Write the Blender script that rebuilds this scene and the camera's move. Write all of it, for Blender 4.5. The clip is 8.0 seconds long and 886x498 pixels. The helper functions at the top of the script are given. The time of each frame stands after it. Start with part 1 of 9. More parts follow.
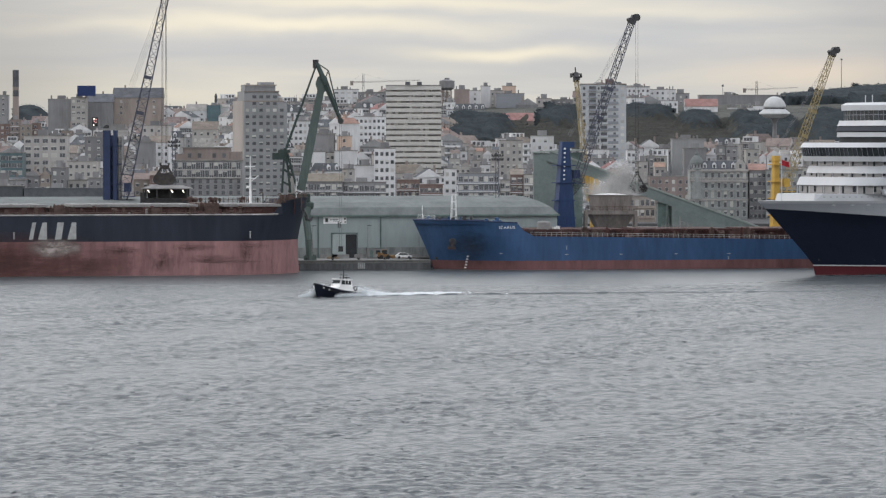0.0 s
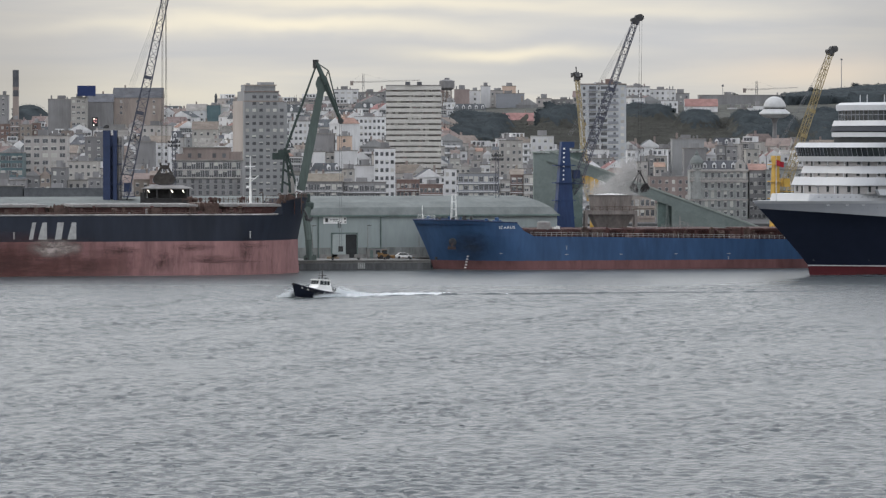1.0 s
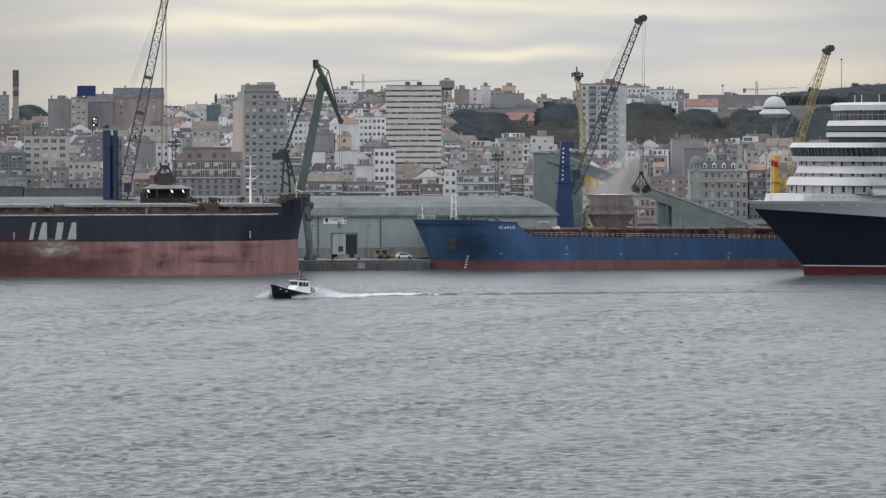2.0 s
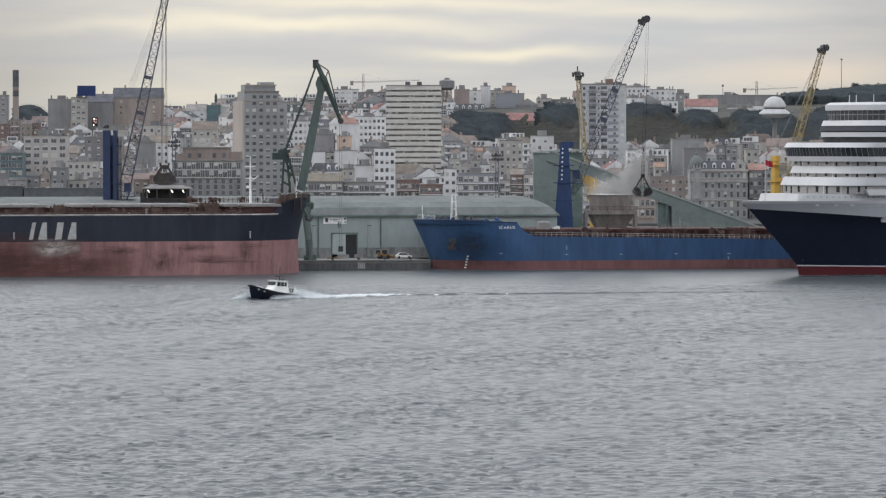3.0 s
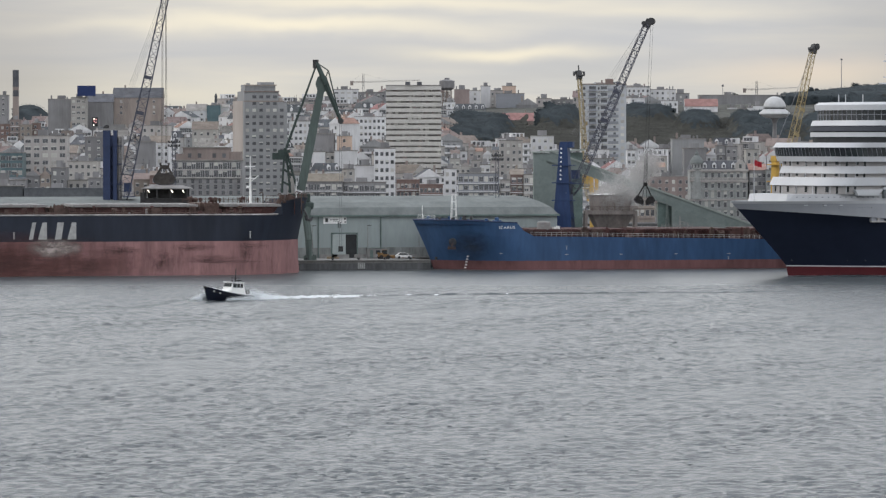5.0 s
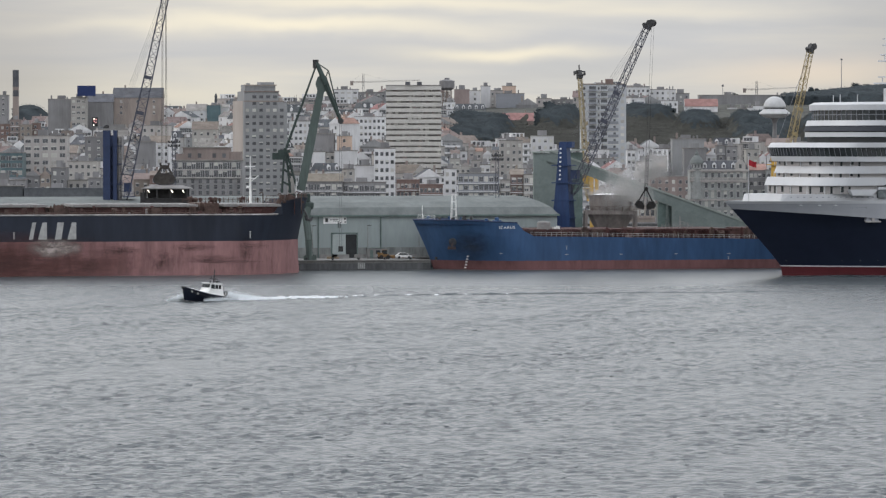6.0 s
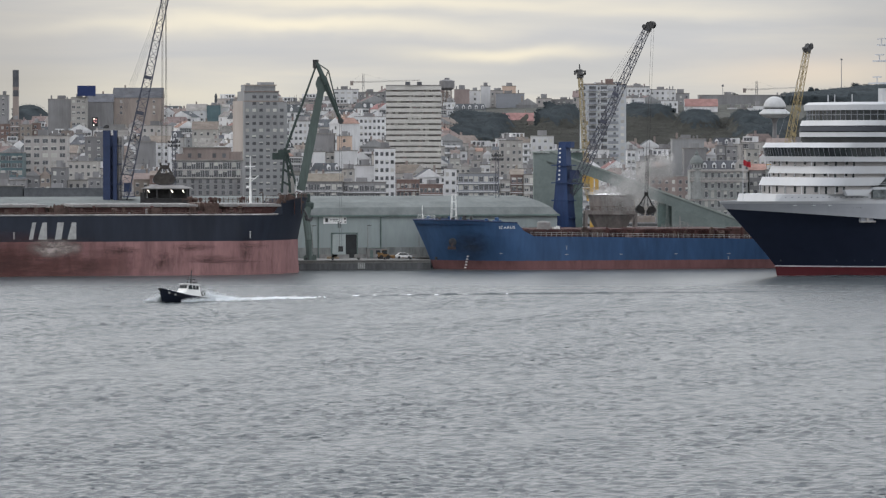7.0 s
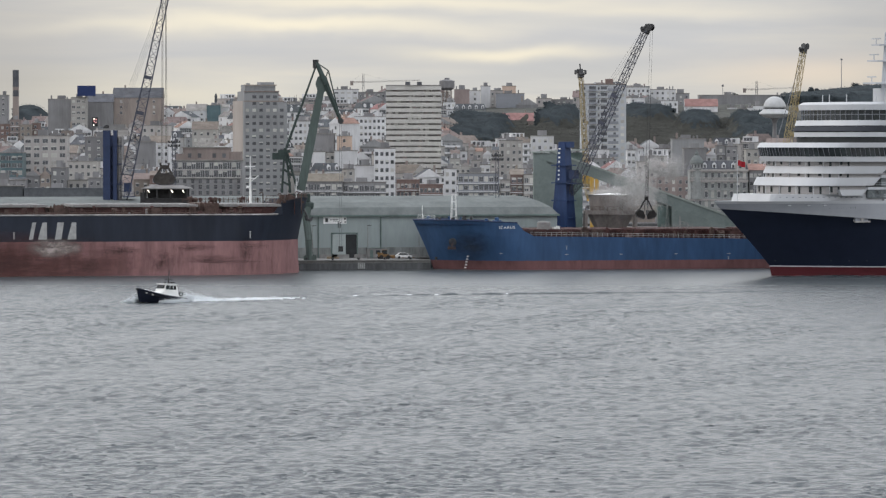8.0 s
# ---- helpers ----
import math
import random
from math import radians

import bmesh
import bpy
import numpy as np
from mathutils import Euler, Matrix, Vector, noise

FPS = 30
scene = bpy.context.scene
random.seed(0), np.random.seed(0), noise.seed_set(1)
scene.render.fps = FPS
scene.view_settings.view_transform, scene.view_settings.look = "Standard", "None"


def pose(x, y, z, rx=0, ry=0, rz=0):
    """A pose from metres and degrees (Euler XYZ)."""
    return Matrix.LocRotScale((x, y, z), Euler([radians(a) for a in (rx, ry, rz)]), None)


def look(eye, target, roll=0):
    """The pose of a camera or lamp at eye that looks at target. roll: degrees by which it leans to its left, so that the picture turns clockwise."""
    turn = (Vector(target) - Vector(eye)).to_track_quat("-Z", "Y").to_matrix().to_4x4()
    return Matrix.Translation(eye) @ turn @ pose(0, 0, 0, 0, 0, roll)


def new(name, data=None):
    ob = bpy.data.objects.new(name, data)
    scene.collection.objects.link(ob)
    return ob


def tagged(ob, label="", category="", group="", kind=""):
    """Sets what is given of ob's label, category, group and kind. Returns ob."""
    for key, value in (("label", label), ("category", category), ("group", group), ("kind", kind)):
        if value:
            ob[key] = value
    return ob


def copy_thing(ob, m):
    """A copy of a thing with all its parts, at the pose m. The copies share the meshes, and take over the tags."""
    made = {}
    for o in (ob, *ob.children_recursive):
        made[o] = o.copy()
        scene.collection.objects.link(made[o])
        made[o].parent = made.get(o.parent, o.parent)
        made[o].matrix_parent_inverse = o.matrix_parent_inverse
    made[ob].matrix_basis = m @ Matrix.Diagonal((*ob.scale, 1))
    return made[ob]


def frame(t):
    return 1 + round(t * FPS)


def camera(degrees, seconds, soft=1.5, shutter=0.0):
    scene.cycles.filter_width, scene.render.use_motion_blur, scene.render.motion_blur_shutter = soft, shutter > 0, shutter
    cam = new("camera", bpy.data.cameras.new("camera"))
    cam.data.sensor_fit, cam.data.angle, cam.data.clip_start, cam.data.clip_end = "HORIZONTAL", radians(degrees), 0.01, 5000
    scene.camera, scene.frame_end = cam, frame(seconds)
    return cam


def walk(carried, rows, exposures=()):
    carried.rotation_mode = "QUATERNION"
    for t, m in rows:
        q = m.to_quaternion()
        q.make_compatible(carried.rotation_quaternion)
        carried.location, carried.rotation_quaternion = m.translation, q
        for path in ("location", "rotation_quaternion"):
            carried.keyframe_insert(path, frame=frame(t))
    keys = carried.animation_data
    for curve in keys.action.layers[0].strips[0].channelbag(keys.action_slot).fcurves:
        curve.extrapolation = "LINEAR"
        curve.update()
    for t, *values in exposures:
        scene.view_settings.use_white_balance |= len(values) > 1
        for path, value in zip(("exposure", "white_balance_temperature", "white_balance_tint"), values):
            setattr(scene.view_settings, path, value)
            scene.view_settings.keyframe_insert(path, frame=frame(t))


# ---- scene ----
EYE_Z = 30.93
cam = camera(11.94, 8.0, soft=1.3)
SHOT = look((0, 0, EYE_Z), (0, 1000, 6.13))
walk(cam, [(0, SHOT), (8, SHOT)], [(0, 0.27, 6220, 11), (8, 0.27, 6220, 11)])


import functools


# ---- sky and sun ----
def ramp(nt, stops, mode="LINEAR"):
    node = nt.nodes.new("ShaderNodeValToRGB")
    node.color_ramp.interpolation = mode
    els = node.color_ramp.elements
    while len(els) < len(stops):
        els.new(0.5)
    for e, (p, c) in zip(els, stops):
        e.position, e.color = p, (*c, 1)
    return node


def build_world():
    world = bpy.data.worlds.new("overcast_sky")
    scene.world = world
    world.use_nodes = True
    nt = world.node_tree
    nt.nodes.clear()
    N = nt.nodes.new
    out, bg = N("ShaderNodeOutputWorld"), N("ShaderNodeBackground")
    sky = N("ShaderNodeTexSky")
    sky.sky_type, sky.sun_disc = "NISHITA", False
    sky.sun_elevation, sky.sun_rotation = radians(28), radians(-70)
    sky.air_density, sky.dust_density = 1.4, 3.0
    tc = N("ShaderNodeTexCoord")
    # cloud deck: long flat streaks, finer towards the horizon
    mp = N("ShaderNodeMapping")
    mp.inputs["Scale"].default_value = (13.0, 13.0, 135.0)
    mp.inputs["Location"].default_value = (3.1, 0.7, 0.4)
    nz = N("ShaderNodeTexNoise")
    nz.inputs["Scale"].default_value, nz.inputs["Detail"].default_value = 1.0, 5.0
    nz.inputs["Roughness"].default_value, nz.inputs["Distortion"].default_value = 0.5, 0.35
    nt.links.new(tc.outputs["Generated"], mp.inputs["Vector"])
    nt.links.new(mp.outputs["Vector"], nz.inputs["Vector"])
    cl = ramp(nt, [(0.30, (0.50, 0.50, 0.495)), (0.47, (0.555, 0.548, 0.53)), (0.58, (0.615, 0.592, 0.545)), (0.72, (0.70, 0.655, 0.56))])
    nt.links.new(nz.outputs["Fac"], cl.inputs["Fac"])
    # two broad grey side patches, then single long cloud streaks low over the town: u to the side, v up, half widths,
    # colour, weight
    dv = N("ShaderNodeSeparateXYZ")
    nt.links.new(tc.outputs["Generated"], dv.inputs[0])

    def calc(op, a, b):
        node = N("ShaderNodeMath")
        node.operation = op
        for i, q in enumerate((a, b)):
            if isinstance(q, (int, float)):
                node.inputs[i].default_value = q
            else:
                nt.links.new(q, node.inputs[i])
        return node.outputs[0]
    wob = N("ShaderNodeTexNoise")
    wob.inputs["Scale"].default_value, wob.inputs["Detail"].default_value = 1.0, 4.0
    wm = N("ShaderNodeMapping")
    wm.inputs["Scale"].default_value = (26.0, 26.0, 60.0)
    nt.links.new(tc.outputs["Generated"], wm.inputs["Vector"])
    nt.links.new(wm.outputs["Vector"], wob.inputs["Vector"])
    bend = calc("MULTIPLY_ADD", wob.outputs["Fac"], 0.008)
    bend.node.inputs[2].default_value = -0.004
    u = calc("DIVIDE", dv.outputs["X"], calc("MAXIMUM", dv.outputs["Y"], 0.05))
    v = calc("ADD", calc("DIVIDE", dv.outputs["Z"], calc("MAXIMUM", dv.outputs["Y"], 0.05)), bend)
    deck = cl.outputs["Color"]
    pale, warm, grey, blue = (0.88, 0.795, 0.61), (0.80, 0.67, 0.53), (0.40, 0.385, 0.36), (0.475, 0.48, 0.49)
    # the first two grey patches paint the lens's darkening towards the sides
    for u0, v0, su, sv, tint, weight in ((-0.110, 0.020, 0.034, 0.024, grey, 0.75), (0.116, 0.022, 0.034, 0.024, grey, 0.6),
                                         (0.0, 0.0215, 0.085, 0.0042, blue, 0.7), (-0.036, 0.0285, 0.048, 0.0021, pale, 0.95),
                                         (0.015, 0.0217, 0.024, 0.0018, pale, 0.85), (-0.015, 0.0335, 0.05, 0.0016, pale, 0.8),
                                         (-0.062, 0.0118, 0.030, 0.0045, pale, 0.4), (0.087, 0.0165, 0.024, 0.0040, warm, 0.55), (0.055, 0.0310, 0.03, 0.0016, pale, 0.35)):
        du = calc("DIVIDE", calc("SUBTRACT", u, u0), su)
        dz = calc("DIVIDE", calc("SUBTRACT", v, v0), sv)
        fall = calc("POWER", 2.718, calc("MULTIPLY", calc("ADD", calc("MULTIPLY", du, du), calc("MULTIPLY", dz, dz)), -1.0))
        lay = N("ShaderNodeMix")
        lay.data_type = "RGBA"
        nt.links.new(calc("MULTIPLY", fall, weight), lay.inputs["Factor"])
        nt.links.new(deck, lay.inputs["A"])
        lay.inputs["B"].default_value = (*tint, 1)
        deck = lay.outputs["Result"]
    # overhead the deck is greyer and a little darker
    sep = N("ShaderNodeSeparateXYZ")
    nt.links.new(tc.outputs["Generated"], sep.inputs[0])
    up = ramp(nt, [(0.0, (1.04, 1.02, 0.965)), (0.014, (1.05, 1.025, 0.96)), (0.024, (1.0, 1.0, 1.0)), (0.04, (1.0, 1.0, 1.0)), (0.13, (1.76, 1.79, 1.85)), (0.4, (2.13, 2.19, 2.30)), (1.0, (2.13, 2.23, 2.42))])
    nt.links.new(sep.outputs["Z"], up.inputs["Fac"])
    mul = N("ShaderNodeMix")
    mul.data_type, mul.blend_type = "RGBA", "MULTIPLY"
    mul.inputs["Factor"].default_value = 1.0
    nt.links.new(deck, mul.inputs["A"])
    nt.links.new(up.outputs["Color"], mul.inputs["B"])
    dim = N("ShaderNodeMix")
    dim.data_type, dim.blend_type = "RGBA", "MULTIPLY"
    dim.inputs["Factor"].default_value = 1.0
    dim.inputs["B"].default_value = (0.09, 0.09, 0.09, 1)
    nt.links.new(sky.outputs["Color"], dim.inputs["A"])
    mix = N("ShaderNodeMix")
    mix.data_type = "RGBA"
    mix.inputs["Factor"].default_value = 0.9
    nt.links.new(dim.outputs["Result"], mix.inputs["A"])
    nt.links.new(mul.outputs["Result"], mix.inputs["B"])
    bg.inputs["Strength"].default_value = 1.0
    nt.links.new(mix.outputs["Result"], bg.inputs["Color"])
    nt.links.new(bg.outputs["Background"], out.inputs["Surface"])


build_world()
sun = new("sun", bpy.data.lights.new("sun", "SUN"))
sun.data.energy, sun.data.angle, sun.data.color = 0.6, radians(20), (1.0, 0.93, 0.82)
sun.matrix_basis = look((-80, 20, 45), (0, 0, 0))


# ---- materials ----
def mat(name, color, rough=0.7, metal=0.0, vary=0.25, size=3.0, streak=False, tone=None, bump=0.0, each=0.0, grime=0.0, spec=0.22):
    """A painted or weathered surface. color: base; vary: light and dark patches; size: their metres; streak: drawn out downwards;
    tone: second colour of stains; each: change from object to object."""
    m = bpy.data.materials.new(name)
    m.use_nodes = True
    nt = m.node_tree
    N, L = nt.nodes.new, nt.links.new
    b = nt.nodes["Principled BSDF"]
    b.inputs["Roughness"].default_value, b.inputs["Metallic"].default_value = rough, metal
    b.inputs["Specular IOR Level"].default_value = spec
    tc, mp = N("ShaderNodeTexCoord"), N("ShaderNodeMapping")
    k = 1.0 / size
    mp.inputs["Scale"].default_value = (k, k, k * (0.22 if streak else 1.0))
    L(tc.outputs["Object"], mp.inputs["Vector"])
    n1 = N("ShaderNodeTexNoise")
    n1.inputs["Scale"].default_value, n1.inputs["Detail"].default_value = 1.0, 6.0
    n1.inputs["Roughness"].default_value = 0.62
    L(mp.outputs["Vector"], n1.inputs["Vector"])
    n2 = N("ShaderNodeTexNoise")
    n2.inputs["Scale"].default_value, n2.inputs["Detail"].default_value = 6.0, 3.0
    L(mp.outputs["Vector"], n2.inputs["Vector"])
    lo = tuple(c * (1 - vary) for c in color)
    hi = tuple(min(1.0, c * (1 + vary)) for c in color)
    r = ramp(nt, [(0.3, lo), (0.5, color), (0.7, hi)])
    add = N("ShaderNodeMath")
    add.operation = "MULTIPLY_ADD"
    add.inputs[1].default_value, add.inputs[2].default_value = 0.35, -0.17
    L(n2.outputs["Fac"], add.inputs[0])
    su = N("ShaderNodeMath")
    L(n1.outputs["Fac"], su.inputs[0])
    L(add.outputs[0], su.inputs[1])
    L(su.outputs[0], r.inputs["Fac"])
    col = r.outputs["Color"]
    if tone:
        st = ramp(nt, [(0.55, (0, 0, 0)), (0.75, (1, 1, 1))])
        n3 = N("ShaderNodeTexNoise")
        n3.inputs["Scale"].default_value, n3.inputs["Detail"].default_value = 1.7, 8.0
        n3.inputs["Roughness"].default_value = 0.7
        mp3 = N("ShaderNodeMapping")
        mp3.inputs["Location"].default_value = (7.3, 1.9, 4.2)
        L(mp.outputs["Vector"], mp3.inputs["Vector"])
        L(mp3.outputs["Vector"], n3.inputs["Vector"])
        L(n3.outputs["Fac"], st.inputs["Fac"])
        sc = N("ShaderNodeMath")
        sc.operation = "MULTIPLY"
        sc.inputs[1].default_value = grime or 0.6
        L(st.outputs["Color"], sc.inputs[0])
        mx = N("ShaderNodeMix")
        mx.data_type = "RGBA"
        L(sc.outputs[0], mx.inputs["Factor"])
        L(col, mx.inputs["A"])
        mx.inputs["B"].default_value = (*tone, 1)
        col = mx.outputs["Result"]
    if each:
        oi, hs = N("ShaderNodeObjectInfo"), N("ShaderNodeHueSaturation")
        mr = N("ShaderNodeMapRange")
        mr.inputs["To Min"].default_value, mr.inputs["To Max"].default_value = 1 - each, 1 + each * 0.6
        L(oi.outputs["Random"], mr.inputs["Value"])
        L(mr.outputs["Result"], hs.inputs["Value"])
        mh = N("ShaderNodeMath")
        mh.operation = "MULTIPLY_ADD"
        mh.inputs[1].default_value, mh.inputs[2].default_value = 0.06, 0.47
        fr = N("ShaderNodeMath")
        fr.operation = "MULTIPLY"
        fr.inputs[1].default_value = 7.0
        L(oi.outputs["Random"], fr.inputs[0])
        fc = N("ShaderNodeMath")
        fc.operation = "FRACT"
        L(fr.outputs[0], fc.inputs[0])
        L(fc.outputs[0], mh.inputs[0])
        L(mh.outputs[0], hs.inputs["Hue"])
        L(col, hs.inputs["Color"])
        col = hs.outputs["Color"]
    L(col, b.inputs["Base Color"])
    if bump:
        bp = N("ShaderNodeBump")
        bp.inputs["Strength"].default_value, bp.inputs["Distance"].default_value = bump, 0.05
        L(n2.outputs["Fac"], bp.inputs["Height"])
        L(bp.outputs["Normal"], b.inputs["Normal"])
    return m


def glass(name, color, rough=0.12):
    m = mat(name, color, rough, vary=0.35, size=2.5, each=0.35)
    m.node_tree.nodes["Principled BSDF"].inputs["Specular IOR Level"].default_value = 0.5
    return m


def lamp_mat(name, color, power):
    m = bpy.data.materials.new(name)
    m.use_nodes = True
    b = m.node_tree.nodes["Principled BSDF"]
    b.inputs["Emission Color"].default_value, b.inputs["Emission Strength"].default_value = (*color, 1), power
    return m


def water_mat():
    m = bpy.data.materials.new("harbour_water")
    m.use_nodes = True
    nt = m.node_tree
    N, L = nt.nodes.new, nt.links.new
    b = nt.nodes["Principled BSDF"]
    b.inputs["Base Color"].default_value = (0.056, 0.066, 0.072, 1)
    b.inputs["Roughness"].default_value, b.inputs["IOR"].default_value = 0.3, 1.33
    tc = N("ShaderNodeTexCoord")
    # calmer water in the lee of the quay and the ships
    sep, lee = N("ShaderNodeSeparateXYZ"), N("ShaderNodeMapRange")
    L(tc.outputs["Object"], sep.inputs[0])
    L(sep.outputs["Y"], lee.inputs["Value"])
    lee.inputs["From Min"].default_value, lee.inputs["From Max"].default_value = 915.0, 985.0
    lee.inputs["To Min"].default_value, lee.inputs["To Max"].default_value = 1.0, 0.04
    rg = N("ShaderNodeMapRange")
    L(sep.outputs["Y"], rg.inputs["Value"])
    rg.inputs["From Min"].default_value, rg.inputs["From Max"].default_value = 915.0, 985.0
    rg.inputs["To Min"].default_value, rg.inputs["To Max"].default_value = 0.26, 0.33
    L(rg.outputs["Result"], b.inputs["Roughness"])
    last = None
    for scale, detail, dist, strength, shift in (((1.5, 2.2, 1), 3, 0.30, 0.6, 0), ((0.4, 0.6, 1), 2, 0.7, 0.7, 5)):
        mp, nz, bp = N("ShaderNodeMapping"), N("ShaderNodeTexNoise"), N("ShaderNodeBump")
        mp.inputs["Scale"].default_value = scale
        mp.inputs["Location"].default_value = (shift, shift * 2, 0)
        mp.inputs["Rotation"].default_value = (0, 0, radians(14))
        nz.inputs["Scale"].default_value, nz.inputs["Detail"].default_value = 1.0, detail
        nz.inputs["Roughness"].default_value = 0.55
        bp.inputs["Distance"].default_value = dist
        mu = N("ShaderNodeMath")
        mu.operation = "MULTIPLY"
        mu.inputs[1].default_value = strength
        L(lee.outputs["Result"], mu.inputs[0])
        L(mu.outputs[0], bp.inputs["Strength"])
        L(tc.outputs["Object"], mp.inputs["Vector"])
        L(mp.outputs["Vector"], nz.inputs["Vector"])
        L(nz.outputs["Fac"], bp.inputs["Height"])
        if last:
            L(last, bp.inputs["Normal"])
        last = bp.outputs["Normal"]
    L(last, b.inputs["Normal"])
    return m


WATER = water_mat()
FOAM = mat("foam", (0.66, 0.68, 0.70), 0.8, vary=0.2, size=0.8)
SPRAY = mat("spray", (0.75, 0.78, 0.80), 0.9, vary=0.15, size=0.5)
EARTH = mat("earth", (0.068, 0.069, 0.062), 0.95, vary=0.5, size=25)
CONCRETE = mat("concrete", (0.215, 0.212, 0.205), 0.9, vary=0.3, size=4, tone=(0.12, 0.11, 0.10), bump=0.3)
QUAY_WALL = mat("quay_wall", (0.088, 0.090, 0.093), 0.9, vary=0.4, size=2.5, streak=True, tone=(0.04, 0.045, 0.04), bump=0.4)
FENDER = mat("fender_rubber", (0.03, 0.03, 0.03), 0.8)
SHED_WALL = mat("shed_sheet_green", (0.285, 0.324, 0.322), 0.6, vary=0.12, size=5, streak=True, tone=(0.22, 0.26, 0.255), grime=0.5)
SHED_DOOR = mat("shed_door_pale", (0.35, 0.39, 0.385), 0.6, vary=0.1, size=2)
SHED_ROOF = mat("shed_roof_green", (0.160, 0.174, 0.172), 0.8, vary=0.2, size=6, tone=(0.19, 0.20, 0.195), grime=0.5, spec=0.05)
SHED_TRIM = mat("shed_trim", (0.12, 0.16, 0.15), 0.6)
SHED_BASE = mat("shed_base", (0.22, 0.23, 0.225), 0.85, vary=0.3, size=2, streak=True, tone=(0.12, 0.11, 0.10))
# even dark colour that paints the shade inside openings and recesses
DARK = mat("opening_shade", (0.034, 0.036, 0.038), 0.8)
MARK_GREY = mat("mark_pale_grey", (0.36, 0.36, 0.355), 0.7, vary=0.25, size=1.5, tone=(0.2, 0.19, 0.18), grime=0.5)
GUNWALE = mat("gunwale_worn", (0.30, 0.285, 0.275), 0.7, vary=0.35, size=5, tone=(0.07, 0.04, 0.035), grime=1.0)
NAVY = mat("navy_hull_paint", (0.022, 0.027, 0.041), 0.42, vary=0.3, size=9, streak=True, tone=(0.035, 0.038, 0.045), grime=0.6)
RED_BOTTOM = mat("red_bottom_paint", (0.258, 0.142, 0.141), 0.7, vary=0.28, size=2.6, streak=True, tone=(0.09, 0.04, 0.038), grime=0.85, bump=0.2)
BLUE_HULL = mat("blue_hull_paint", (0.041, 0.086, 0.178), 0.5, vary=0.25, size=7, streak=True, tone=(0.02, 0.032, 0.055), grime=0.5)
DULL_RED = mat("dull_red_bottom_paint", (0.172, 0.086, 0.086), 0.6, vary=0.3, size=5, streak=True, tone=(0.07, 0.03, 0.03), grime=0.6)
DECK_RED = mat("deck_red_brown", (0.064, 0.032, 0.030), 0.7, vary=0.4, size=2, tone=(0.05, 0.03, 0.028))
RUST = mat("rusty_steel", (0.085, 0.058, 0.05), 0.8, vary=0.5, size=1.5, tone=(0.05, 0.035, 0.03), bump=0.3)
HATCH = mat("hatch_cover_grey", (0.225, 0.22, 0.217), 0.65, vary=0.25, size=3, tone=(0.20, 0.13, 0.11), grime=0.6, spec=0.08)
LINER_BLUE = mat("liner_hull_midnight", (0.015, 0.020, 0.038), 0.35, vary=0.15, size=12)
LINER_RED = mat("liner_boot_red", (0.088, 0.019, 0.024), 0.4, vary=0.12, size=6)
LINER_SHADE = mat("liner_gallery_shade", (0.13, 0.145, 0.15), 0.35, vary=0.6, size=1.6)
LINER_GREY = mat("liner_band_grey", (0.24, 0.25, 0.275), 0.4, vary=0.08, size=10)
LINER_BAND = mat("liner_sheer_band_grey", (0.31, 0.32, 0.345), 0.4, vary=0.08, size=10)
LINER_WHITE = mat("liner_white_paint", (0.46, 0.47, 0.49), 0.4, vary=0.05, size=6, streak=True, tone=(0.44, 0.43, 0.42), grime=0.5)
LINER_SCREEN = mat("liner_screen_grey", (0.050, 0.053, 0.062), 0.7, vary=0.12, size=5, spec=0.05)
LINER_WALL = mat("liner_deck_wall", (0.31, 0.298, 0.292), 0.6, vary=0.08, size=4)
LINER_GLASS = glass("liner_glass", (0.030, 0.036, 0.040), 0.2)
LINER_GLASS.node_tree.nodes["Principled BSDF"].inputs["Specular IOR Level"].default_value = 0.35
WHITE = mat("white_paint", (0.78, 0.78, 0.77), 0.5, vary=0.1, size=1.5, tone=(0.5, 0.47, 0.42), grime=0.4)
BLACK_HULL = mat("black_hull_paint", (0.010, 0.013, 0.024), 0.45, vary=0.2, size=1.5, spec=0.15)
BOAT_GLASS = glass("boat_glass", (0.015, 0.02, 0.024), 0.4)
BOAT_GLASS.node_tree.nodes["Principled BSDF"].inputs["Specular IOR Level"].default_value = 0.15
CRANE_BLUE = mat("crane_blue_paint", (0.026, 0.048, 0.120), 0.5, vary=0.2, size=3, streak=True, tone=(0.02, 0.03, 0.08))
CRANE_NAVY = mat("crane_navy_paint", (0.030, 0.044, 0.095), 0.5, vary=0.2, size=3)
JIB_GREY = mat("jib_blue_grey", (0.062, 0.066, 0.090), 0.5, vary=0.2, size=2)
CRANE_GREEN = mat("crane_green_paint", (0.085, 0.108, 0.10), 0.6, vary=0.25, size=2.5, streak=True, tone=(0.04, 0.05, 0.045))
CRANE_DARK = mat("crane_dark_green", (0.04, 0.056, 0.052), 0.65, vary=0.25, size=2.5)
CRANE_YELLOW = mat("crane_yellow_paint", (0.44, 0.28, 0.06), 0.5, vary=0.18, size=3, tone=(0.28, 0.17, 0.05))
JIB_YELLOW = mat("jib_yellow_dull", (0.27, 0.215, 0.11), 0.55, vary=0.2, size=2)
STEEL = mat("dark_steel", (0.058, 0.058, 0.06), 0.55, 0.4, vary=0.3, size=1)
ROPE = mat("steel_rope", (0.16, 0.16, 0.17), 0.5, 0.5)
HOPPER = mat("hopper_sheet", (0.205, 0.183, 0.170), 0.75, vary=0.3, size=2.2, streak=True, tone=(0.12, 0.09, 0.075))
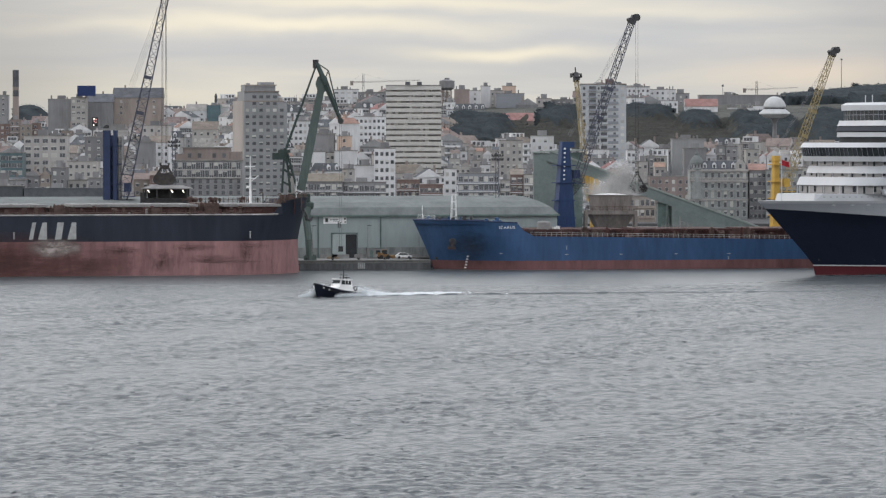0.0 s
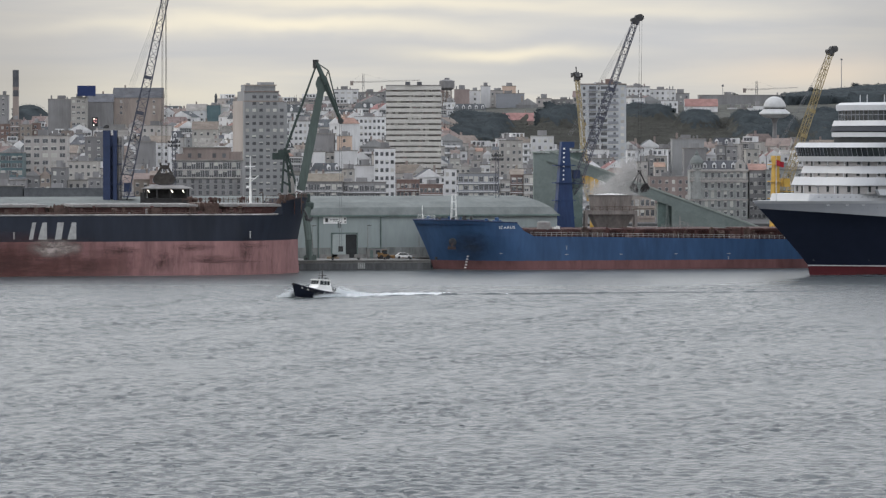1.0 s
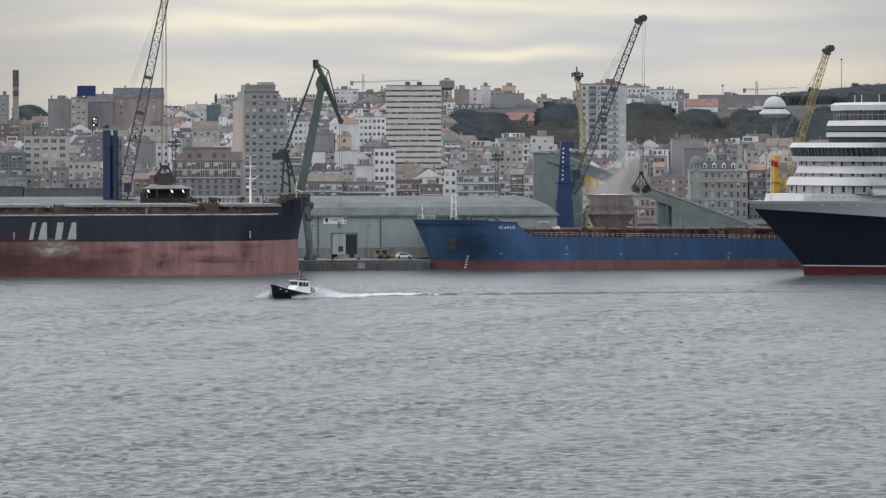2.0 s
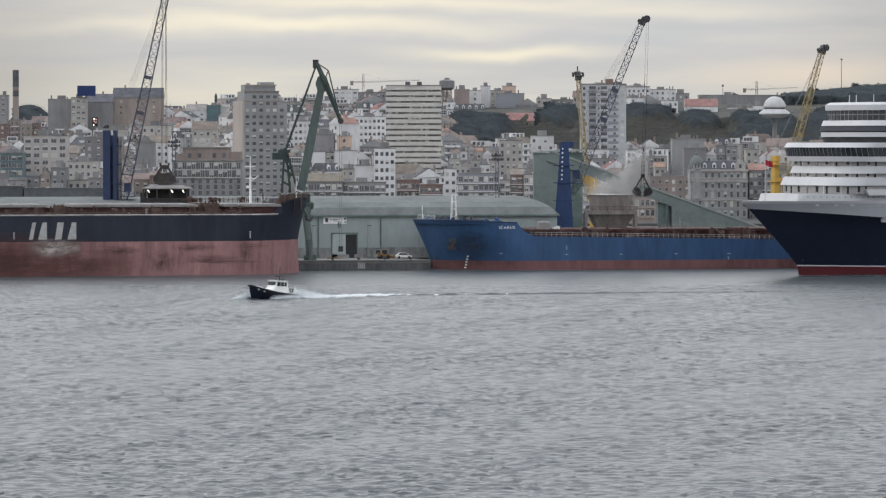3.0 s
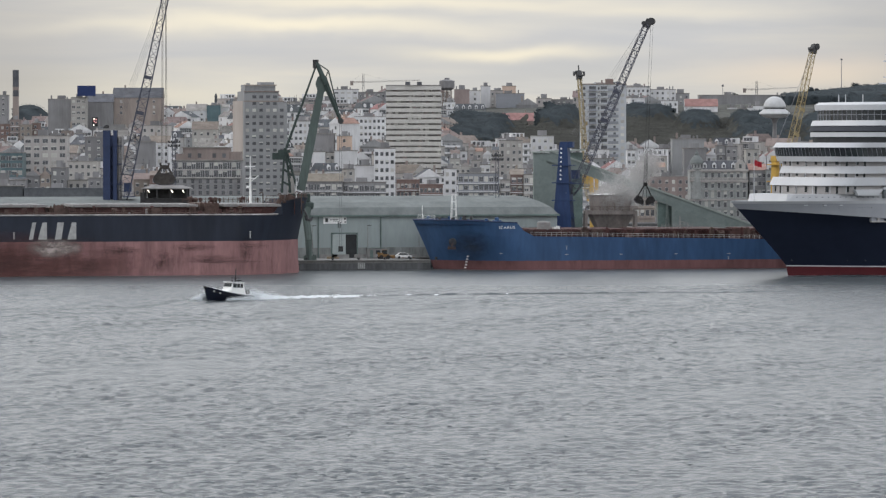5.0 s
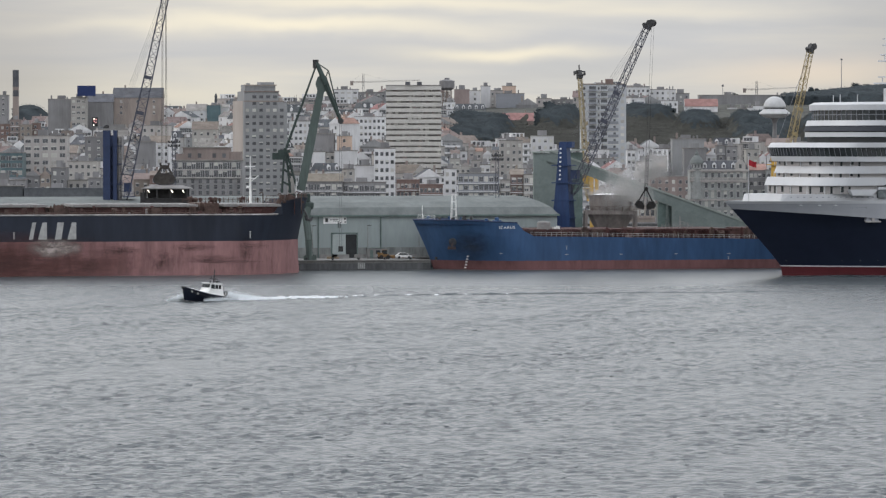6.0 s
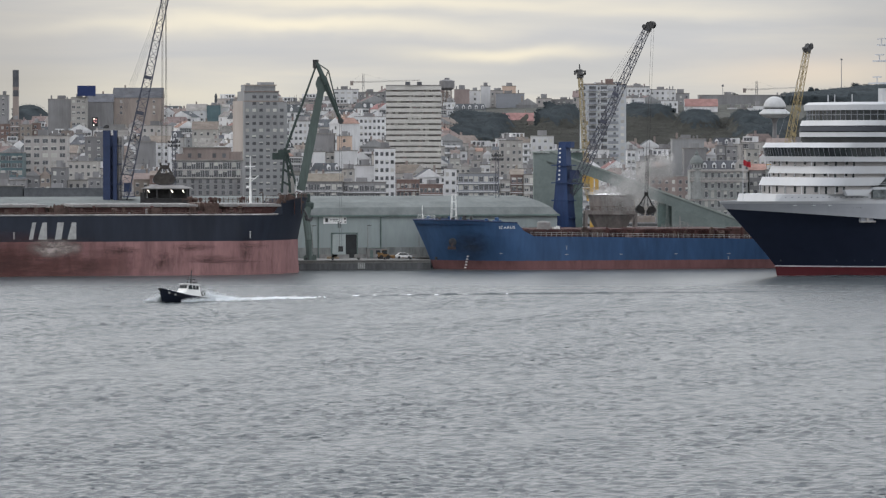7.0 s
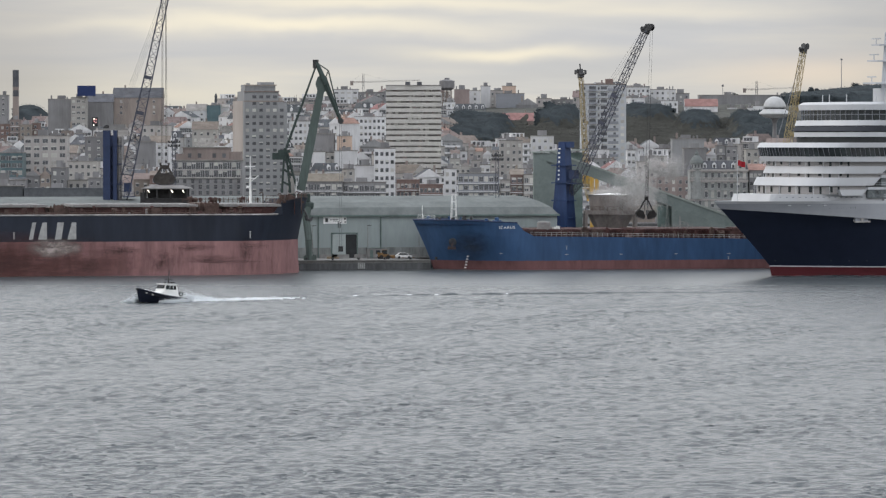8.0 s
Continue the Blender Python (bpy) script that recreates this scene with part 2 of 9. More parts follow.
GALLERY = mat("gallery_sheet_green", (0.165, 0.194, 0.186), 0.65, vary=0.14, size=5, tone=(0.09, 0.11, 0.10), spec=0.15)
GALLERY_ROOF = mat("gallery_roof", (0.26, 0.29, 0.27), 0.6, vary=0.12, size=5)
FLAG_RED = mat("flag_red_cloth", (0.30, 0.02, 0.03), 0.8)


# ---- mesh helpers ----
def box(bm, x0, x1, y0, y1, z0, z1, m=None):
    p = [Vector((x, y, z)) for z in (z0, z1) for x, y in ((x0, y0), (x1, y0), (x1, y1), (x0, y1))]
    if m is not None:
        p = [m @ q for q in p]
    v = [bm.verts.new(q) for q in p]
    for f in ((3, 2, 1, 0), (4, 5, 6, 7), (0, 1, 5, 4), (1, 2, 6, 5), (2, 3, 7, 6), (3, 0, 4, 7)):
        bm.faces.new([v[i] for i in f])


def solid(bm, bottom, top):
    """A closed body between two rings of points."""
    a, b = [bm.verts.new(p) for p in bottom], [bm.verts.new(p) for p in top]
    n = len(a)
    bm.faces.new(a[::-1]), bm.faces.new(b)
    for i in range(n):
        bm.faces.new((a[i], a[(i + 1) % n], b[(i + 1) % n], b[i]))


def ring(n, r, x=0.0, y=0.0, z=0.0, sx=1.0, sy=1.0, turn=0.0):
    return [Vector((x + r * sx * math.cos(turn + 2 * math.pi * i / n), y + r * sy * math.sin(turn + 2 * math.pi * i / n), z)) for i in range(n)]


def lathe(bm, profile, n=16, x=0.0, y=0.0):
    """A turned body from (radius, z) pairs."""
    rings = [[bm.verts.new(p) for p in ring(n, max(r, 0.001), x, y, z)] for r, z in profile]
    for a, b in zip(rings, rings[1:]):
        for i in range(n):
            bm.faces.new((a[i], a[(i + 1) % n], b[(i + 1) % n], b[i]))
    bm.faces.new(rings[0][::-1]), bm.faces.new(rings[-1])


def bar(bm, a, b, r, n=6, r2=None):
    a, b = Vector(a), Vector(b)
    q = (b - a).to_track_quat("Z", "Y")
    r2 = r if r2 is None else r2
    solid(bm, [a + q @ p for p in ring(n, r)], [b + q @ p for p in ring(n, r2)])


def plate(bm, pts, depth):
    """A flat outline given thickness along a vector."""
    d = Vector(depth)
    p = [Vector(q) for q in pts]
    solid(bm, p, [q + d for q in p])


def part(name, bm, material, parent=None, label="", kind="", m=None, smooth=False):
    if isinstance(bm, bmesh.types.BMesh):
        bmesh.ops.recalc_face_normals(bm, faces=bm.faces[:])
        me = bpy.data.meshes.new(name)
        bm.to_mesh(me)
        bm.free()
    else:
        me = bm
    if not me.materials:
        for one in (material if isinstance(material, (list, tuple)) else [material]):
            me.materials.append(one)
    if smooth:
        me.polygons.foreach_set("use_smooth", [True] * len(me.polygons))
    ob = new(name, me)
    ob.parent = parent
    if m is not None:
        ob.matrix_basis = m
    return tagged(ob, label, kind=kind)


def thing(name, label, category, m=None, group="", kind=""):
    ob = new(name)
    ob.empty_display_size = 0.5
    if m is not None:
        ob.matrix_basis = m
    return tagged(ob, label, category, group, kind)


def B():
    return bmesh.new()


def lattice(bm, a, b, w0, w1, bays, r, side=None):
    """A four-chord lattice boom from a to b, w0 wide at its foot and w1 at its head."""
    a, b = Vector(a), Vector(b)
    q = (b - a).to_track_quat("Z", "Y")
    rows = []
    for i in range(bays + 1):
        t = i / bays
        w = (w0 + (w1 - w0) * t) / 2 * min(1.0, 0.35 + t * bays / 2.5)
        c = a.lerp(b, t)
        rows.append([c + q @ Vector((sx * w, sy * w, 0)) for sx, sy in ((-1, -1), (1, -1), (1, 1), (-1, 1))])
    for i in range(bays):
        for k in range(4):
            bar(bm, rows[i][k], rows[i + 1][k], r, 5)
            j = (k + 1) % 4
            bar(bm, rows[i + 1][k], rows[i + 1][j], r * 0.55, 4)
            bar(bm, rows[i][k] if i % 2 else rows[i][j], rows[i + 1][j] if i % 2 else rows[i + 1][k], r * 0.55, 4)


def hull_grid(bm, levels, length, half, stem, entry, full, cuts=26, taper=True, sheer=None):
    """Both sides of a ship's shell between heights. stem(z): how far the bow reaches forward; entry(z): length of the curved entrance;
    full(z): share of the half beam that the height has."""
    rows = []
    for z in levels:
        st, en, hb = stem(z), entry(z), half * full(z)
        row = []
        for i in range(cuts + 1):
            t = i / cuts
            if not taper:
                back = (length + st) * t ** 1.25
            else:
                back = en * 1.05 * (t / 0.62) ** 1.25 if t < 0.62 else en * 1.05 + (length + st - en * 1.05) * ((t - 0.62) / 0.38)
            x = st - back
            u = min(1.0, back / en)
            y = hb * (1 - (1 - u) ** 2.2) ** 0.92
            run = (x + length) / 26.0
            if taper and run < 1:
                y *= 0.55 + 0.45 * max(0.0, run) ** 0.6
            row.append((x, y, z + (sheer(x, z) if sheer else 0.0)))
        rows.append(row)
    for s in (1, -1):
        v = [[bm.verts.new((x, s * max(y, 0.02), z)) for x, y, z in row] for row in rows]
        for a, b in zip(v, v[1:]):
            for i in range(cuts):
                bm.faces.new((a[i], a[i + 1], b[i + 1], b[i]))
    return rows


def deck_cap(bm, row, z=None):
    """Closes a shell at a height, from one side to the other."""
    a = [bm.verts.new((x, y, z if z is not None else zz)) for x, y, zz in row]
    b = [bm.verts.new((x, -y, z if z is not None else zz)) for x, y, zz in row]
    for i in range(len(row) - 1):
        bm.faces.new((a[i], a[i + 1], b[i + 1], b[i]))


# ---- ground, water, quay ----
BERTH = radians(13)
DOCK_U, DOCK_V = Vector((math.cos(BERTH), math.sin(BERTH), 0)), Vector((-math.sin(BERTH), math.cos(BERTH), 0))


def dock(u, v, z=0.0, turn=0.0):
    """A pose on the quay: u along its edge to the east, v inland from the edge."""
    p = Vector((0, 1042, z)) + DOCK_U * u + DOCK_V * v
    return pose(p.x, p.y, z, 0, 0, 13 + turn)


def land(x, y):
    """Height of the ground: flat by the sea front, a broad hill behind the town, wooded knolls to the east."""
    if y < 1520:
        return 2.2
    t = (y - 1600) / 900.0
    z = 3.0 if t < 0 else 3.0 + 46 * t
    if t > 1:
        z = 49 - 14 * (t - 1)
    z += 3.0 * math.sin(x * 0.011 + 1.0) * max(0.0, min(1.0, t))
    z -= 17 * math.exp(-((x + 300) / 130.0) ** 2) * max(0.0, min(1.0, t))
    z += 30 * math.exp(-((x + 283) / 24.0) ** 2 - ((y - 2900) / 90.0) ** 2)
    z += 31 * math.exp(-((x - 360) / 190.0) ** 2 - ((y - 3050) / 560.0) ** 2)

    return z


def build_ground():
    bm = B()
    xs = list(range(-2400, -560, 230)) + list(range(-560, 600, 40)) + list(range(600, 2501, 190))
    ys = list(range(1500, 3600, 50)) + [3700, 3900, 4300, 4900]
    g = [[bm.verts.new((x, y, land(x, y) + noise.noise(Vector((x, y, 0)) * 0.02) * 1.0 * (y > 1640))) for x in xs] for y in ys]
    for a, b in zip(g, g[1:]):
        for i in range(len(xs) - 1):
            bm.faces.new((a[i], a[i + 1], b[i + 1], b[i]))
    # the shore drops below the water, and the sea floor runs on under it
    low = [bm.verts.new((x, 1500, -9)) for x in xs]
    far = [bm.verts.new((x, -2500, -9)) for x in xs]
    for i in range(len(xs) - 1):
        bm.faces.new((low[i], low[i + 1], g[0][i + 1], g[0][i]))
        bm.faces.new((far[i], far[i + 1], low[i + 1], low[i]))
    tagged(part("ground", bm, EARTH, smooth=True), "earth slope rising behind the town and sea floor below", "ground", kind="structure")


def wave_field(x, y):
    """Low wind chop: many small trains running towards the shore road and a little to the west."""
    rng = np.random.RandomState(5)
    z = np.zeros_like(x)
    for i in range(44):
        lam = 0.95 * (3.8 / 0.95) ** rng.rand()
        a = radians(-92) + rng.normal(0, 0.75)
        kx, ky = 2 * np.pi / lam * np.cos(a), 2 * np.pi / lam * np.sin(a)
        s = np.sin(kx * x + ky * y + rng.rand() * 6.283)
        z += 0.0082 * lam ** 0.8 * (s + 0.35 * s * s - 0.17)
    return z * np.clip(0.85 + 0.55 * gusts(x, y), 0.4, 1.3) * np.clip((990 - y) / 80, 0.15, 1.0)


def gusts(x, y):
    """Stretches of rougher and of smoother water."""
    return 0.25 * np.sin(x * 0.045 + y * 0.021 + 1.0) * np.sin(y * 0.034 - x * 0.017) + 0.2 * np.sin(x * 0.11 - y * 0.06) + 0.2 * np.sin(x * 0.31 + y * 0.07 + 2) * np.sin(y * 0.19 - x * 0.1)


def wavelets(n=14000):
    """Small steep crests scattered over the chop: a curved ridge each, steep on the side that faces the open basin."""
    rng = np.random.RandomState(9)
    y = 345 + (905 - 345) * rng.rand(n * 4) ** 1.15
    x = (rng.rand(n * 4) * 2 - 1) * 0.122 * y
    keep = rng.rand(n * 4) < np.clip(0.2 + 0.5 * gusts(x, y), 0.03, 0.6) * np.clip((930 - y) / 330, 0.12, 1.0)
    x, y = x[keep][:n], y[keep][:n]
    m, k = len(x), 6
    w = 0.15 + 0.5 * rng.rand(m) ** 1.6
    h = (0.015 + 0.062 * rng.rand(m) ** 2.4) * (0.75 + 0.5 * w)
    a = rng.normal(0.0, 0.28, m)
    t = np.linspace(-1, 1, k)
    swell = (1 - t ** 2) ** 0.7
    bend = rng.normal(0.15, 0.2, m)
    lx = t[None, :] * w[:, None]
    ly = bend[:, None] * (t[None, :] ** 2) * w[:, None] + 0.06 * rng.normal(0, 1, (m, k))
    hz = h[:, None] * swell[None, :] * (0.75 + 0.5 * rng.rand(m, k))
    rows = []
    for off, up in ((-0.75, 0.0), (0.0, 1.0), (2.6, 0.0)):
        qx, qy = lx, ly + off * (hz + 0.01)
        px = x[:, None] + qx * np.cos(a)[:, None] - qy * np.sin(a)[:, None]
        py = y[:, None] + qx * np.sin(a)[:, None] + qy * np.cos(a)[:, None]
        rows.append(np.stack([px, py, wave_field(px, py) - 0.012 + up * hz], 2))
    pts = np.stack(rows, 1).reshape(-1, 3)
    faces = []
    base = np.arange(m)[:, None] * (3 * k)
    for r in range(2):
        i = base + r * k + np.arange(k - 1)[None, :]
        faces.append(np.stack([i, i + 1, i + k + 1, i + k], 2).reshape(-1, 4))
    return pts, np.concatenate(faces)


def build_water():
    ys, y = [], 330.0
    while y < 1120:
        ys.append(y)
        y += min(0.42 + max(0.0, y - 380) * 0.0022, 0.8 if y < 930 else 1.6)
    n = 430
    ya = np.array(ys)
    s = np.linspace(-0.128, 0.128, n)
    x = ya[:, None] * s[None, :]
    yy = np.repeat(ya[:, None], n, 1)
    z = wave_field(x, yy)
    pts = np.stack([x, yy, z], 2).reshape(-1, 3)
    ny, nx = len(ys), n
    idx = (np.arange(ny - 1)[:, None] * nx + np.arange(nx - 1)[None, :]).ravel()
    faces = np.stack([idx, idx + 1, idx + nx + 1, idx + nx], 1)
    crest, cf = wavelets()
    faces = np.concatenate([faces, cf + len(pts)])
    pts = np.concatenate([pts, crest])
    # calm sheet all round, just below the chop
    k = len(pts)
    pts = np.concatenate([pts, np.array([(-2400, -2500, -0.3), (2400, -2500, -0.3), (2400, 1510, -0.3), (-2400, 1510, -0.3)], float)])
    faces = np.concatenate([faces, np.array([[k, k + 1, k + 2, k + 3]])])
    me = bpy.data.meshes.new("water")
    me.vertices.add(len(pts))
    me.vertices.foreach_set("co", pts.ravel())
    me.loops.add(faces.size)
    me.loops.foreach_set("vertex_index", faces.ravel().astype(np.int32))
    me.polygons.add(len(faces))
    me.polygons.foreach_set("loop_start", np.arange(0, faces.size, 4, dtype=np.int32))
    me.polygons.foreach_set("use_smooth", np.ones(len(faces), dtype=bool))
    me.update(calc_edges=True)
    me.validate()
    return tagged(part("water", me, WATER), "grey rippled harbour water under an overcast sky", "water", kind="structure")


def build_quay():
    bm = B()
    # west berth, stepped back for the east berth, then inland
    out = [(-700, 0), (-3.2, 0), (-3.2, 26), (215, 26), (215, 600), (-700, 600)]
    pts = []
    for u, v in out:
        p = Vector((0, 1042, 0)) + DOCK_U * u + DOCK_V * v
        pts.append(Vector((p.x, min(p.y, 1560), -9)))
    plate(bm, pts, (0, 0, 11.3))
    q = tagged(part("quay", bm, CONCRETE), "concrete harbour quay with a worn edge", "quay", kind="structure")
    bm = B()
    for u0, u1, v in ((-230, -3.2, 0), (-3.2, 215, 26)):
        box(bm, u0, u1, v - 0.35, v - 0.02, -1.5, 1.75, dock(0, 0))
    part("quay_face", bm, QUAY_WALL, q, "dark wet quay wall")
    bm = B()
    for u0, u1, v in ((-230, -3.2, 0), (-3.2, 215, 26)):
        box(bm, u0, u1, v - 0.45, v + 0.5, 2.3, 2.55, dock(0, 0))
    part("kerb", bm, CONCRETE, q)
    bm = B()
    box(bm, -0.9, 0.9, -0.05, 0.05, 0, 1.5)
    plate_ = part("notice_plate", bm, SHED_BASE, q, "weathered grey plate on the quay wall", m=dock(-20.6, -0.45, 0.35))
    bm = B()
    for x0, x1, z0, z1 in ((-0.9, 0.9, 1.36, 1.5), (-0.9, -0.76, 0, 1.36), (0.76, 0.9, 0, 1.36), (-0.4, -0.2, 0.3, 1.1), (0.1, 0.3, 0.3, 1.1)):
        box(bm, x0, x1, -0.09, -0.05, z0, z1)
    part("plate_marking", bm, MARK_GREY, plate_)


# ---- transit shed ----
def build_shed():
    shed = thing("transit_shed", "long green sheet-metal quay shed with a curved roof", "warehouse", dock(-190, 27, 2.3), kind="")
    L0, L1, H, W = 0.0, 226.0, 10.7, 46.0
    bm = B()
    box(bm, L0, L1, 0, 0.4, 2.6, H)
    box(bm, L0, L0 + 0.4, 0.4, W, 0, H), box(bm, L1 - 0.4, L1, 0.4, W, 0, H), box(bm, L0, L1, W, W + 0.4, 0, H)
    part("wall", bm, SHED_WALL, shed)
    bm = B()
    doors = [167.6, 60.0, 100.0]
    edges = [L0]
    for d in sorted(doors):
        edges += [d, d + 6.4]
    edges.append(L1)
    for a, b in zip(edges[::2], edges[1::2]):
        box(bm, a, b, -0.12, 0.4, 0, 2.6)
    part("plinth", bm, SHED_BASE, shed, "stained grey concrete plinth")
    # curved roof in strips, hipped at its east end
    bm = B()
    n = 9
    rows = []
    for i in range(n + 1):
        a = math.pi * i / n
        y, z = W / 2 - (W / 2 + 0.6) * math.cos(a), H + 4.6 * math.sin(a) ** 0.8
        cut = 5.5 * math.sin(a)
        rows.append([bm.verts.new((L0 - 0.5, y, z)), bm.verts.new((L1 - cut + 0.4, y, z)), bm.verts.new((L1 + 0.5, y, H))])
    for a, b in zip(rows, rows[1:]):
        for i in range(2):
            bm.faces.new((a[i], a[i + 1], b[i + 1], b[i]))
    roof = part("roof", bm, SHED_ROOF, shed, "faded green curved roof")
    bm = B()
    box(bm, L0 - 0.5, L1 + 0.5, -0.75, -0.1, H - 0.35, H + 0.1)
    part("gutter", bm, SHED_TRIM, shed)
    for x in [4.1 + 16 * i for i in range(13)]:
        bm = B()
        bar(bm, (x, -0.3, 0), (x, -0.3, H - 0.4), 0.16, 6)
        part("downpipe", bm, SHED_TRIM, shed)
    # ribs of the wall sheets
    bm = B()
    for i in range(int(L1 / 8.0)):
        box(bm, i * 8.0 + 4.0, i * 8.0 + 4.12, -0.06, 0.0, 2.7, H - 0.4)
    part("sheet_ribs", bm, SHED_WALL, shed, kind="stuff")
    for d in doors:
        bm = B()
        box(bm, d - 0.25, d, -0.15, 0.3, 0, 6.3), box(bm, d + 6.4, d + 6.65, -0.15, 0.3, 0, 6.3), box(bm, d - 0.25, d + 6.65, -0.15, 0.3, 6.05, 6.35)
        part("door_frame", bm, SHED_TRIM, shed)
        bm = B()
        box(bm, d + 0.1, d + 3.5, -0.22, -0.08, 0.9, 5.9)
        for k in range(4):
            box(bm, d + 0.3 + 0.75 * k, d + 0.4 + 0.75 * k, -0.27, -0.22, 1.0, 5.8)
        part("sliding_door", bm, SHED_DOOR, shed, "pale green sliding door leaf")
        # thin sheet across the doorway, dark for the shade inside
        bm = B()
        box(bm, d + 3.5, d + 6.3, -0.11, -0.08, 0, 5.9)
        part("door_opening", bm, DARK, shed, "dark sheet painted as the shade of an open doorway")
    bm = B()
    plate(bm, [(165.4, -0.12, 8.6), (171.3, -0.12, 8.6), (171.3, -0.12, 10.5), (165.4, -0.12, 10.5)], (0, 0.1, 0))
    sg = part("sign_board", bm, WHITE, shed, "white sign board with dark marks")
    for x0, x1, z0, z1 in ((165.9, 166.6, 9.0, 10.0), (167.2, 169.2, 9.55, 9.7), (170.7, 171.1, 9.6, 10.1), (170.8, 171.1, 8.8, 9.2), (169.1, 169.3, 7.6, 9.3), (169.6, 169.8, 7.6, 9.1), (167.8, 169.0, 9.2, 9.3)):
        bm = B()
        box(bm, x0, x1, -0.17, -0.125, z0, z1)
        part("mark", bm, STEEL, sg)


def build_promenade():
    bm = B()
    box(bm, -420, 420, 1470, 1618, -2, 3.3)
    tagged(part("road", bm, ASPHALT), "grey sea-front road behind the port", "road", kind="structure")


ASPHALT = mat("asphalt", (0.07, 0.07, 0.072), 0.9, vary=0.2, size=6)
build_promenade()
build_ground()
water = build_water()
build_quay()
build_shed()


# ---- ships ----
def rail(bm, pts, h=1.1, r=0.04, step=1.6, levels=(0.4, 0.75, 1.1)):
    """Posts and lines of a ship's railing along a polyline."""
    for a, b in zip(pts, pts[1:]):
        a, b = Vector(a), Vector(b)
        n = max(1, int((b - a).length / step))
        for i in range(n + 1):
            p = a.lerp(b, i / n)
            bar(bm, p, p + Vector((0, 0, h)), r, 4)
        for z in levels:
            bar(bm, a + Vector((0, 0, z)), b + Vector((0, 0, z)), r * 0.8, 4)


def hatch(ship, x0, x1, half, z0, z1, z2, cover=None, folds=6):
    bm = B()
    box(bm, x0, x1, -half, half, z0, z1)
    for i in range(int((x1 - x0) / 2.2) + 1):
        x = x0 + i * 2.2
        for s in (-1, 1):
            box(bm, x, x + 0.2, s * half - 0.35, s * half + 0.35, z0, z1 - 0.1)
    part("coaming", bm, DECK_RED, ship, "red-brown hatch coaming")
    bm = B()
    w = (x1 - x0 + 1.2) / folds
    for i in range(folds):
        a = x0 - 0.6 + i * w
        box(bm, a + 0.06, a + w - 0.06, -half - 0.5, half + 0.5, z1 + 0.03, z2 - 0.12)
        box(bm, a + 0.4, a + w - 0.4, -half - 0.2, half + 0.2, z2 - 0.12, z2)
    return part("hatch_cover", bm, cover or HATCH, ship, "weathered grey hatch cover")


def stain(ship, x, y, z, w, h, material, side, label=""):
    """A thin ragged patch lying on a ship's side; the material fades it out towards its rim."""
    bm = B()
    n = 24
    solid(bm, [Vector((math.cos(6.2832 * k / n) * side * -1, 0.0, math.sin(6.2832 * k / n))) for k in range(n)], [Vector((math.cos(6.2832 * k / n) * side * -1, 0.008 * side, math.sin(6.2832 * k / n))) for k in range(n)])
    ob = part("stain", bm, material, ship, label)
    ob.matrix_basis = Matrix.LocRotScale((x, y, z), None, (w, 1, h))
    return ob


def stain_mat(name, color, strength, cut=(0.44, 0.66)):
    m = mat(name, color, 0.85, vary=0.35, size=0.5)
    nt = m.node_tree
    N, L = nt.nodes.new, nt.links.new
    tc, gr, nz = N("ShaderNodeTexCoord"), N("ShaderNodeTexGradient"), N("ShaderNodeTexNoise")
    gr.gradient_type = "SPHERICAL"
    nz.inputs["Scale"].default_value, nz.inputs["Detail"].default_value, nz.inputs["Roughness"].default_value = 2.2, 8.0, 0.72
    L(tc.outputs["Object"], gr.inputs["Vector"])
    L(tc.outputs["Object"], nz.inputs["Vector"])
    mu, cl = N("ShaderNodeMath"), N("ShaderNodeMath")
    mu.operation, cl.operation = "MULTIPLY_ADD", "MULTIPLY"
    mu.inputs[1].default_value = 0.75
    nr = ramp(nt, [(cut[0], (0, 0, 0)), (cut[1], (1, 1, 1))])
    L(nz.outputs["Fac"], nr.inputs["Fac"])
    L(gr.outputs["Fac"], mu.inputs[0])
    mu.inputs[2].default_value = 0.0
    nx = N("ShaderNodeMath")
    nx.operation = "MULTIPLY"
    L(mu.outputs[0], nx.inputs[0])
    L(nr.outputs["Color"], nx.inputs[1])
    cl.inputs[1].default_value, cl.use_clamp = strength, True
    L(nx.outputs[0], cl.inputs[0])
    L(cl.outputs[0], nt.nodes["Principled BSDF"].inputs["Alpha"])
    return m


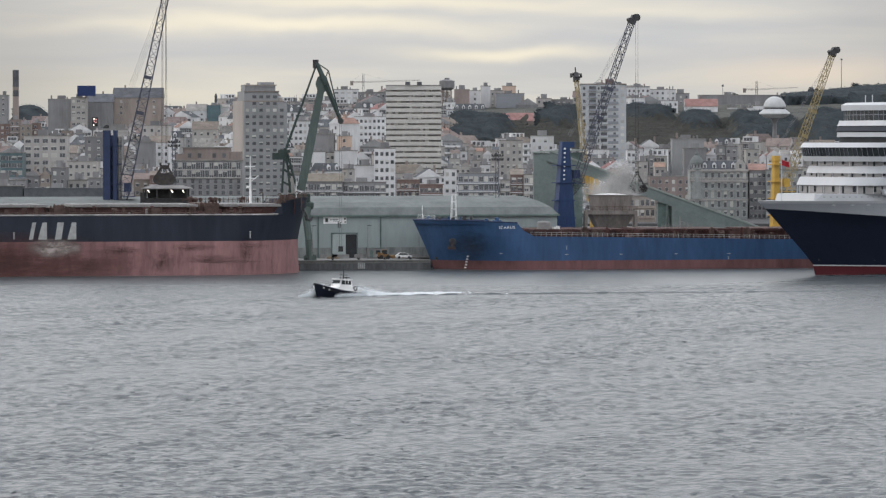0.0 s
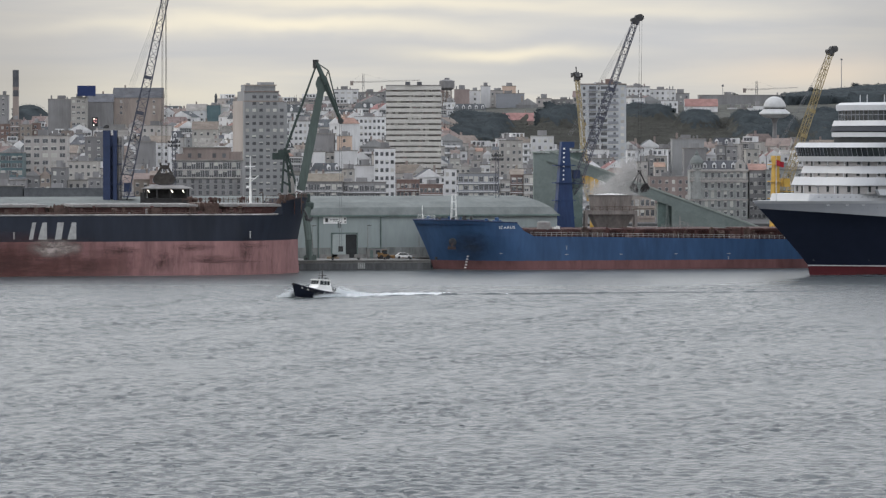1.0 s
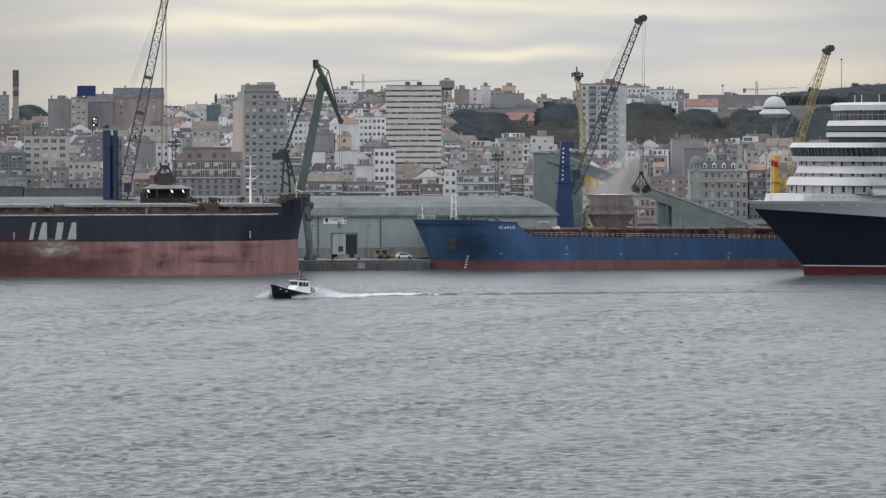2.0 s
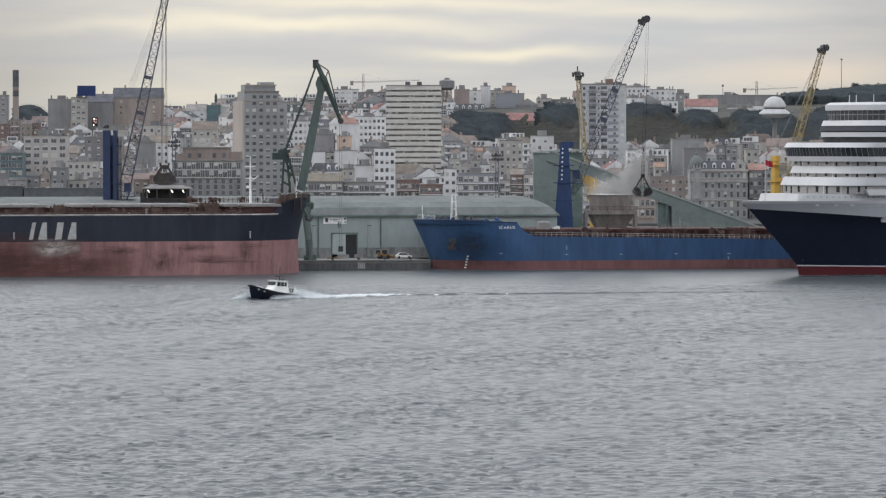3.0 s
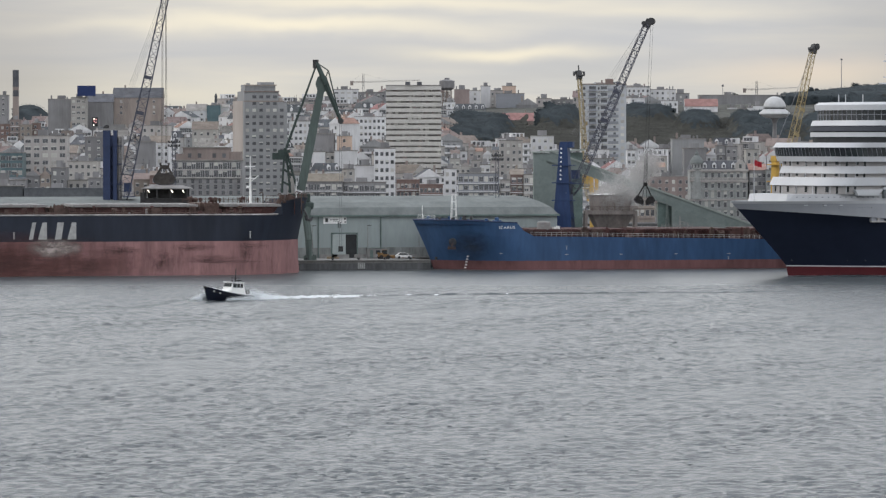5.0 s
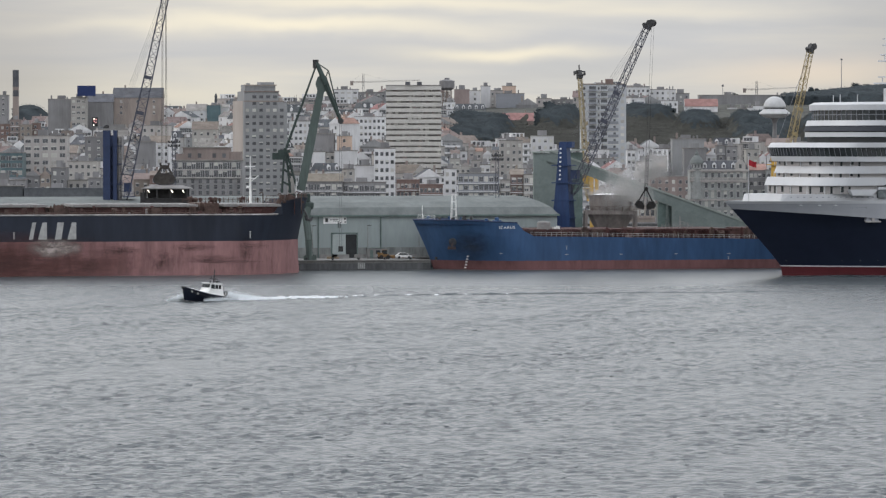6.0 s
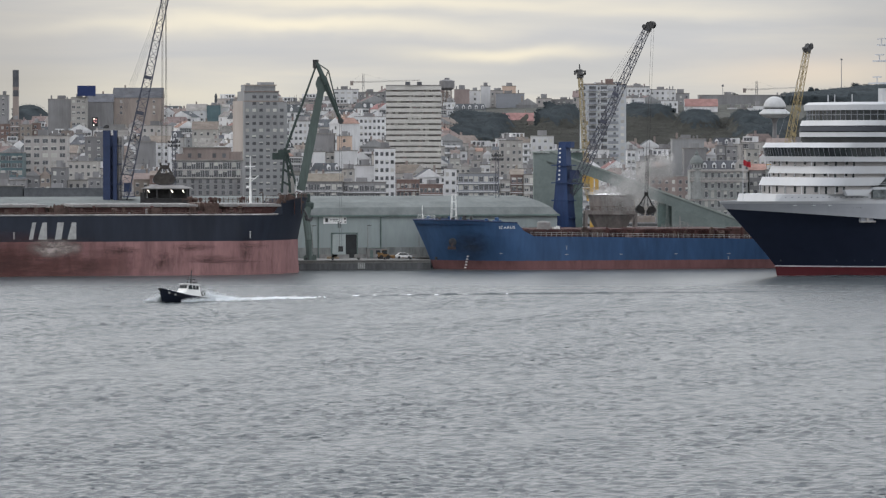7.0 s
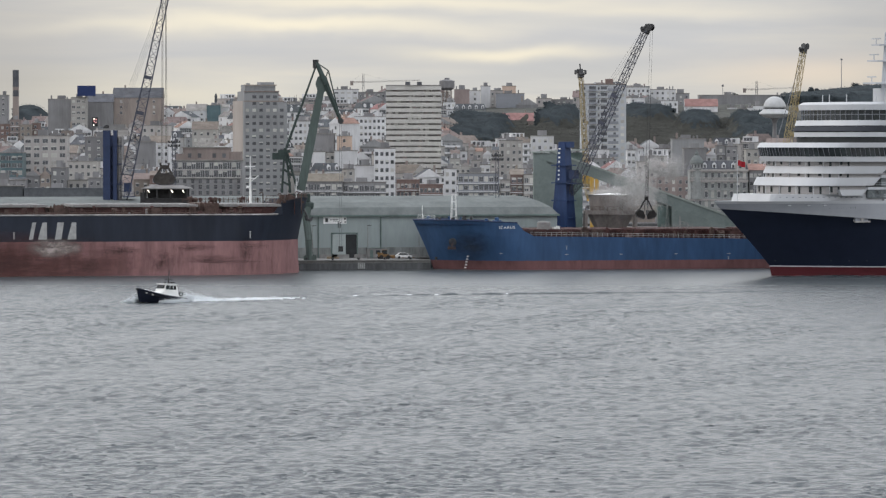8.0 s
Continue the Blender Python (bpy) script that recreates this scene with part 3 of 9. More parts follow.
def big_carrier():
    """The high-sided carrier in ballast at the west berth."""
    ship = thing("bulk_carrier", "large bulk carrier, navy topsides over faded red bottom paint", "ship", pose(-34.9, 1018.5, 0, 0, 0, 13))
    half, L = 16.1, 224.0
    stem = lambda z: 0.3 * max(0, 1 - abs(z - 1) / 3) + (2.4 * (max(0, z - 8.0) / 10.2) ** 1.25)
    entry = lambda z: 24.0 - 6.0 * max(0, z) / 18
    full = lambda z: 1.0
    bm = B()
    hull_grid(bm, [-2, 0, 1.5, 4, 6.5, 8.05], L, half, stem, entry, full)
    part("bottom", bm, RED_BOTTOM, ship, "faded pink-red bottom paint with scuffs and rust", smooth=True)
    bm = B()
    top = hull_grid(bm, [8.05, 10, 12, 14.1], L, half, stem, entry, full)
    part("topside", bm, NAVY, ship, "dark navy topside plating", smooth=True)
    bm = B()
    deck_cap(bm, top[-1], 14.05)
    part("deck", bm, DECK_RED, ship, "red-brown main deck")
    bm = B()
    fc = hull_grid(bm, [14.1, 15.5, 16.9], 6.0, half, stem, entry, full, cuts=16, taper=False)
    part("forecastle", bm, NAVY, ship, smooth=True)
    bm = B()
    deck_cap(bm, [(x, y * 0.99, z) for x, y, z in fc[-1]], 16.7)
    part("forecastle_deck", bm, DECK_RED, ship)
    bm = B()
    hull_grid(bm, [16.9, 18.2], 5.0, half, stem, entry, full, cuts=12, taper=False, sheer=lambda x, z: -0.7 * max(0, min(1, (-x - 0.5) / 4.5)) if z > 17 else 0)
    part("bulwark", bm, NAVY, ship, smooth=True)
    # sloping end plate of the forecastle
    for s in (-1, 1):
        bm = B()
        y = s * half * 0.70
        plate(bm, [(-5.9, y, 14.1), (-5.9, y, 17.4), (-8.4, y * 1.03, 14.1)], (0, 0.15 * -s, 0))
        part("wing_plate", bm, NAVY, ship)
    # pale gunwale strip and railing
    for s in (-1, 1):
        bm = B()
        for a, b in zip(top[-1][8:], top[-1][9:]):
            bar(bm, (a[0], s * a[1], 14.25), (b[0], s * b[1], 14.25), 0.2, 4)
        part("gunwale", bm, GUNWALE, ship, "pale worn gunwale with rust")
    for s in (-1, 1):
        bm = B()
        rail(bm, [(-14, s * 15.2, 14.2), (-40, s * 15.9, 14.2), (-80, s * 15.9, 14.2), (-130, s * 15.9, 14.2)], step=2.0, r=0.05)
        part("railing", bm, RUST, ship)
    for a, b in ((6.8, 19.4), (26.8, 55.4), (62.5, 94), (100, 131), (138, 165), (171, 192)):
        hatch(ship, -b, -a, 11.0, 14.0, 16.05, 16.7, folds=max(4, int((b - a) / 3.6)))
    # deck clutter between the hatches: vents, pipes, winch houses
    rnd = random.Random(4)
    for x in (-23.1, -59, -97, -134.5):
        bm = B()
        box(bm, x - 2.3, x + 2.3, -9, 9, 14.0, 16.9 if x > -30 else 15.9), box(bm, x - 1.4, x + 1.0, -10.5, -9, 14.0, 16.5)
        part("winch_house", bm, RUST, ship)
        for k in range(5):
            bm = B()
            q, h = x - 2.0 + 0.9 * k, rnd.uniform(0.2, 0.9)
            box(bm, q, q + 0.3, -8.8, -8.0, 15.9, (16.9 if x > -30 else 15.9) + h)
            part("deck_fitting", bm, (RUST, DECK_RED)[k % 2], ship)
    for i in range(26):
        x = -rnd.uniform(15, 92)
        y = -rnd.uniform(11.8, 15.0)
        bm = B()
        h = rnd.uniform(0.7, 2.4)
        r = rnd.uniform(0.15, 0.35)
        lathe(bm, [(r, 14), (r, 14 + h * 0.7), (r * 1.9, 14 + h * 0.75), (r * 1.9, 14 + h * 0.95), (r * 0.8, 14 + h)], 8, x, y)
        part("vent", bm, (RUST, RUST, DECK_RED)[i % 3], ship)
    bm = B()
    for y in (-12.4, -12.9, -13.3):
        bar(bm, (-16, y, 14.7), (-150, y, 14.7), 0.16, 6)
    part("deck_pipe", bm, RUST, ship)
    # gear and rails along the far rail beside the first hatch
    for i in range(24):
        x, y, h, q = -rnd.uniform(7.0, 25.0), rnd.uniform(11.8, 14.6), rnd.uniform(2.2, 4.3), rnd.uniform(0.14, 0.4)
        bm = B()
        lathe(bm, [(q, 14), (q, 14 + h * 0.8), (q * 1.7, 14 + h * 0.82), (q * 1.7, 14 + h * 0.95), (q * 0.7, 14 + h)], 7, x, y)
        part("vent", bm, (RUST, DECK_RED, RUST)[i % 3], ship)
    bm = B()
    rail(bm, [(-7.0, 11.9, 16.7), (-26.0, 12.3, 16.7)], h=1.3, r=0.07, step=1.1)
    part("walkway_rail", bm, RUST, ship)
    # mooring gear on the bow
    for i in range(12):
        bm = B()
        x, y = -rnd.uniform(-1.0, 5.5), rnd.uniform(-7, 7) * 0.6
        w, h = rnd.uniform(0.4, 1.3), rnd.uniform(0.6, 2.1)
        box(bm, x - w, x + w, y - w, y + w, 16.7, 16.7 + h * 0.5)
        lathe(bm, [(w * 0.5, 16.7 + h * 0.5), (w * 0.6, 16.7 + h), (w * 0.3, 16.75 + h)], 8, x, y)
        part("windlass" if i < 4 else "bollard", bm, RUST, ship)
    # guard rails, fairleads and pipe bends round the forecastle
    for s in (-1, 1):
        bm = B()
        rail(bm, [(1.9, s * 1.6, 18.0), (0.4, s * 5.6, 17.9), (-2.6, s * 9.6, 17.4), (-5.6, s * 11.4, 17.3)], h=1.1, r=0.05, step=1.3)
        part("forecastle_rail", bm, RUST, ship)
        bm = B()
        rail(bm, [(-6.2, s * 9.0, 16.7), (-6.2, s * 1.0, 16.7)], h=1.2, r=0.05, step=1.4)
        part("forecastle_rail", bm, RUST, ship)
    for i in range(7):
        bm = B()
        x, y, h = -rnd.uniform(0, 9), rnd.uniform(-8, 4), rnd.uniform(1.6, 3.0)
        for k in range(6):
            a0, a1 = math.pi * k / 6, math.pi * (k + 1) / 6
            bar(bm, (x + 0.4 * math.cos(a0), y, 16.2 + h + 0.4 * math.sin(a0)), (x + 0.4 * math.cos(a1), y, 16.2 + h + 0.4 * math.sin(a1)), 0.13, 6)
        bar(bm, (x + 0.4, y, 14.1), (x + 0.4, y, 16.2 + h), 0.13, 6)
        part("vent_pipe", bm, (RUST, DECK_RED)[i % 2], ship)
    # foremast
    bm = B()
    bar(bm, (-11.6, 0, 14.0), (-11.6, 0, 23.0), 0.36, 10, 0.24)
    bar(bm, (-11.6, 0, 23.0), (-11.6, 0, 28.0), 0.15, 8, 0.07), bar(bm, (-11.6, 0, 21.8), (-9.6, 0, 23.4), 0.08, 5), bar(bm, (-11.6, 0, 17.0), (-13.4, 0, 14.2), 0.1, 5)
    mast = part("foremast", bm, WHITE, ship, "white tubular foremast")
    bm = B()
    box(bm, -12.6, -10.3, -0.7, 0.7, 22.6, 22.8), box(bm, -12.9, -10.4, -0.15, 0.15, 25.4, 25.6)
    box(bm, -12.5, -11.9, -0.3, 0.3, 20.4, 20.9)
    part("platform", bm, WHITE, mast)
    bm = B()
    bar(bm, (-0.6, -1, 17), (-0.6, -1, 22.2), 0.08, 6)
    part("staff", bm, WHITE, ship)
    # accommodation block aft
    bm = B()
    box(bm, -216, -196, -15.5, 15.5, 14, 31)
    box(bm, -208, -196, -16.1, 16.1, 31, 34)
    part("accommodation", bm, WHITE, ship)
    # white slanted company marks: plain shapes
    def mark(pts, name="hull_mark"):
        bm = B()
        plate(bm, [(x, -half - 0.05, z) for x, z in pts], (0, 0.05, 0))
        part(name, bm, MARK_GREY, ship, "pale grey painted slanted mark")
    for pts in (((-67.0, 8.6), (-66.1, 8.6), (-65.3, 12.6), (-66.2, 12.6)), ((-64.9, 8.6), (-62.8, 8.6), (-62.8, 12.6), (-63.8, 12.6)),
                ((-60.9, 8.6), (-59.4, 8.6), (-58.8, 12.6), (-60.3, 12.6)), ((-58.0, 8.6), (-55.9, 8.6), (-55.9, 12.6), (-56.9, 12.6))):
        mark(pts)
    for x in (-70.5, -14.6):
        mark([(x - 0.12, 8.7), (x + 0.12, 8.7), (x + 0.12, 10.1), (x - 0.12, 10.1)], "draft_mark")
        mark([(x - 0.2, 10.15), (x + 0.2, 10.15), (x + 0.2, 10.35), (x - 0.2, 10.35)], "draft_mark")
    for k in range(4):
        bm = B()
        box(bm, -0.15 - 0.65 * k - 1.2, 0.3 - 0.65 * k - 1.2, -4.9 - 0.9 * k, -4.85 - 0.9 * k, 15.5, 16.2)
        part("name_bar", bm, WHITE, ship)
    # anchor in its pocket
    bm = B()
    bar(bm, (0.9, -2.6, 15.2), (2.0, -2.9, 12.9), 0.22, 8)
    plate(bm, [(1.2, -3.6, 12.6), (2.3, -3.2, 12.3), (3.0, -2.6, 13.5), (2.2, -2.9, 13.0), (1.6, -3.2, 13.1), (0.8, -3.8, 13.7)], (0.25, -0.45, 0))
    part("anchor", bm, STEEL, ship, "black stockless anchor")
    # scrapes and stains on the plating
    stain(ship, -61.0, -half - 0.04, 6.6, 7.0, 2.4, SCUFF, -1, "chalky scraped patch on the plating")
    # one broad darker red patch towards the after part
    for x, z, w, h in ((-78.0, 2.0, 42.0, 9.0),):
        stain(ship, x, -half - 0.012, z, w, h, DEEP_RED, -1, "broad darker red patch on the bottom paint")
    lift = 0.0
    for x, z, w, h in ((-15.5, 5.6, 1.8, 3.6), (-24.0, 3.9, 7.0, 1.1), (-28.0, 6.6, 6.0, 1.0), (-35.5, 3.5, 3.4, 3.0), (-45.0, 6.0, 5.0, 1.2), (-53.0, 2.6, 2.6, 2.2), (-72.0, 3.4, 6.0, 3.2), (-14.0, 6.9, 4.5, 0.8), (-20.5, 3.2, 10.0, 0.5)):
        lift += 0.011
        stain(ship, x, -half - (0.06 + lift if x < -18 else -0.25), z, w, h, GRIME, -1)
    # loose gear and small fittings along the rail
    for i in range(60):
        x, y = -rnd.uniform(15, 96), -rnd.uniform(11.8, 15.2)
        a, b, c = rnd.uniform(0.2, 1.0), rnd.uniform(0.2, 0.5), rnd.uniform(0.5, 2.3)
        bm = B()
        solid(bm, [Vector((x + p * a, y + q * b, 14)) for p, q in ((-1, -1), (1, -1), (1, 1), (-1, 1))], [Vector((x + p * a * 0.7, y + q * b * 0.7, 14 + c)) for p, q in ((-1, -1), (1, -1), (1, 1), (-1, 1))])
        part("deck_fitting", bm, HATCH if i % 11 == 0 else (RUST, DECK_RED)[i % 2], ship)
    return ship


def blue_carrier():
    ship = thing("cargo_ship", "blue bulk cargo ship with dull red bottom paint, moored", "ship", pose(-2.2, 1049.5, 0, 0, 0, 193))
    half, L = 15.0, 188.0
    stem = lambda z: 0.2 + 5.2 * (max(0.0, z) / 12.2) ** 1.15
    entry = lambda z: 27.0 - 10.0 * max(0, z) / 12
    full = lambda z: 1.0
    drop = lambda x, z: (-1.1 * max(0, min(1, (-x - 20) / 70)) if z > 8 else 0)
    bm = B()
    hull_grid(bm, [-2, 0, 1.2, 2.25], L, half, stem, entry, full)
    part("bottom", bm, DULL_RED, ship, "dull red bottom paint", smooth=True)
    bm = B()
    top = hull_grid(bm, [2.25, 4, 6, 8.3], L, half, stem, entry, full, sheer=drop)
    part("topside", bm, BLUE_HULL, ship, "weathered blue topside plating", smooth=True)
    bm = B()
    deck_cap(bm, [(x, y, z - 0.1) for x, y, z in top[-1]])
    part("deck", bm, DECK_RED, ship, "red-brown main deck")
    bm = B()
    fc = hull_grid(bm, [8.3, 10, 12.2], 17.5, half, stem, entry, full, cuts=20, taper=False, sheer=lambda x, z: (-0.6 * max(0, min(1, (-x - 4) / 14)) if z > 12 else 0))
    part("forecastle", bm, BLUE_HULL, ship, smooth=True)
    bm = B()
    deck_cap(bm, [(x, y * 0.995, z) for x, y, z in fc[-1]], 11.2)
    part("forecastle_deck", bm, DECK_RED, ship)
    bm = B()
    box(bm, -17.7, -17.5, -14.5, 14.5, 8.2, 11.3)
    part("forecastle_bulkhead", bm, BLUE_HULL, ship)
    for s in (-1, 1):
        bm = B()
        plate(bm, [(-17.4, s * 14.98, 8.25), (-17.4, s * 14.98, 11.6), (-19.2, s * 14.98, 9.6), (-22, s * 14.98, 8.2)], (0, -0.15 * s, 0))
        part("wing_plate", bm, BLUE_HULL, ship)
        bm = B()
        rail(bm, [(-21, s * 14.8, 8.25), (-60, s * 14.8, 7.6), (-90, s * 14.8, 7.1), (-150, s * 14.8, 7.1)], step=1.3, r=0.05, levels=(0.55, 1.0))
        part("railing", bm, MARK_GREY, ship, "pale worn deck railing")
    for a, b in ((23, 46), (51, 73), (79, 101), (107, 129), (135, 156)):
        hatch(ship, -b, -a, 10.5, 7.0, 9.3, 9.9, DECK_RED, folds=6)
    rnd = random.Random(9)
    for i in range(24):
        bm = B()
        x, y = -rnd.uniform(28, 100), rnd.uniform(11.5, 14.2)
        h, r = rnd.uniform(0.6, 2.2), rnd.uniform(0.14, 0.3)
        lathe(bm, [(r, 7), (r, 7.3 + h), (r * 1.8, 7.35 + h), (r * 1.8, 7.7 + h), (r * 0.7, 7.8 + h)], 8, x, y)
        part("vent", bm, (RUST, DECK_RED, RUST)[i % 3], ship)
    # small white deck lockers
    for x, y, w, z in ((-28.6, 8, 0.25, 8.6), (-29.6, 8, 0.25, 8.8), (-53, 3, 1.0, 7.6)):
        bm = B()
        box(bm, x - w, x + w, y - 1, y + 1, 7.2, z + 1.8)
        part("deck_locker", bm, WHITE, ship, "white steel deck locker")
    bm = B()
    lathe(bm, [(1.7, 7.2), (1.7, 11.4), (1.5, 11.7), (0.1, 11.9)], 16, -26.0, 8)
    part("deck_tank", bm, HATCH, ship, "pale grey cylindrical deck tank")
    # pipes and a light post by the after hatches
    bm = B()
    rail(bm, [(-56, 9, 9.9), (-64, 9, 9.9)], h=1.2, r=0.045, step=0.9)
    part("hatch_rail", bm, HATCH, ship)
    bm = B()
    bar(bm, (-61, 8, 9.3), (-61, 8, 12.9), 0.2, 8, 0.12), bar(bm, (-63, 8, 9.3), (-63, 8, 11.4), 0.12, 6), bar(bm, (-61, 8, 11.8), (-62.6, 8, 11.2), 0.08, 6)
    part("derrick_post", bm, HATCH, ship, "short pale derrick post")
    for i in range(14):
        x = -rnd.uniform(24, 90)
        bm = B()
        w, h = rnd.uniform(0.3, 0.9), rnd.uniform(0.6, 1.5)
        box(bm, x - w, x + w, 11.3, 12.4, 7, 8.6 + h), box(bm, x - w * 0.6, x + w * 0.6, 11.5, 12.2, 8.6 + h, 8.9 + h)
        part("deck_box", bm, (RUST, DECK_RED)[i % 2], ship)
    # bow gear: winches, rails, mast
    for i in range(16):
        bm = B()
        x, y = rnd.uniform(-15, 3.0), rnd.uniform(-5, 8) * 0.8
        w, h = rnd.uniform(0.3, 1.0), rnd.uniform(0.8, 2.0)
        box(bm, x - w, x + w, y - w, y + w, 11.2, 11.2 + h * 0.6)
        lathe(bm, [(w * 0.6, 11.2 + h * 0.6), (w * 0.6, 11.3 + h), (w * 0.2, 11.4 + h)], 8, x, y)
        part("mooring_winch" if i < 6 else "bollard", bm, (STEEL, BLUE_HULL)[i % 2], ship)
    bm = B()
    rail(bm, [(4.4, 1.0, 12.2), (1.0, 5.2, 12.2)], h=1.2)
    part("railing", bm, WHITE, ship)
    bm = B()
    for dx, dy in ((-0.7, -0.7), (0.7, -0.7), (0.7, 0.7), (-0.7, 0.7)):
        bar(bm, (-5 + dx, dy, 11.2), (-5 + dx * 0.6, dy * 0.6, 18.4), 0.07, 5)
    for z in (13, 14.8, 16.6, 18.4):
        for a, b in (((-.7, -.7), (.7, -.7)), ((.7, -.7), (.7, .7)), ((.7, .7), (-.7, .7)), ((-.7, .7), (-.7, -.7))):
            bar(bm, (-5 + a[0] * .8, a[1] * .8, z), (-5 + b[0] * .8, b[1] * .8, z), 0.05, 4)
    part("foremast", bm, WHITE, ship, "white lattice foremast")
    bm = B()
    bar(bm, (3.0, 0, 12), (3.0, 0, 15.6), 0.07, 5)
    part("staff", bm, WHITE, ship)
    for s in (-1, 1):
        bm = B()
        bar(bm, (-2.6, s * 9.0, 6.6), (-2.2, s * 9.6, 5.4), 0.3, 8)
        plate(bm, [(-3.3, s * 9.4, 5.0), (-1.3, s * 9.0, 5.0), (-1.5, s * 9.1, 5.9), (-2.3, s * 9.3, 5.4), (-3.1, s * 9.5, 5.9)], (0, 0.35 * s, 0))
        part("anchor", bm, RUST, ship, "rusty stockless anchor")
        bm = B()
        lathe(bm, [(0.85, -0.25), (1.0, 0.0), (0.85, 0.25)], 12)
        for v in bm.verts:
            v.co = Vector((-2.6 + v.co.x, s * (9.0 + v.co.z), 6.8 + v.co.y))
        part("hawse_pipe", bm, STEEL, ship)
    # smoke-dark stain round the hawse, pale salt below
    stain(ship, -6.0, 12.9, 6.0, 6.0, 3.4, SMUT, 1, "dark stain round the hawse pipe").matrix_basis = Matrix.LocRotScale((-6.0, 13.0, 6.2), Euler((0, 0, radians(-20))), (6.5, 1, 3.6))
    # dark chafed cap along the forecastle bulwark
    for side in (-1, 1):
        bm = B()
        for q0, q1 in zip(fc[-1], fc[-1][1:]):
            bar(bm, (q0[0], side * max(q0[1], 0.05), q0[2] + 0.02), (q1[0], side * q1[1], q1[2] + 0.02), 0.16, 6)
        part("bulwark_cap", bm, CRANE_NAVY, ship, "dark chafed bulwark cap")
    bm = B()
    box(bm, -178, -160, -14, 14, 7, 24)
    part("accommodation", bm, WHITE, ship)
    # name on the bow
    cu = bpy.data.curves.new("ship_name", "FONT")
    cu.body, cu.size, cu.extrude, cu.align_x = "ICARUS", 1.0, 0.03, "CENTER"
    cu.space_character = 1.25
    nm = new("ship_name", cu)
    nm.data.materials.append(WHITE)
    nm.parent = ship
    nm.matrix_basis = Matrix.Translation((-14.9, 15.0, 10.1)) @ Matrix(((-1, 0, 0, 0), (0, 0, 1, 0), (0, 1, 0, 0), (0, 0, 0, 1)))
    tagged(nm, "white painted ship's name")
    # hull marks
    for x, z, w, h in ((-30, 3.75, 0.9, 0.16), (-43.9, 3.75, 0.9, 0.16), (-58, 3.75, 0.9, 0.16), (-71.6, 3.75, 0.9, 0.16), (-13.4, 4.1, 0.6, 0.15), (-30, 5.3, 0.12, 0.7), (-30, 5.8, 0.42, 0.14), (-71.5, 2.7, 0.18, 0.7)):
        bm = B()
        box(bm, x - w / 2, x + w / 2, 14.99, 15.04, z - h / 2, z + h / 2)
        part("hull_mark", bm, MARK_GREY, ship)
    for k in range(5):
        bm = B()
        box(bm, -6.0 - 0.15 * k, -5.4 - 0.15 * k, 9.4 + 0.05 * k, 9.5 + 0.05 * k, 0.4 + 0.7 * k, 0.65 + 0.7 * k)
        part("draft_mark", bm, WHITE, ship)
    return ship


def liner_outline(x0, half, curve=5.0, end=-40.0, n=30, grow=0.0):
    """Plan of one liner deck: a bowed front and straight sides."""
    pts = []
    for i in range(n + 1):
        y = half * math.sin(math.pi / 2 * (2 * i / n - 1))
        pts.append(Vector((x0 + grow - 1.5 * curve * (1 - math.sqrt(max(0.0, 1 - (abs(y) / half) ** 2.4))), y, 0)))
    return [Vector((end, -half, 0))] + pts + [Vector((end, half, 0))]


def slab(bm, x0, half, z0, z1, end=-40.0, x1=None, half1=None, curve=5.0):
    a = liner_outline(x0, half, curve, end)
    b = liner_outline(x0 if x1 is None else x1, half if half1 is None else half1, curve, end)
    solid(bm, [p + Vector((0, 0, z0)) for p in a], [p + Vector((0, 0, z1)) for p in b])


def panes(ship, name, x0, half, z0, z1, step, end, curve=5.0, lean=0.0, gap=0.06):
    """Single window panes set side by side along a deck's front and sides."""
    pts = liner_outline(x0, half, curve, end, n=40)[1:] + [Vector((end, half, 0))]
    spots, run, last = [pts[0]], 0.0, pts[0]
    for p in pts[1:]:
        while (p - last).length + run >= step:
            last = last.lerp(p, (step - run) / (p - last).length)
            spots.append(last)
            run = 0.0
        run += (p - last).length
        last = p
    for a, b in zip(spots, spots[1:]):
        d = (b - a).normalized()
        n = Vector((-d.y, d.x, 0))
        a, b = a + d * gap, b - d * gap
        bm = B()
        plate(bm, [a + Vector((0, 0, z0)), b + Vector((0, 0, z0)), b + Vector((lean, 0, z1)), a + Vector((lean, 0, z1))], n * 0.1)
        part(name, bm, LINER_GLASS, ship)


def mullions(ship, name, x0, half, z0, z1, step, end, material, curve=5.0, w=0.12, x1=None, first=0):
    """Upright bars in front of a window band, each a part."""
    pts = liner_outline(x0, half, curve, end, n=40)[1:] + [Vector((end, half, 0))]
    run, last = 0.0, pts[0]
    for p in pts[1:]:
        seg = (p - last).length
        while run + seg >= step:
            t = (step - run) / seg
            last = last.lerp(p, t)
            seg = (p - last).length
            run = 0.0
            bm = B()
            bar(bm, (last.x, last.y, z0), (last.x + ((x1 - x0) if x1 is not None else 0), last.y, z1), w, 4)
            part(name, bm, material, ship)
        run += seg
        last = p


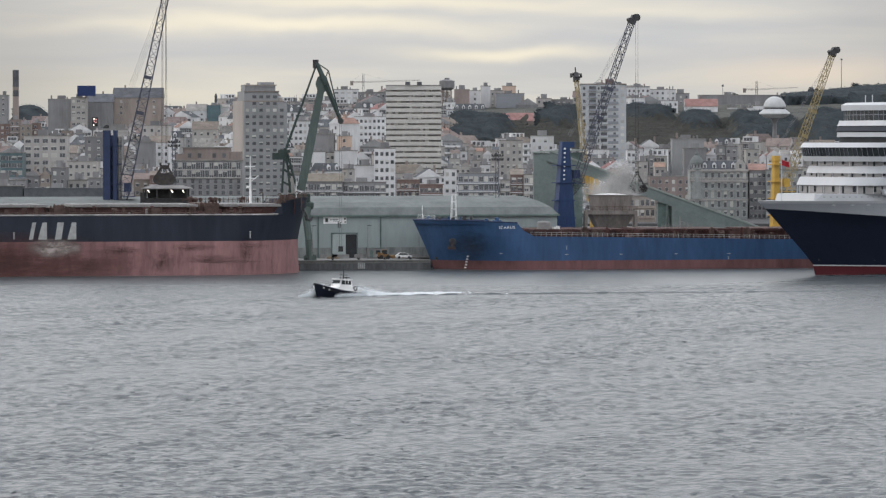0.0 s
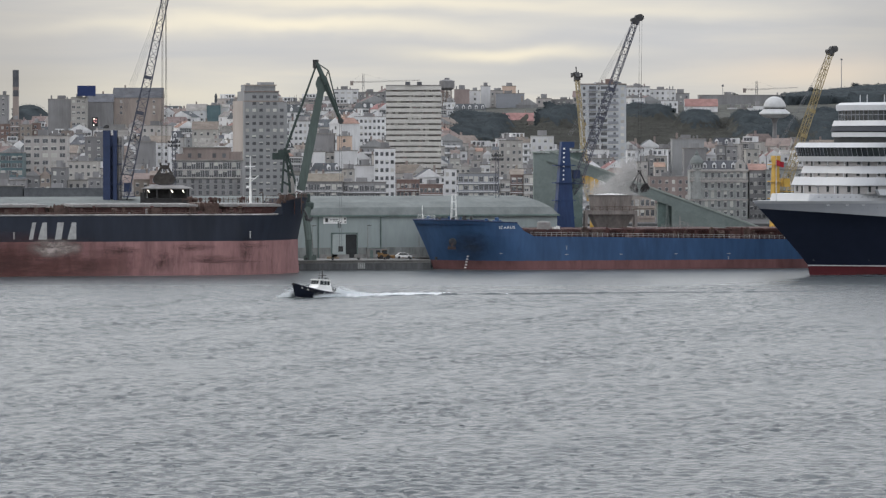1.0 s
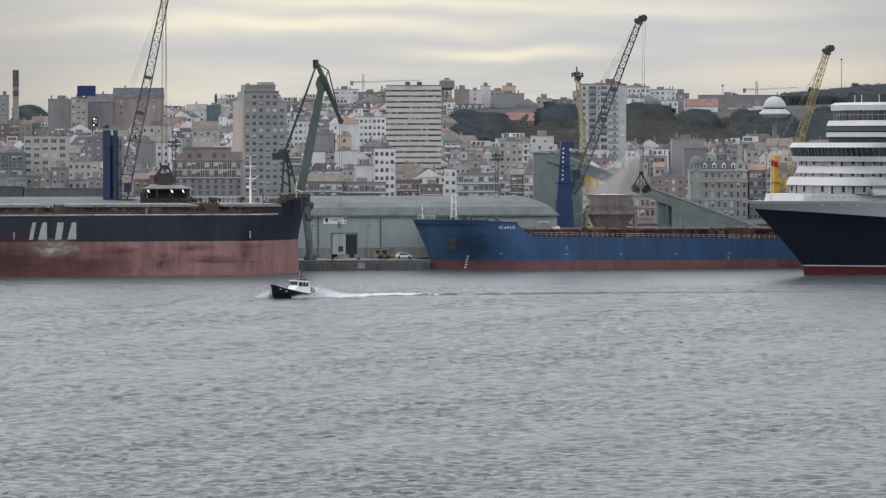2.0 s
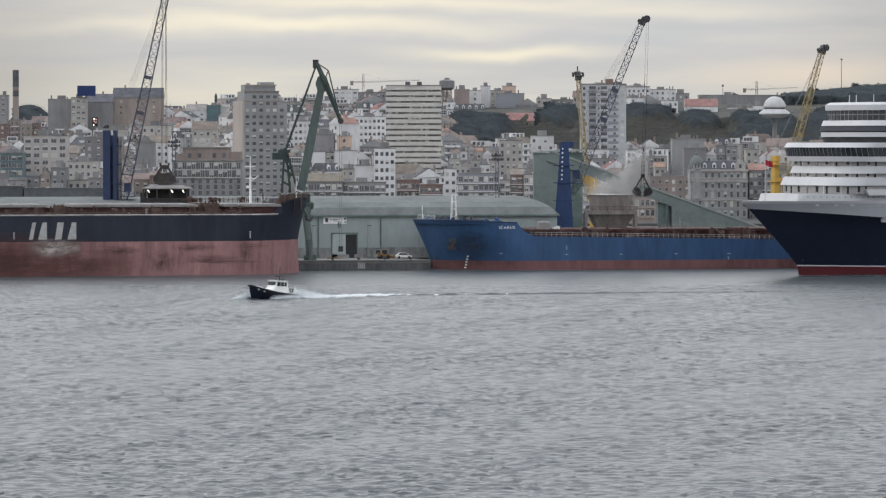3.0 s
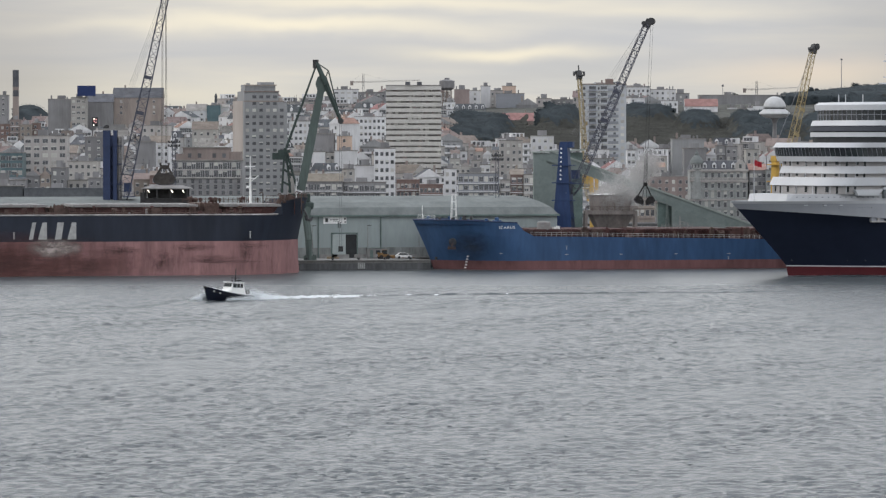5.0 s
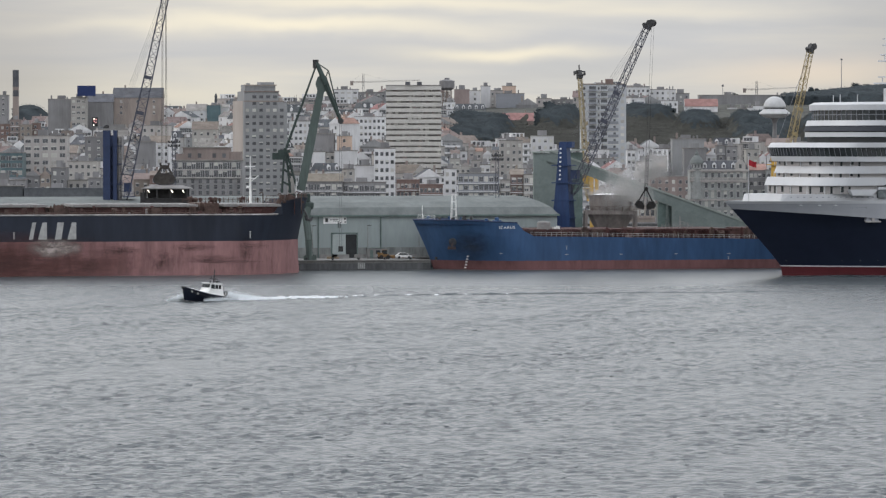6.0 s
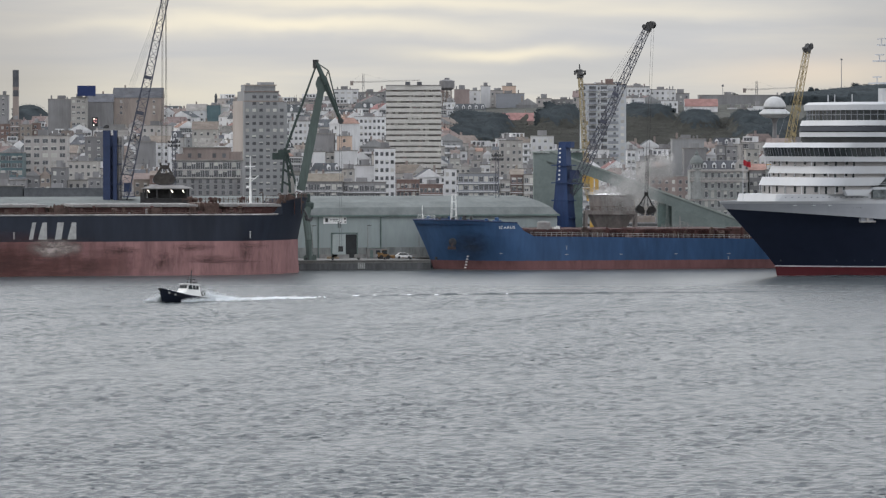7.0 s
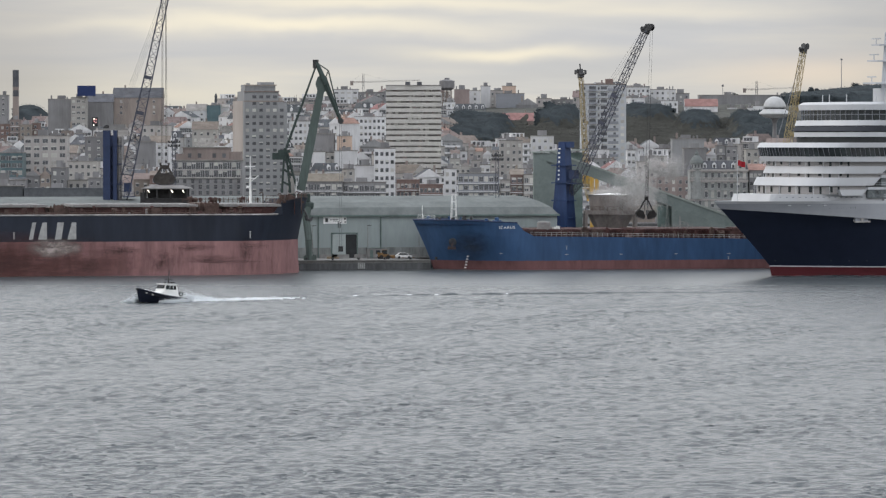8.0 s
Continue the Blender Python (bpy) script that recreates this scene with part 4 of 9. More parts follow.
def ocean_liner():
    ship = thing("ocean_liner", "white-decked cruise liner with midnight-blue hull under way", "ship", pose(88.6, 1001, 0, 0, 0, 210))
    half, L = 16.2, 278.0
    stem = lambda z: 0.75 + 0.25 * max(0.0, z) if z < 2.42 else 1.355 + 15.345 * ((z - 2.42) / 14.78) ** 1.06
    entry = lambda z: 62.0 - 26.0 * max(0.0, z) / 17
    full = lambda z: 1.0
    line = lambda x, z: (-3.2 * max(0, min(1, (15 - x) / 44)) if 14 < z < 16.5 else (-0.35 * max(0, min(1, -x / 30)) if 2.0 < z < 2.6 else 0))
    def band(name, levels, material, label=""):
        bm = B()
        rows = hull_grid(bm, levels, L, half, stem, entry, full, cuts=34, sheer=line)
        part(name, bm, material, ship, label, smooth=True)
        return rows
    band("boot_top", [-2, 0, 1, 2.15], LINER_RED, "bright red boot topping")
    band("boot_line", [2.15, 2.42], LINER_WHITE, "thin white line")
    band("hull", [2.42, 5, 8, 11, 13.5, 15.75], LINER_BLUE, "glossy midnight-blue hull")
    band("sheer_band", [15.75, 16.7, 17.0], LINER_BAND, "grey band along the bow")
    top = band("bow_rail", [17.0, 17.6], LINER_WHITE)
    bm = B()
    deck_cap(bm, [(x, y * 0.99, 0) for x, y, z in top[0]], 17.05)
    part("foredeck", bm, LINER_WALL, ship)
    E0, SIDE = -262.0, 15.9

    def deck(name, x0, hw, z0, z1, mat_, end=E0, x1=None, curve=5.0, label=""):
        bm = B()
        slab(bm, x0, hw, z0, z1, end, x1, None, curve)
        return part(name, bm, mat_, ship, label)
    # forecastle breakwater
    def skin(x, z):
        back = stem(z) - x
        return half * (1 - (1 - min(1.0, max(0.0, back / entry(z)))) ** 2.2) ** 0.92
    bm = B()
    along = [7.0 - 27.0 * i / 14 for i in range(15)]
    plan = [Vector((x, skin(x, 17) * 0.965 - 0.25, 0)) for x in along] + [Vector((x, 0.25 - skin(x, 17) * 0.965, 0)) for x in along[::-1]]
    solid(bm, [q + Vector((0, 0, 17.05)) for q in plan], [q * 1.0 + Vector((-0.7 if q.x > 6.9 else 0, 0, 19.2)) for q in plan])
    part("breakwater", bm, LINER_WHITE, ship)
    deck("deck_wall", -0.60, 15.2, 19.2, 21.3, LINER_WALL, end=-15.4)
    deck("deck_front", 0.00, 15.9, 21.2, 23.1, LINER_WHITE, end=-16.2, x1=-1.00)
    deck("deck_wall", -3.20, 15.2, 23.1, 24.1, LINER_WALL, end=-24)
    deck("deck_front", -2.80, 15.9, 24.0, 25.75, LINER_WHITE, end=-18.7, x1=-3.60)
    deck("deck_wall", -3.40, 15.2, 25.75, 26.9, LINER_WALL, end=-24)
    deck("bridge_apron", -2.60, 16.6, 26.8, 28.0, LINER_WHITE, end=-60, x1=-2.20)
    deck("bridge_core", -2.60, 16.5, 28.0, 30.15, DARK, end=-60, x1=-2.05)
    panes(ship, "bridge_pane", -2.38, 16.68, 28.0, 30.15, 1.35, -60, lean=0.55)
    mullions(ship, "mullion", -2.30, 16.75, 28.0, 30.15, 1.35, -60, LINER_GREY, x1=-1.75, w=0.06)
    deck("bridge_roof", -1.60, 17.0, 30.1, 31.25, LINER_WHITE, end=-60, x1=-2.60)
    # both upper recesses are shallow; their shade is painted with the dark colour
    deck("upper_recess", -12.20, 15.4, 31.25, 32.65, DARK, end=E0)
    deck("upper_front", -11.60, 15.6, 32.6, 33.7, LINER_WHITE, end=E0)
    deck("upper_recess", -11.90, 15.5, 33.7, 33.95, DARK, end=E0)
    deck("upper_screen", -11.20, 15.7, 33.95, 35.25, LINER_SCREEN, end=E0, x1=-12.00, label="grey sloping screen")
    deck("upper_front", -11.80, 15.8, 35.25, 36.5, LINER_WHITE, end=E0, x1=-12.40)
    deck("lounge_core", -13.70, 15.0, 36.5, 38.95, DARK, end=E0)
    panes(ship, "lounge_pane", -13.50, 15.2, 36.55, 38.95, 1.7, -60)
    mullions(ship, "mullion", -13.45, 15.25, 36.55, 38.95, 1.7, -60, LINER_GREY, w=0.09)
    deck("top_canopy", -13.00, 15.7, 38.9, 40.2, LINER_WHITE, end=-120, x1=-12.85)
    deck("top_canopy", -12.90, 15.7, 40.2, 40.8, LINER_WHITE, end=-120, x1=-14.2)
    bm = B()
    slab(bm, -13.44, 15.27, 37.8, 37.94, -60)
    part("transom", bm, LINER_GREY, ship)
    # doors and windows set in the deck walls, with the ship's side plating behind
    for z0, z1, x0, h0 in ((19.3, 21.0, -0.55, 15.2), (23.1, 24.05, -3.15, 15.2), (25.75, 26.8, -3.35, 15.2)):
        pts = liner_outline(x0, h0, 5.0, -22, n=40)[1:]
        for i in range(3, 41, 3):
            a, b = pts[i], pts[min(i + 1, 40)]
            d = (b - a).normalized()
            nrm = Vector((d.y, -d.x, 0))
            nrm = nrm if nrm.x > 0 else -nrm
            w = 0.5 if i % 2 else 0.8
            bm = B()
            plate(bm, [a + nrm * 0.02 + Vector((0, 0, z0 + (0 if i % 2 else 0.35))), a + d * w + nrm * 0.02 + Vector((0, 0, z0 + (0 if i % 2 else 0.35))),
                       a + d * w + nrm * 0.02 + Vector((0, 0, z1)), a + nrm * 0.02 + Vector((0, 0, z1))], nrm * 0.06)
            part("door" if i % 2 else "cabin_window", bm, LINER_GLASS, ship)
        for i in range(2, 40, 5):
            a = pts[i]
            bm = B()
            bar(bm, (a.x + 0.7, a.y, z0 - 0.1), (a.x + 0.7, a.y, z1 + 0.15), 0.09, 5)
            part("stanchion", bm, LINER_WHITE, ship)
    # side decks aft of the front terraces
    for k in range(4):
        z = 17.6 + 2.75 * k
        # closed box; the open gallery's shade is put into its dark colour
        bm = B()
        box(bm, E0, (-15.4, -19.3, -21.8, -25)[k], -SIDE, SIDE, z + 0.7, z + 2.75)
        part("side_gallery", bm, LINER_SHADE, ship, "side gallery with shade painted into its colour")
        bm = B()
        box(bm, E0, (-20, -15.3, -19.2, -21.7)[k], -SIDE - 0.35, SIDE + 0.35, z - 0.1, z + 0.55)
        part("deck_edge", bm, LINER_WHITE, ship)
        for i in range(2):
            bm = B()
            bar(bm, (-60, SIDE + 0.3, z + 1.05 + 0.45 * i), ((-20, -16, -19.5, -22)[k], SIDE + 0.3, z + 1.05 + 0.45 * i), 0.05, 4)
            part("gallery_rail", bm, LINER_WHITE, ship)
        for i in range(14):
            bm = B()
            x = -24.5 - 2.6 * i
            box(bm, x - 0.12, x + 0.12, SIDE - 0.1, SIDE + 0.25, z + 0.55, z + 2.7)
            part("balcony_divider", bm, LINER_WHITE, ship)
    # wing terrace sponson on the port bow
    for s in (-1, 1):
        bm = B()
        plate(bm, [(-7.0, s * 15.2, 20.3), (-15.0, s * 15.2, 20.3), (-13.4, s * 15.2, 18.9), (-7.8, s * 15.2, 18.9)], (0, 1.2 * s, 0))
        part("terrace_sponson", bm, LINER_WHITE, ship)
        # the front terraces run out aft in pointed ends
        for x, z0, z1 in ((-16.2, 21.2, 23.1), (-18.7, 24.0, 25.75)):
            bm = B()
            plate(bm, [(x + 0.02, s * 15.3, z0), (x + 0.02, s * 15.3, z1), (x - 3.0, s * 15.3, z1), (x - 0.9, s * 15.3, z0)], (0, 0.58 * s, 0))
            part("terrace_end", bm, LINER_WHITE, ship)
    # portholes and mooring openings
    for i in range(16):
        bm = B()
        x = 4.6 - 1.35 * i
        y = skin(x, 17) * 0.965 - 0.25
        box(bm, x - 0.28, x + 0.28, y - 0.5, y + 0.05, 18.4, 18.62)
        part("freeing_port", bm, LINER_GREY, ship)
    bm = B()
    y = skin(-14.3, 14)
    plate(bm, [(-13.2, y - 0.6, 15.6), (-12.4, y - 0.6, 12.9), (-16.0, y - 0.3, 12.9), (-15.2, y - 0.3, 15.6)], (0, 0.75, 0))
    pk = part("anchor_pocket", bm, LINER_GREY, ship, "grey anchor pocket")
    bm = B()
    box(bm, -16.4, -12.2, y, y + 0.7, 12.6, 12.95), box(bm, -14.6, -13.9, y, y + 0.6, 12.9, 15.4)
    part("anchor", bm, LINER_WALL, pk)
    # mooring port: a dark block painted as the shade of an opening
    bm = B()
    y = skin(-18.5, 14.5)
    box(bm, -19.4, -17.4, y - 0.5, y + 0.12, 13.9, 15.0)
    part("mooring_port", bm, DARK, ship)
    for k in range(15):
        x = -4.4 - 0.56 * k
        if k == 5:
            continue
        y = skin(x, 16.2)
        bm = B()
        box(bm, x - 0.17, x + 0.17, y - 0.3, y + 0.1, 15.95, 16.45 if k in (0, 6) else 16.3)
        part("name_bar", bm, STEEL, ship)
    for x in (3.0, -1.0, -4.6):
        y = skin(x, 16.9)
        bm = B()
        box(bm, x - 0.4, x + 0.4, y - 0.3, y + 0.1, 16.55, 16.75)
        part("fairlead", bm, LINER_WHITE, ship)
    for x in (0.5, -11, -15, -19):
        y = skin(x, 3.6)
        bm = B()
        box(bm, x - 0.3, x + 0.3, y - 0.3, y + 0.03, 3.4, 4.1)
        part("thruster_mark", bm, LINER_SCREEN, ship)
    # ripples that the bow pushes ahead and aside
    rnd = random.Random(14)
    for k in range(9):
        bm = B()
        x0, y0, n = rnd.uniform(-16, 5), 3.0 + 2.2 * k * 0.8 + rnd.uniform(0, 1.5), 12
        ln = rnd.uniform(5, 12)
        rows = []
        for i in range(n + 1):
            t = i / n
            x, y = x0 + 6 - ln * t, y0 + 0.55 * ln * t
            h = 0.32 * math.sin(math.pi * t) * rnd.uniform(0.5, 1.0)
            rows.append([bm.verts.new((x + o, y + o * 1.4, z)) for o, z in ((0.7, -0.06), (0.1, h), (-1.2, -0.06))])
        for a, c in zip(rows, rows[1:]):
            for i in range(2):
                bm.faces.new((a[i], a[i + 1], c[i + 1], c[i]))
        part("bow_ripple", bm, WATER, ship, "low ripple pushed up by the bow", smooth=True)
    # jackstaff with a flag
    bm = B()
    bar(bm, (10.4, 0, 17), (10.4, 0, 28.5), 0.12, 6, 0.07)
    part("jackstaff", bm, LINER_WHITE, ship, "white jackstaff")
    bm = B()
    n = 7
    for i in range(n):
        a0, a1 = i / n, (i + 1) / n
        f = lambda t: Vector((10.4 - 2.0 * t, 0.35 * math.sin(t * 7), -0.5 * t))
        p, q = f(a0), f(a1)
        solid(bm, [p + Vector((0, -0.02, 25.9)), q + Vector((0, -0.02, 25.9)), q + Vector((0, 0.02, 25.9)), p + Vector((0, 0.02, 25.9))],
              [p + Vector((0, -0.02, 27.2)), q + Vector((0, -0.02, 27.2)), q + Vector((0, 0.02, 27.2)), p + Vector((0, 0.02, 27.2))])
    part("flag", bm, FLAG_RED, ship, "red flag flying from the jackstaff")
    # mast with radar platforms, funnel further aft
    bm = B()
    solid(bm, ring(8, 0.9, -31.0, 1, 40.8, 1.4, 0.8), ring(8, 0.4, -31.6, 1, 57.5, 1.4, 0.8))
    mast = part("radar_mast", bm, LINER_WHITE, ship, "white raked radar mast")
    for z, w in ((45.2, 3.4), (50.5, 2.6), (54.3, 1.8)):
        bm = B()
        box(bm, -30 - w * 0.6, -30 + w, 1 - w * 0.8, 1 + w * 0.8, z, z + 0.35)
        bar(bm, (-30 + w * 0.8, 1, z + 0.3), (-30 + w * 0.8, 1, z + 1.6), 0.15, 5)
        box(bm, -30 + w * 0.8 - 0.2, -30 + w * 0.8 + 0.2, -0.6, 2.6, z + 1.5, z + 1.8)
        part("radar_platform", bm, LINER_WHITE, mast)
    bm = B()
    solid(bm, ring(14, 5, -150, 0, 40.8, 1.6, 1.0), ring(14, 4.2, -154, 0, 55, 1.6, 1.0))
    part("funnel", bm, FLAG_RED, ship, "red funnel")
    bm = B()
    box(bm, -42, -30.5, -3, 3, 40.9, 44.2)
    part("mast_house", bm, LINER_WHITE, ship)
    for x, y in ((-13, 8), (-13, 1), (-18, 13), (-16, -6), (-24, 13)):
        bm = B()
        bar(bm, (x - 2, y, 40.6), (x - 2, y, 42.6), 0.12, 6)
        part("antenna", bm, LINER_WHITE, ship)
    return ship


SCUFF = stain_mat("scuff_chalk", (0.34, 0.29, 0.27), 2.0, (0.36, 0.62))
DEEP_RED = stain_mat("deep_red_patch", (0.13, 0.06, 0.055), 1.35, (0.3, 0.62))
GRIME = stain_mat("grime_dark", (0.09, 0.048, 0.046), 0.72, (0.36, 0.7))
SMUT = stain_mat("smut_dark", (0.020, 0.028, 0.045), 0.8, (0.3, 0.62))
big_carrier()
blue_carrier()
liner = ocean_liner()


# ---- cranes and port gear ----
def mobile_crane(name, label, m, tower_h, paint, jib_paint, jib_len, jib_foot, marks=True, w=(4.6, 3.4), twin=False, group="", jw=(2.9, 1.5), offset=0.0):
    """A mobile harbour crane: carriage, slewing tower, and a lattice jib on the tower. Returns crane, tower, jib."""
    crane = thing(name, label, "crane", m, group)
    bm = B()
    box(bm, -7, 7, -3.5, 3.5, 1.2, 3.4), box(bm, -3, 3, -3, 3, 3.4, 5.2)
    part("carriage", bm, paint, crane)
    for x in (-5.6, -3.4, 3.4, 5.6):
        for y in (-2.6, 2.6):
            bm = B()
            bar(bm, (x, y - 0.5, 0.85), (x, y + 0.5, 0.85), 0.85, 12)
            part("wheel", bm, FENDER, crane)
    bm = B()
    if twin:
        for x0, x1 in ((-2.9, -1.1), (-0.4, 0.6)):
            box(bm, x0, x1, -1.5, 1.5, 5.2, tower_h)
        box(bm, -1.1, -0.4, -0.9, 1.2, tower_h - 4.0, tower_h - 1.2)
        for z in (9, 14, 19, 23):
            box(bm, -1.1, -0.4, 0.6, 1.0, z, z + 0.5)
    else:
        a, b = w[0] / 2, w[1] / 2
        solid(bm, [Vector((x * a, y * a * 0.8, 5.2)) for x, y in ((-1, -1), (1, -1), (1, 1), (-1, 1))],
              [Vector((x * b + 0.35, y * b * 0.8, tower_h)) for x, y in ((-0.75, -1), (0.55, -1), (0.55, 1), (-0.75, 1))])
        box(bm, -0.6, 0.5 * w[0], -1.0, 1.0, tower_h - 1.4, tower_h + 0.1)
        for z in (9.5, 14, 18.5, 23):
            box(bm, -w[0] / 2 - 0.05, w[0] / 2 + 0.1, -1.85, 1.85, z, z + 0.25)
    if offset:
        bm.free()
        bm = B()
        for x in (-0.75, 0.75):
            for y in (-0.7, 0.7):
                box(bm, x - 0.22, x + 0.22, y - 0.22, y + 0.22, 5.2, tower_h)
        for i in range(7):
            z = 6.2 + 2.1 * i
            box(bm, -0.75, 0.75, -0.8, -0.62, z, z + 0.2)
            bar(bm, (-0.75, -0.72, z), (0.75, -0.72, z + 2.1 if z + 2.1 < tower_h else tower_h - 0.2), 0.1, 4)
    for v in bm.verts:
        v.co.x += offset
    if offset:
        box(bm, offset + 0.9, jib_foot[0] + 0.5, -0.3, 0.3, jib_foot[2] - 0.5, jib_foot[2] + 0.1)
    tower = part("tower", bm, paint, crane)
    if twin:
        bm = B()
        box(bm, 0.75, 1.75, -1.0, 1.0, 5.2, tower_h - 1.5)
        part("ladder_shaft", bm, HATCH, tower, "grey ladder shaft")
        bm = B()
        box(bm, -1.1, -0.4, 0.2, 0.5, 5.2, tower_h - 4)
        part("tower_web", bm, paint, tower)
        for z in (8.5, 13.5, 18.5, 23.5, 28.0):
            bm = B()
            box(bm, -3.0, 1.8, -1.6, 1.55, z, z + 0.22)
            part("platform_ring", bm, paint, tower)
        bm = B()
        for x in (0.95, 1.55):
            bar(bm, (x, -1.08, 5.4), (x, -1.08, tower_h - 1.8), 0.05, 4)
        for i in range(30):
            bar(bm, (0.95, -1.08, 5.8 + 0.8 * i), (1.55, -1.08, 5.8 + 0.8 * i), 0.035, 4)
        part("ladder", bm, STEEL, tower)
        for y in (-0.7, 0.5):
            bm = B()
            bar(bm, (-2.0, y, tower_h + 0.5), (-2.0, y + 0.2, tower_h + 0.5), 0.9, 12)
            part("sheave", bm, STEEL, tower)
        bm = B()
        box(bm, -4.2, 3.4, -1.2, 1.2, tower_h + 0.02, tower_h + 0.5), box(bm, -1.4, 2.6, -1.0, 1.0, tower_h + 0.5, tower_h + 1.5), bar(bm, (-3.9, 0, tower_h + 0.4), (-3.9, 0, tower_h + 2.6), 0.12, 5), bar(bm, (0.2, 0, tower_h + 1.4), (0.2, 0, tower_h + 3.2), 0.1, 5)
        part("head_frame", bm, HATCH, tower, "grey head frame with sheaves")
        bm = B()
        box(bm, -5.6, -4.2, -1.3, -1.0, tower_h + 1.0, tower_h + 3.3)
        board = part("signal_board", bm, STEEL, tower, "small black board with red and white lights")
        for dx, dz, m_ in ((0.2, 0.25, LAMP), (0.75, 0.9, SIGNAL_RED), (0.3, 1.2, SIGNAL_RED), (0.3, 1.75, LAMP), (0.8, 1.6, SIGNAL_RED)):
            bm = B()
            box(bm, -5.55 + dx, -5.28 + dx, -1.36, -1.3, tower_h + 1.0 + dz, tower_h + 1.25 + dz)
            part("light", bm, m_, board)
    if marks:
        for i in range(8):
            bm = B()
            z = tower_h - 1.9 - 1.12 * i
            box(bm, -0.42 - 0.03 * i, -0.08 - 0.03 * i, -1.75, -1.3, z, z + 0.42)
            part("letter_bar", bm, WHITE, tower)
    bm = B()
    box(bm, 2.3, 4.1, -1.1, 0.9, jib_foot[2] + 4.2, jib_foot[2] + 6.4)
    part("cab", bm, paint if paint is CRANE_YELLOW else CRANE_NAVY, tower, "operator's cab")
    bm = B()
    rail(bm, [(2.4, -2.0, jib_foot[2] + 3.0), (5.0, -2.0, jib_foot[2] + 3.0)], r=0.05)
    box(bm, 2.2, 5.0, -2.1, 1.6, jib_foot[2] + 2.8, jib_foot[2] + 3.0)
    part("platform", bm, paint if paint is CRANE_YELLOW else CRANE_NAVY, tower)
    bm = B()
    lattice(bm, (0, 0, 0), (0, 0, jib_len - 1.2), jw[0], jw[1], 26, 0.105)
    jib = part("jib", bm, jib_paint, tower, "lattice jib", m=pose(*jib_foot))
    bm = B()
    solid(bm, [Vector((x, y, jib_len - 2.0)) for x, y in ((-0.9, -0.7), (0.9, -0.7), (0.9, 0.7), (-0.9, 0.7))],
          [Vector((x, y, jib_len + 0.3)) for x, y in ((-0.5, -0.6), (0.9, -0.6), (0.9, 0.6), (-0.5, 0.6))])
    for y in (-0.7, 0.45):
        bar(bm, (0.75, y, jib_len), (0.75, y + 0.25, jib_len), 0.42 * jw[0], 14)
    bar(bm, (-0.8, -0.8, jib_len - 1.2), (-0.8, 0.8, jib_len - 1.2), 0.25 * jw[0], 10)
    if jw[0] < 1.6:
        box(bm, -0.15, 0.15, -1.7, 1.7, jib_len - 0.2, jib_len + 0.1), box(bm, -0.12, 0.12, -0.15, 0.15, jib_len, jib_len + 1.9)
        for y in (-1.6, 1.3):
            bar(bm, (0, y, jib_len - 0.6), (0, y + 0.3, jib_len - 0.6), 0.55, 12)
    part("jib_head", bm, STEEL, jib, "dark jib head with sheaves")
    for i, y in enumerate((-0.5, -0.15, 0.15, 0.5)):
        bm = B()
        bar(bm, (-0.6, y, jib_len * (0.98 - 0.05 * i)), (-6.6 + 0.4 * i, y, 14.0 if tower_h > 20 else 9), 0.028, 4)
        part("jib_stay", bm, ROPE, jib)
    for z in (jib_len * 0.42, jib_len * 0.58):
        bm = B()
        box(bm, -0.9, 0.9, -1.15, -1.0, z, z + 0.9)
        part("ladder_platform", bm, jib_paint, jib)
    return crane, tower, jib


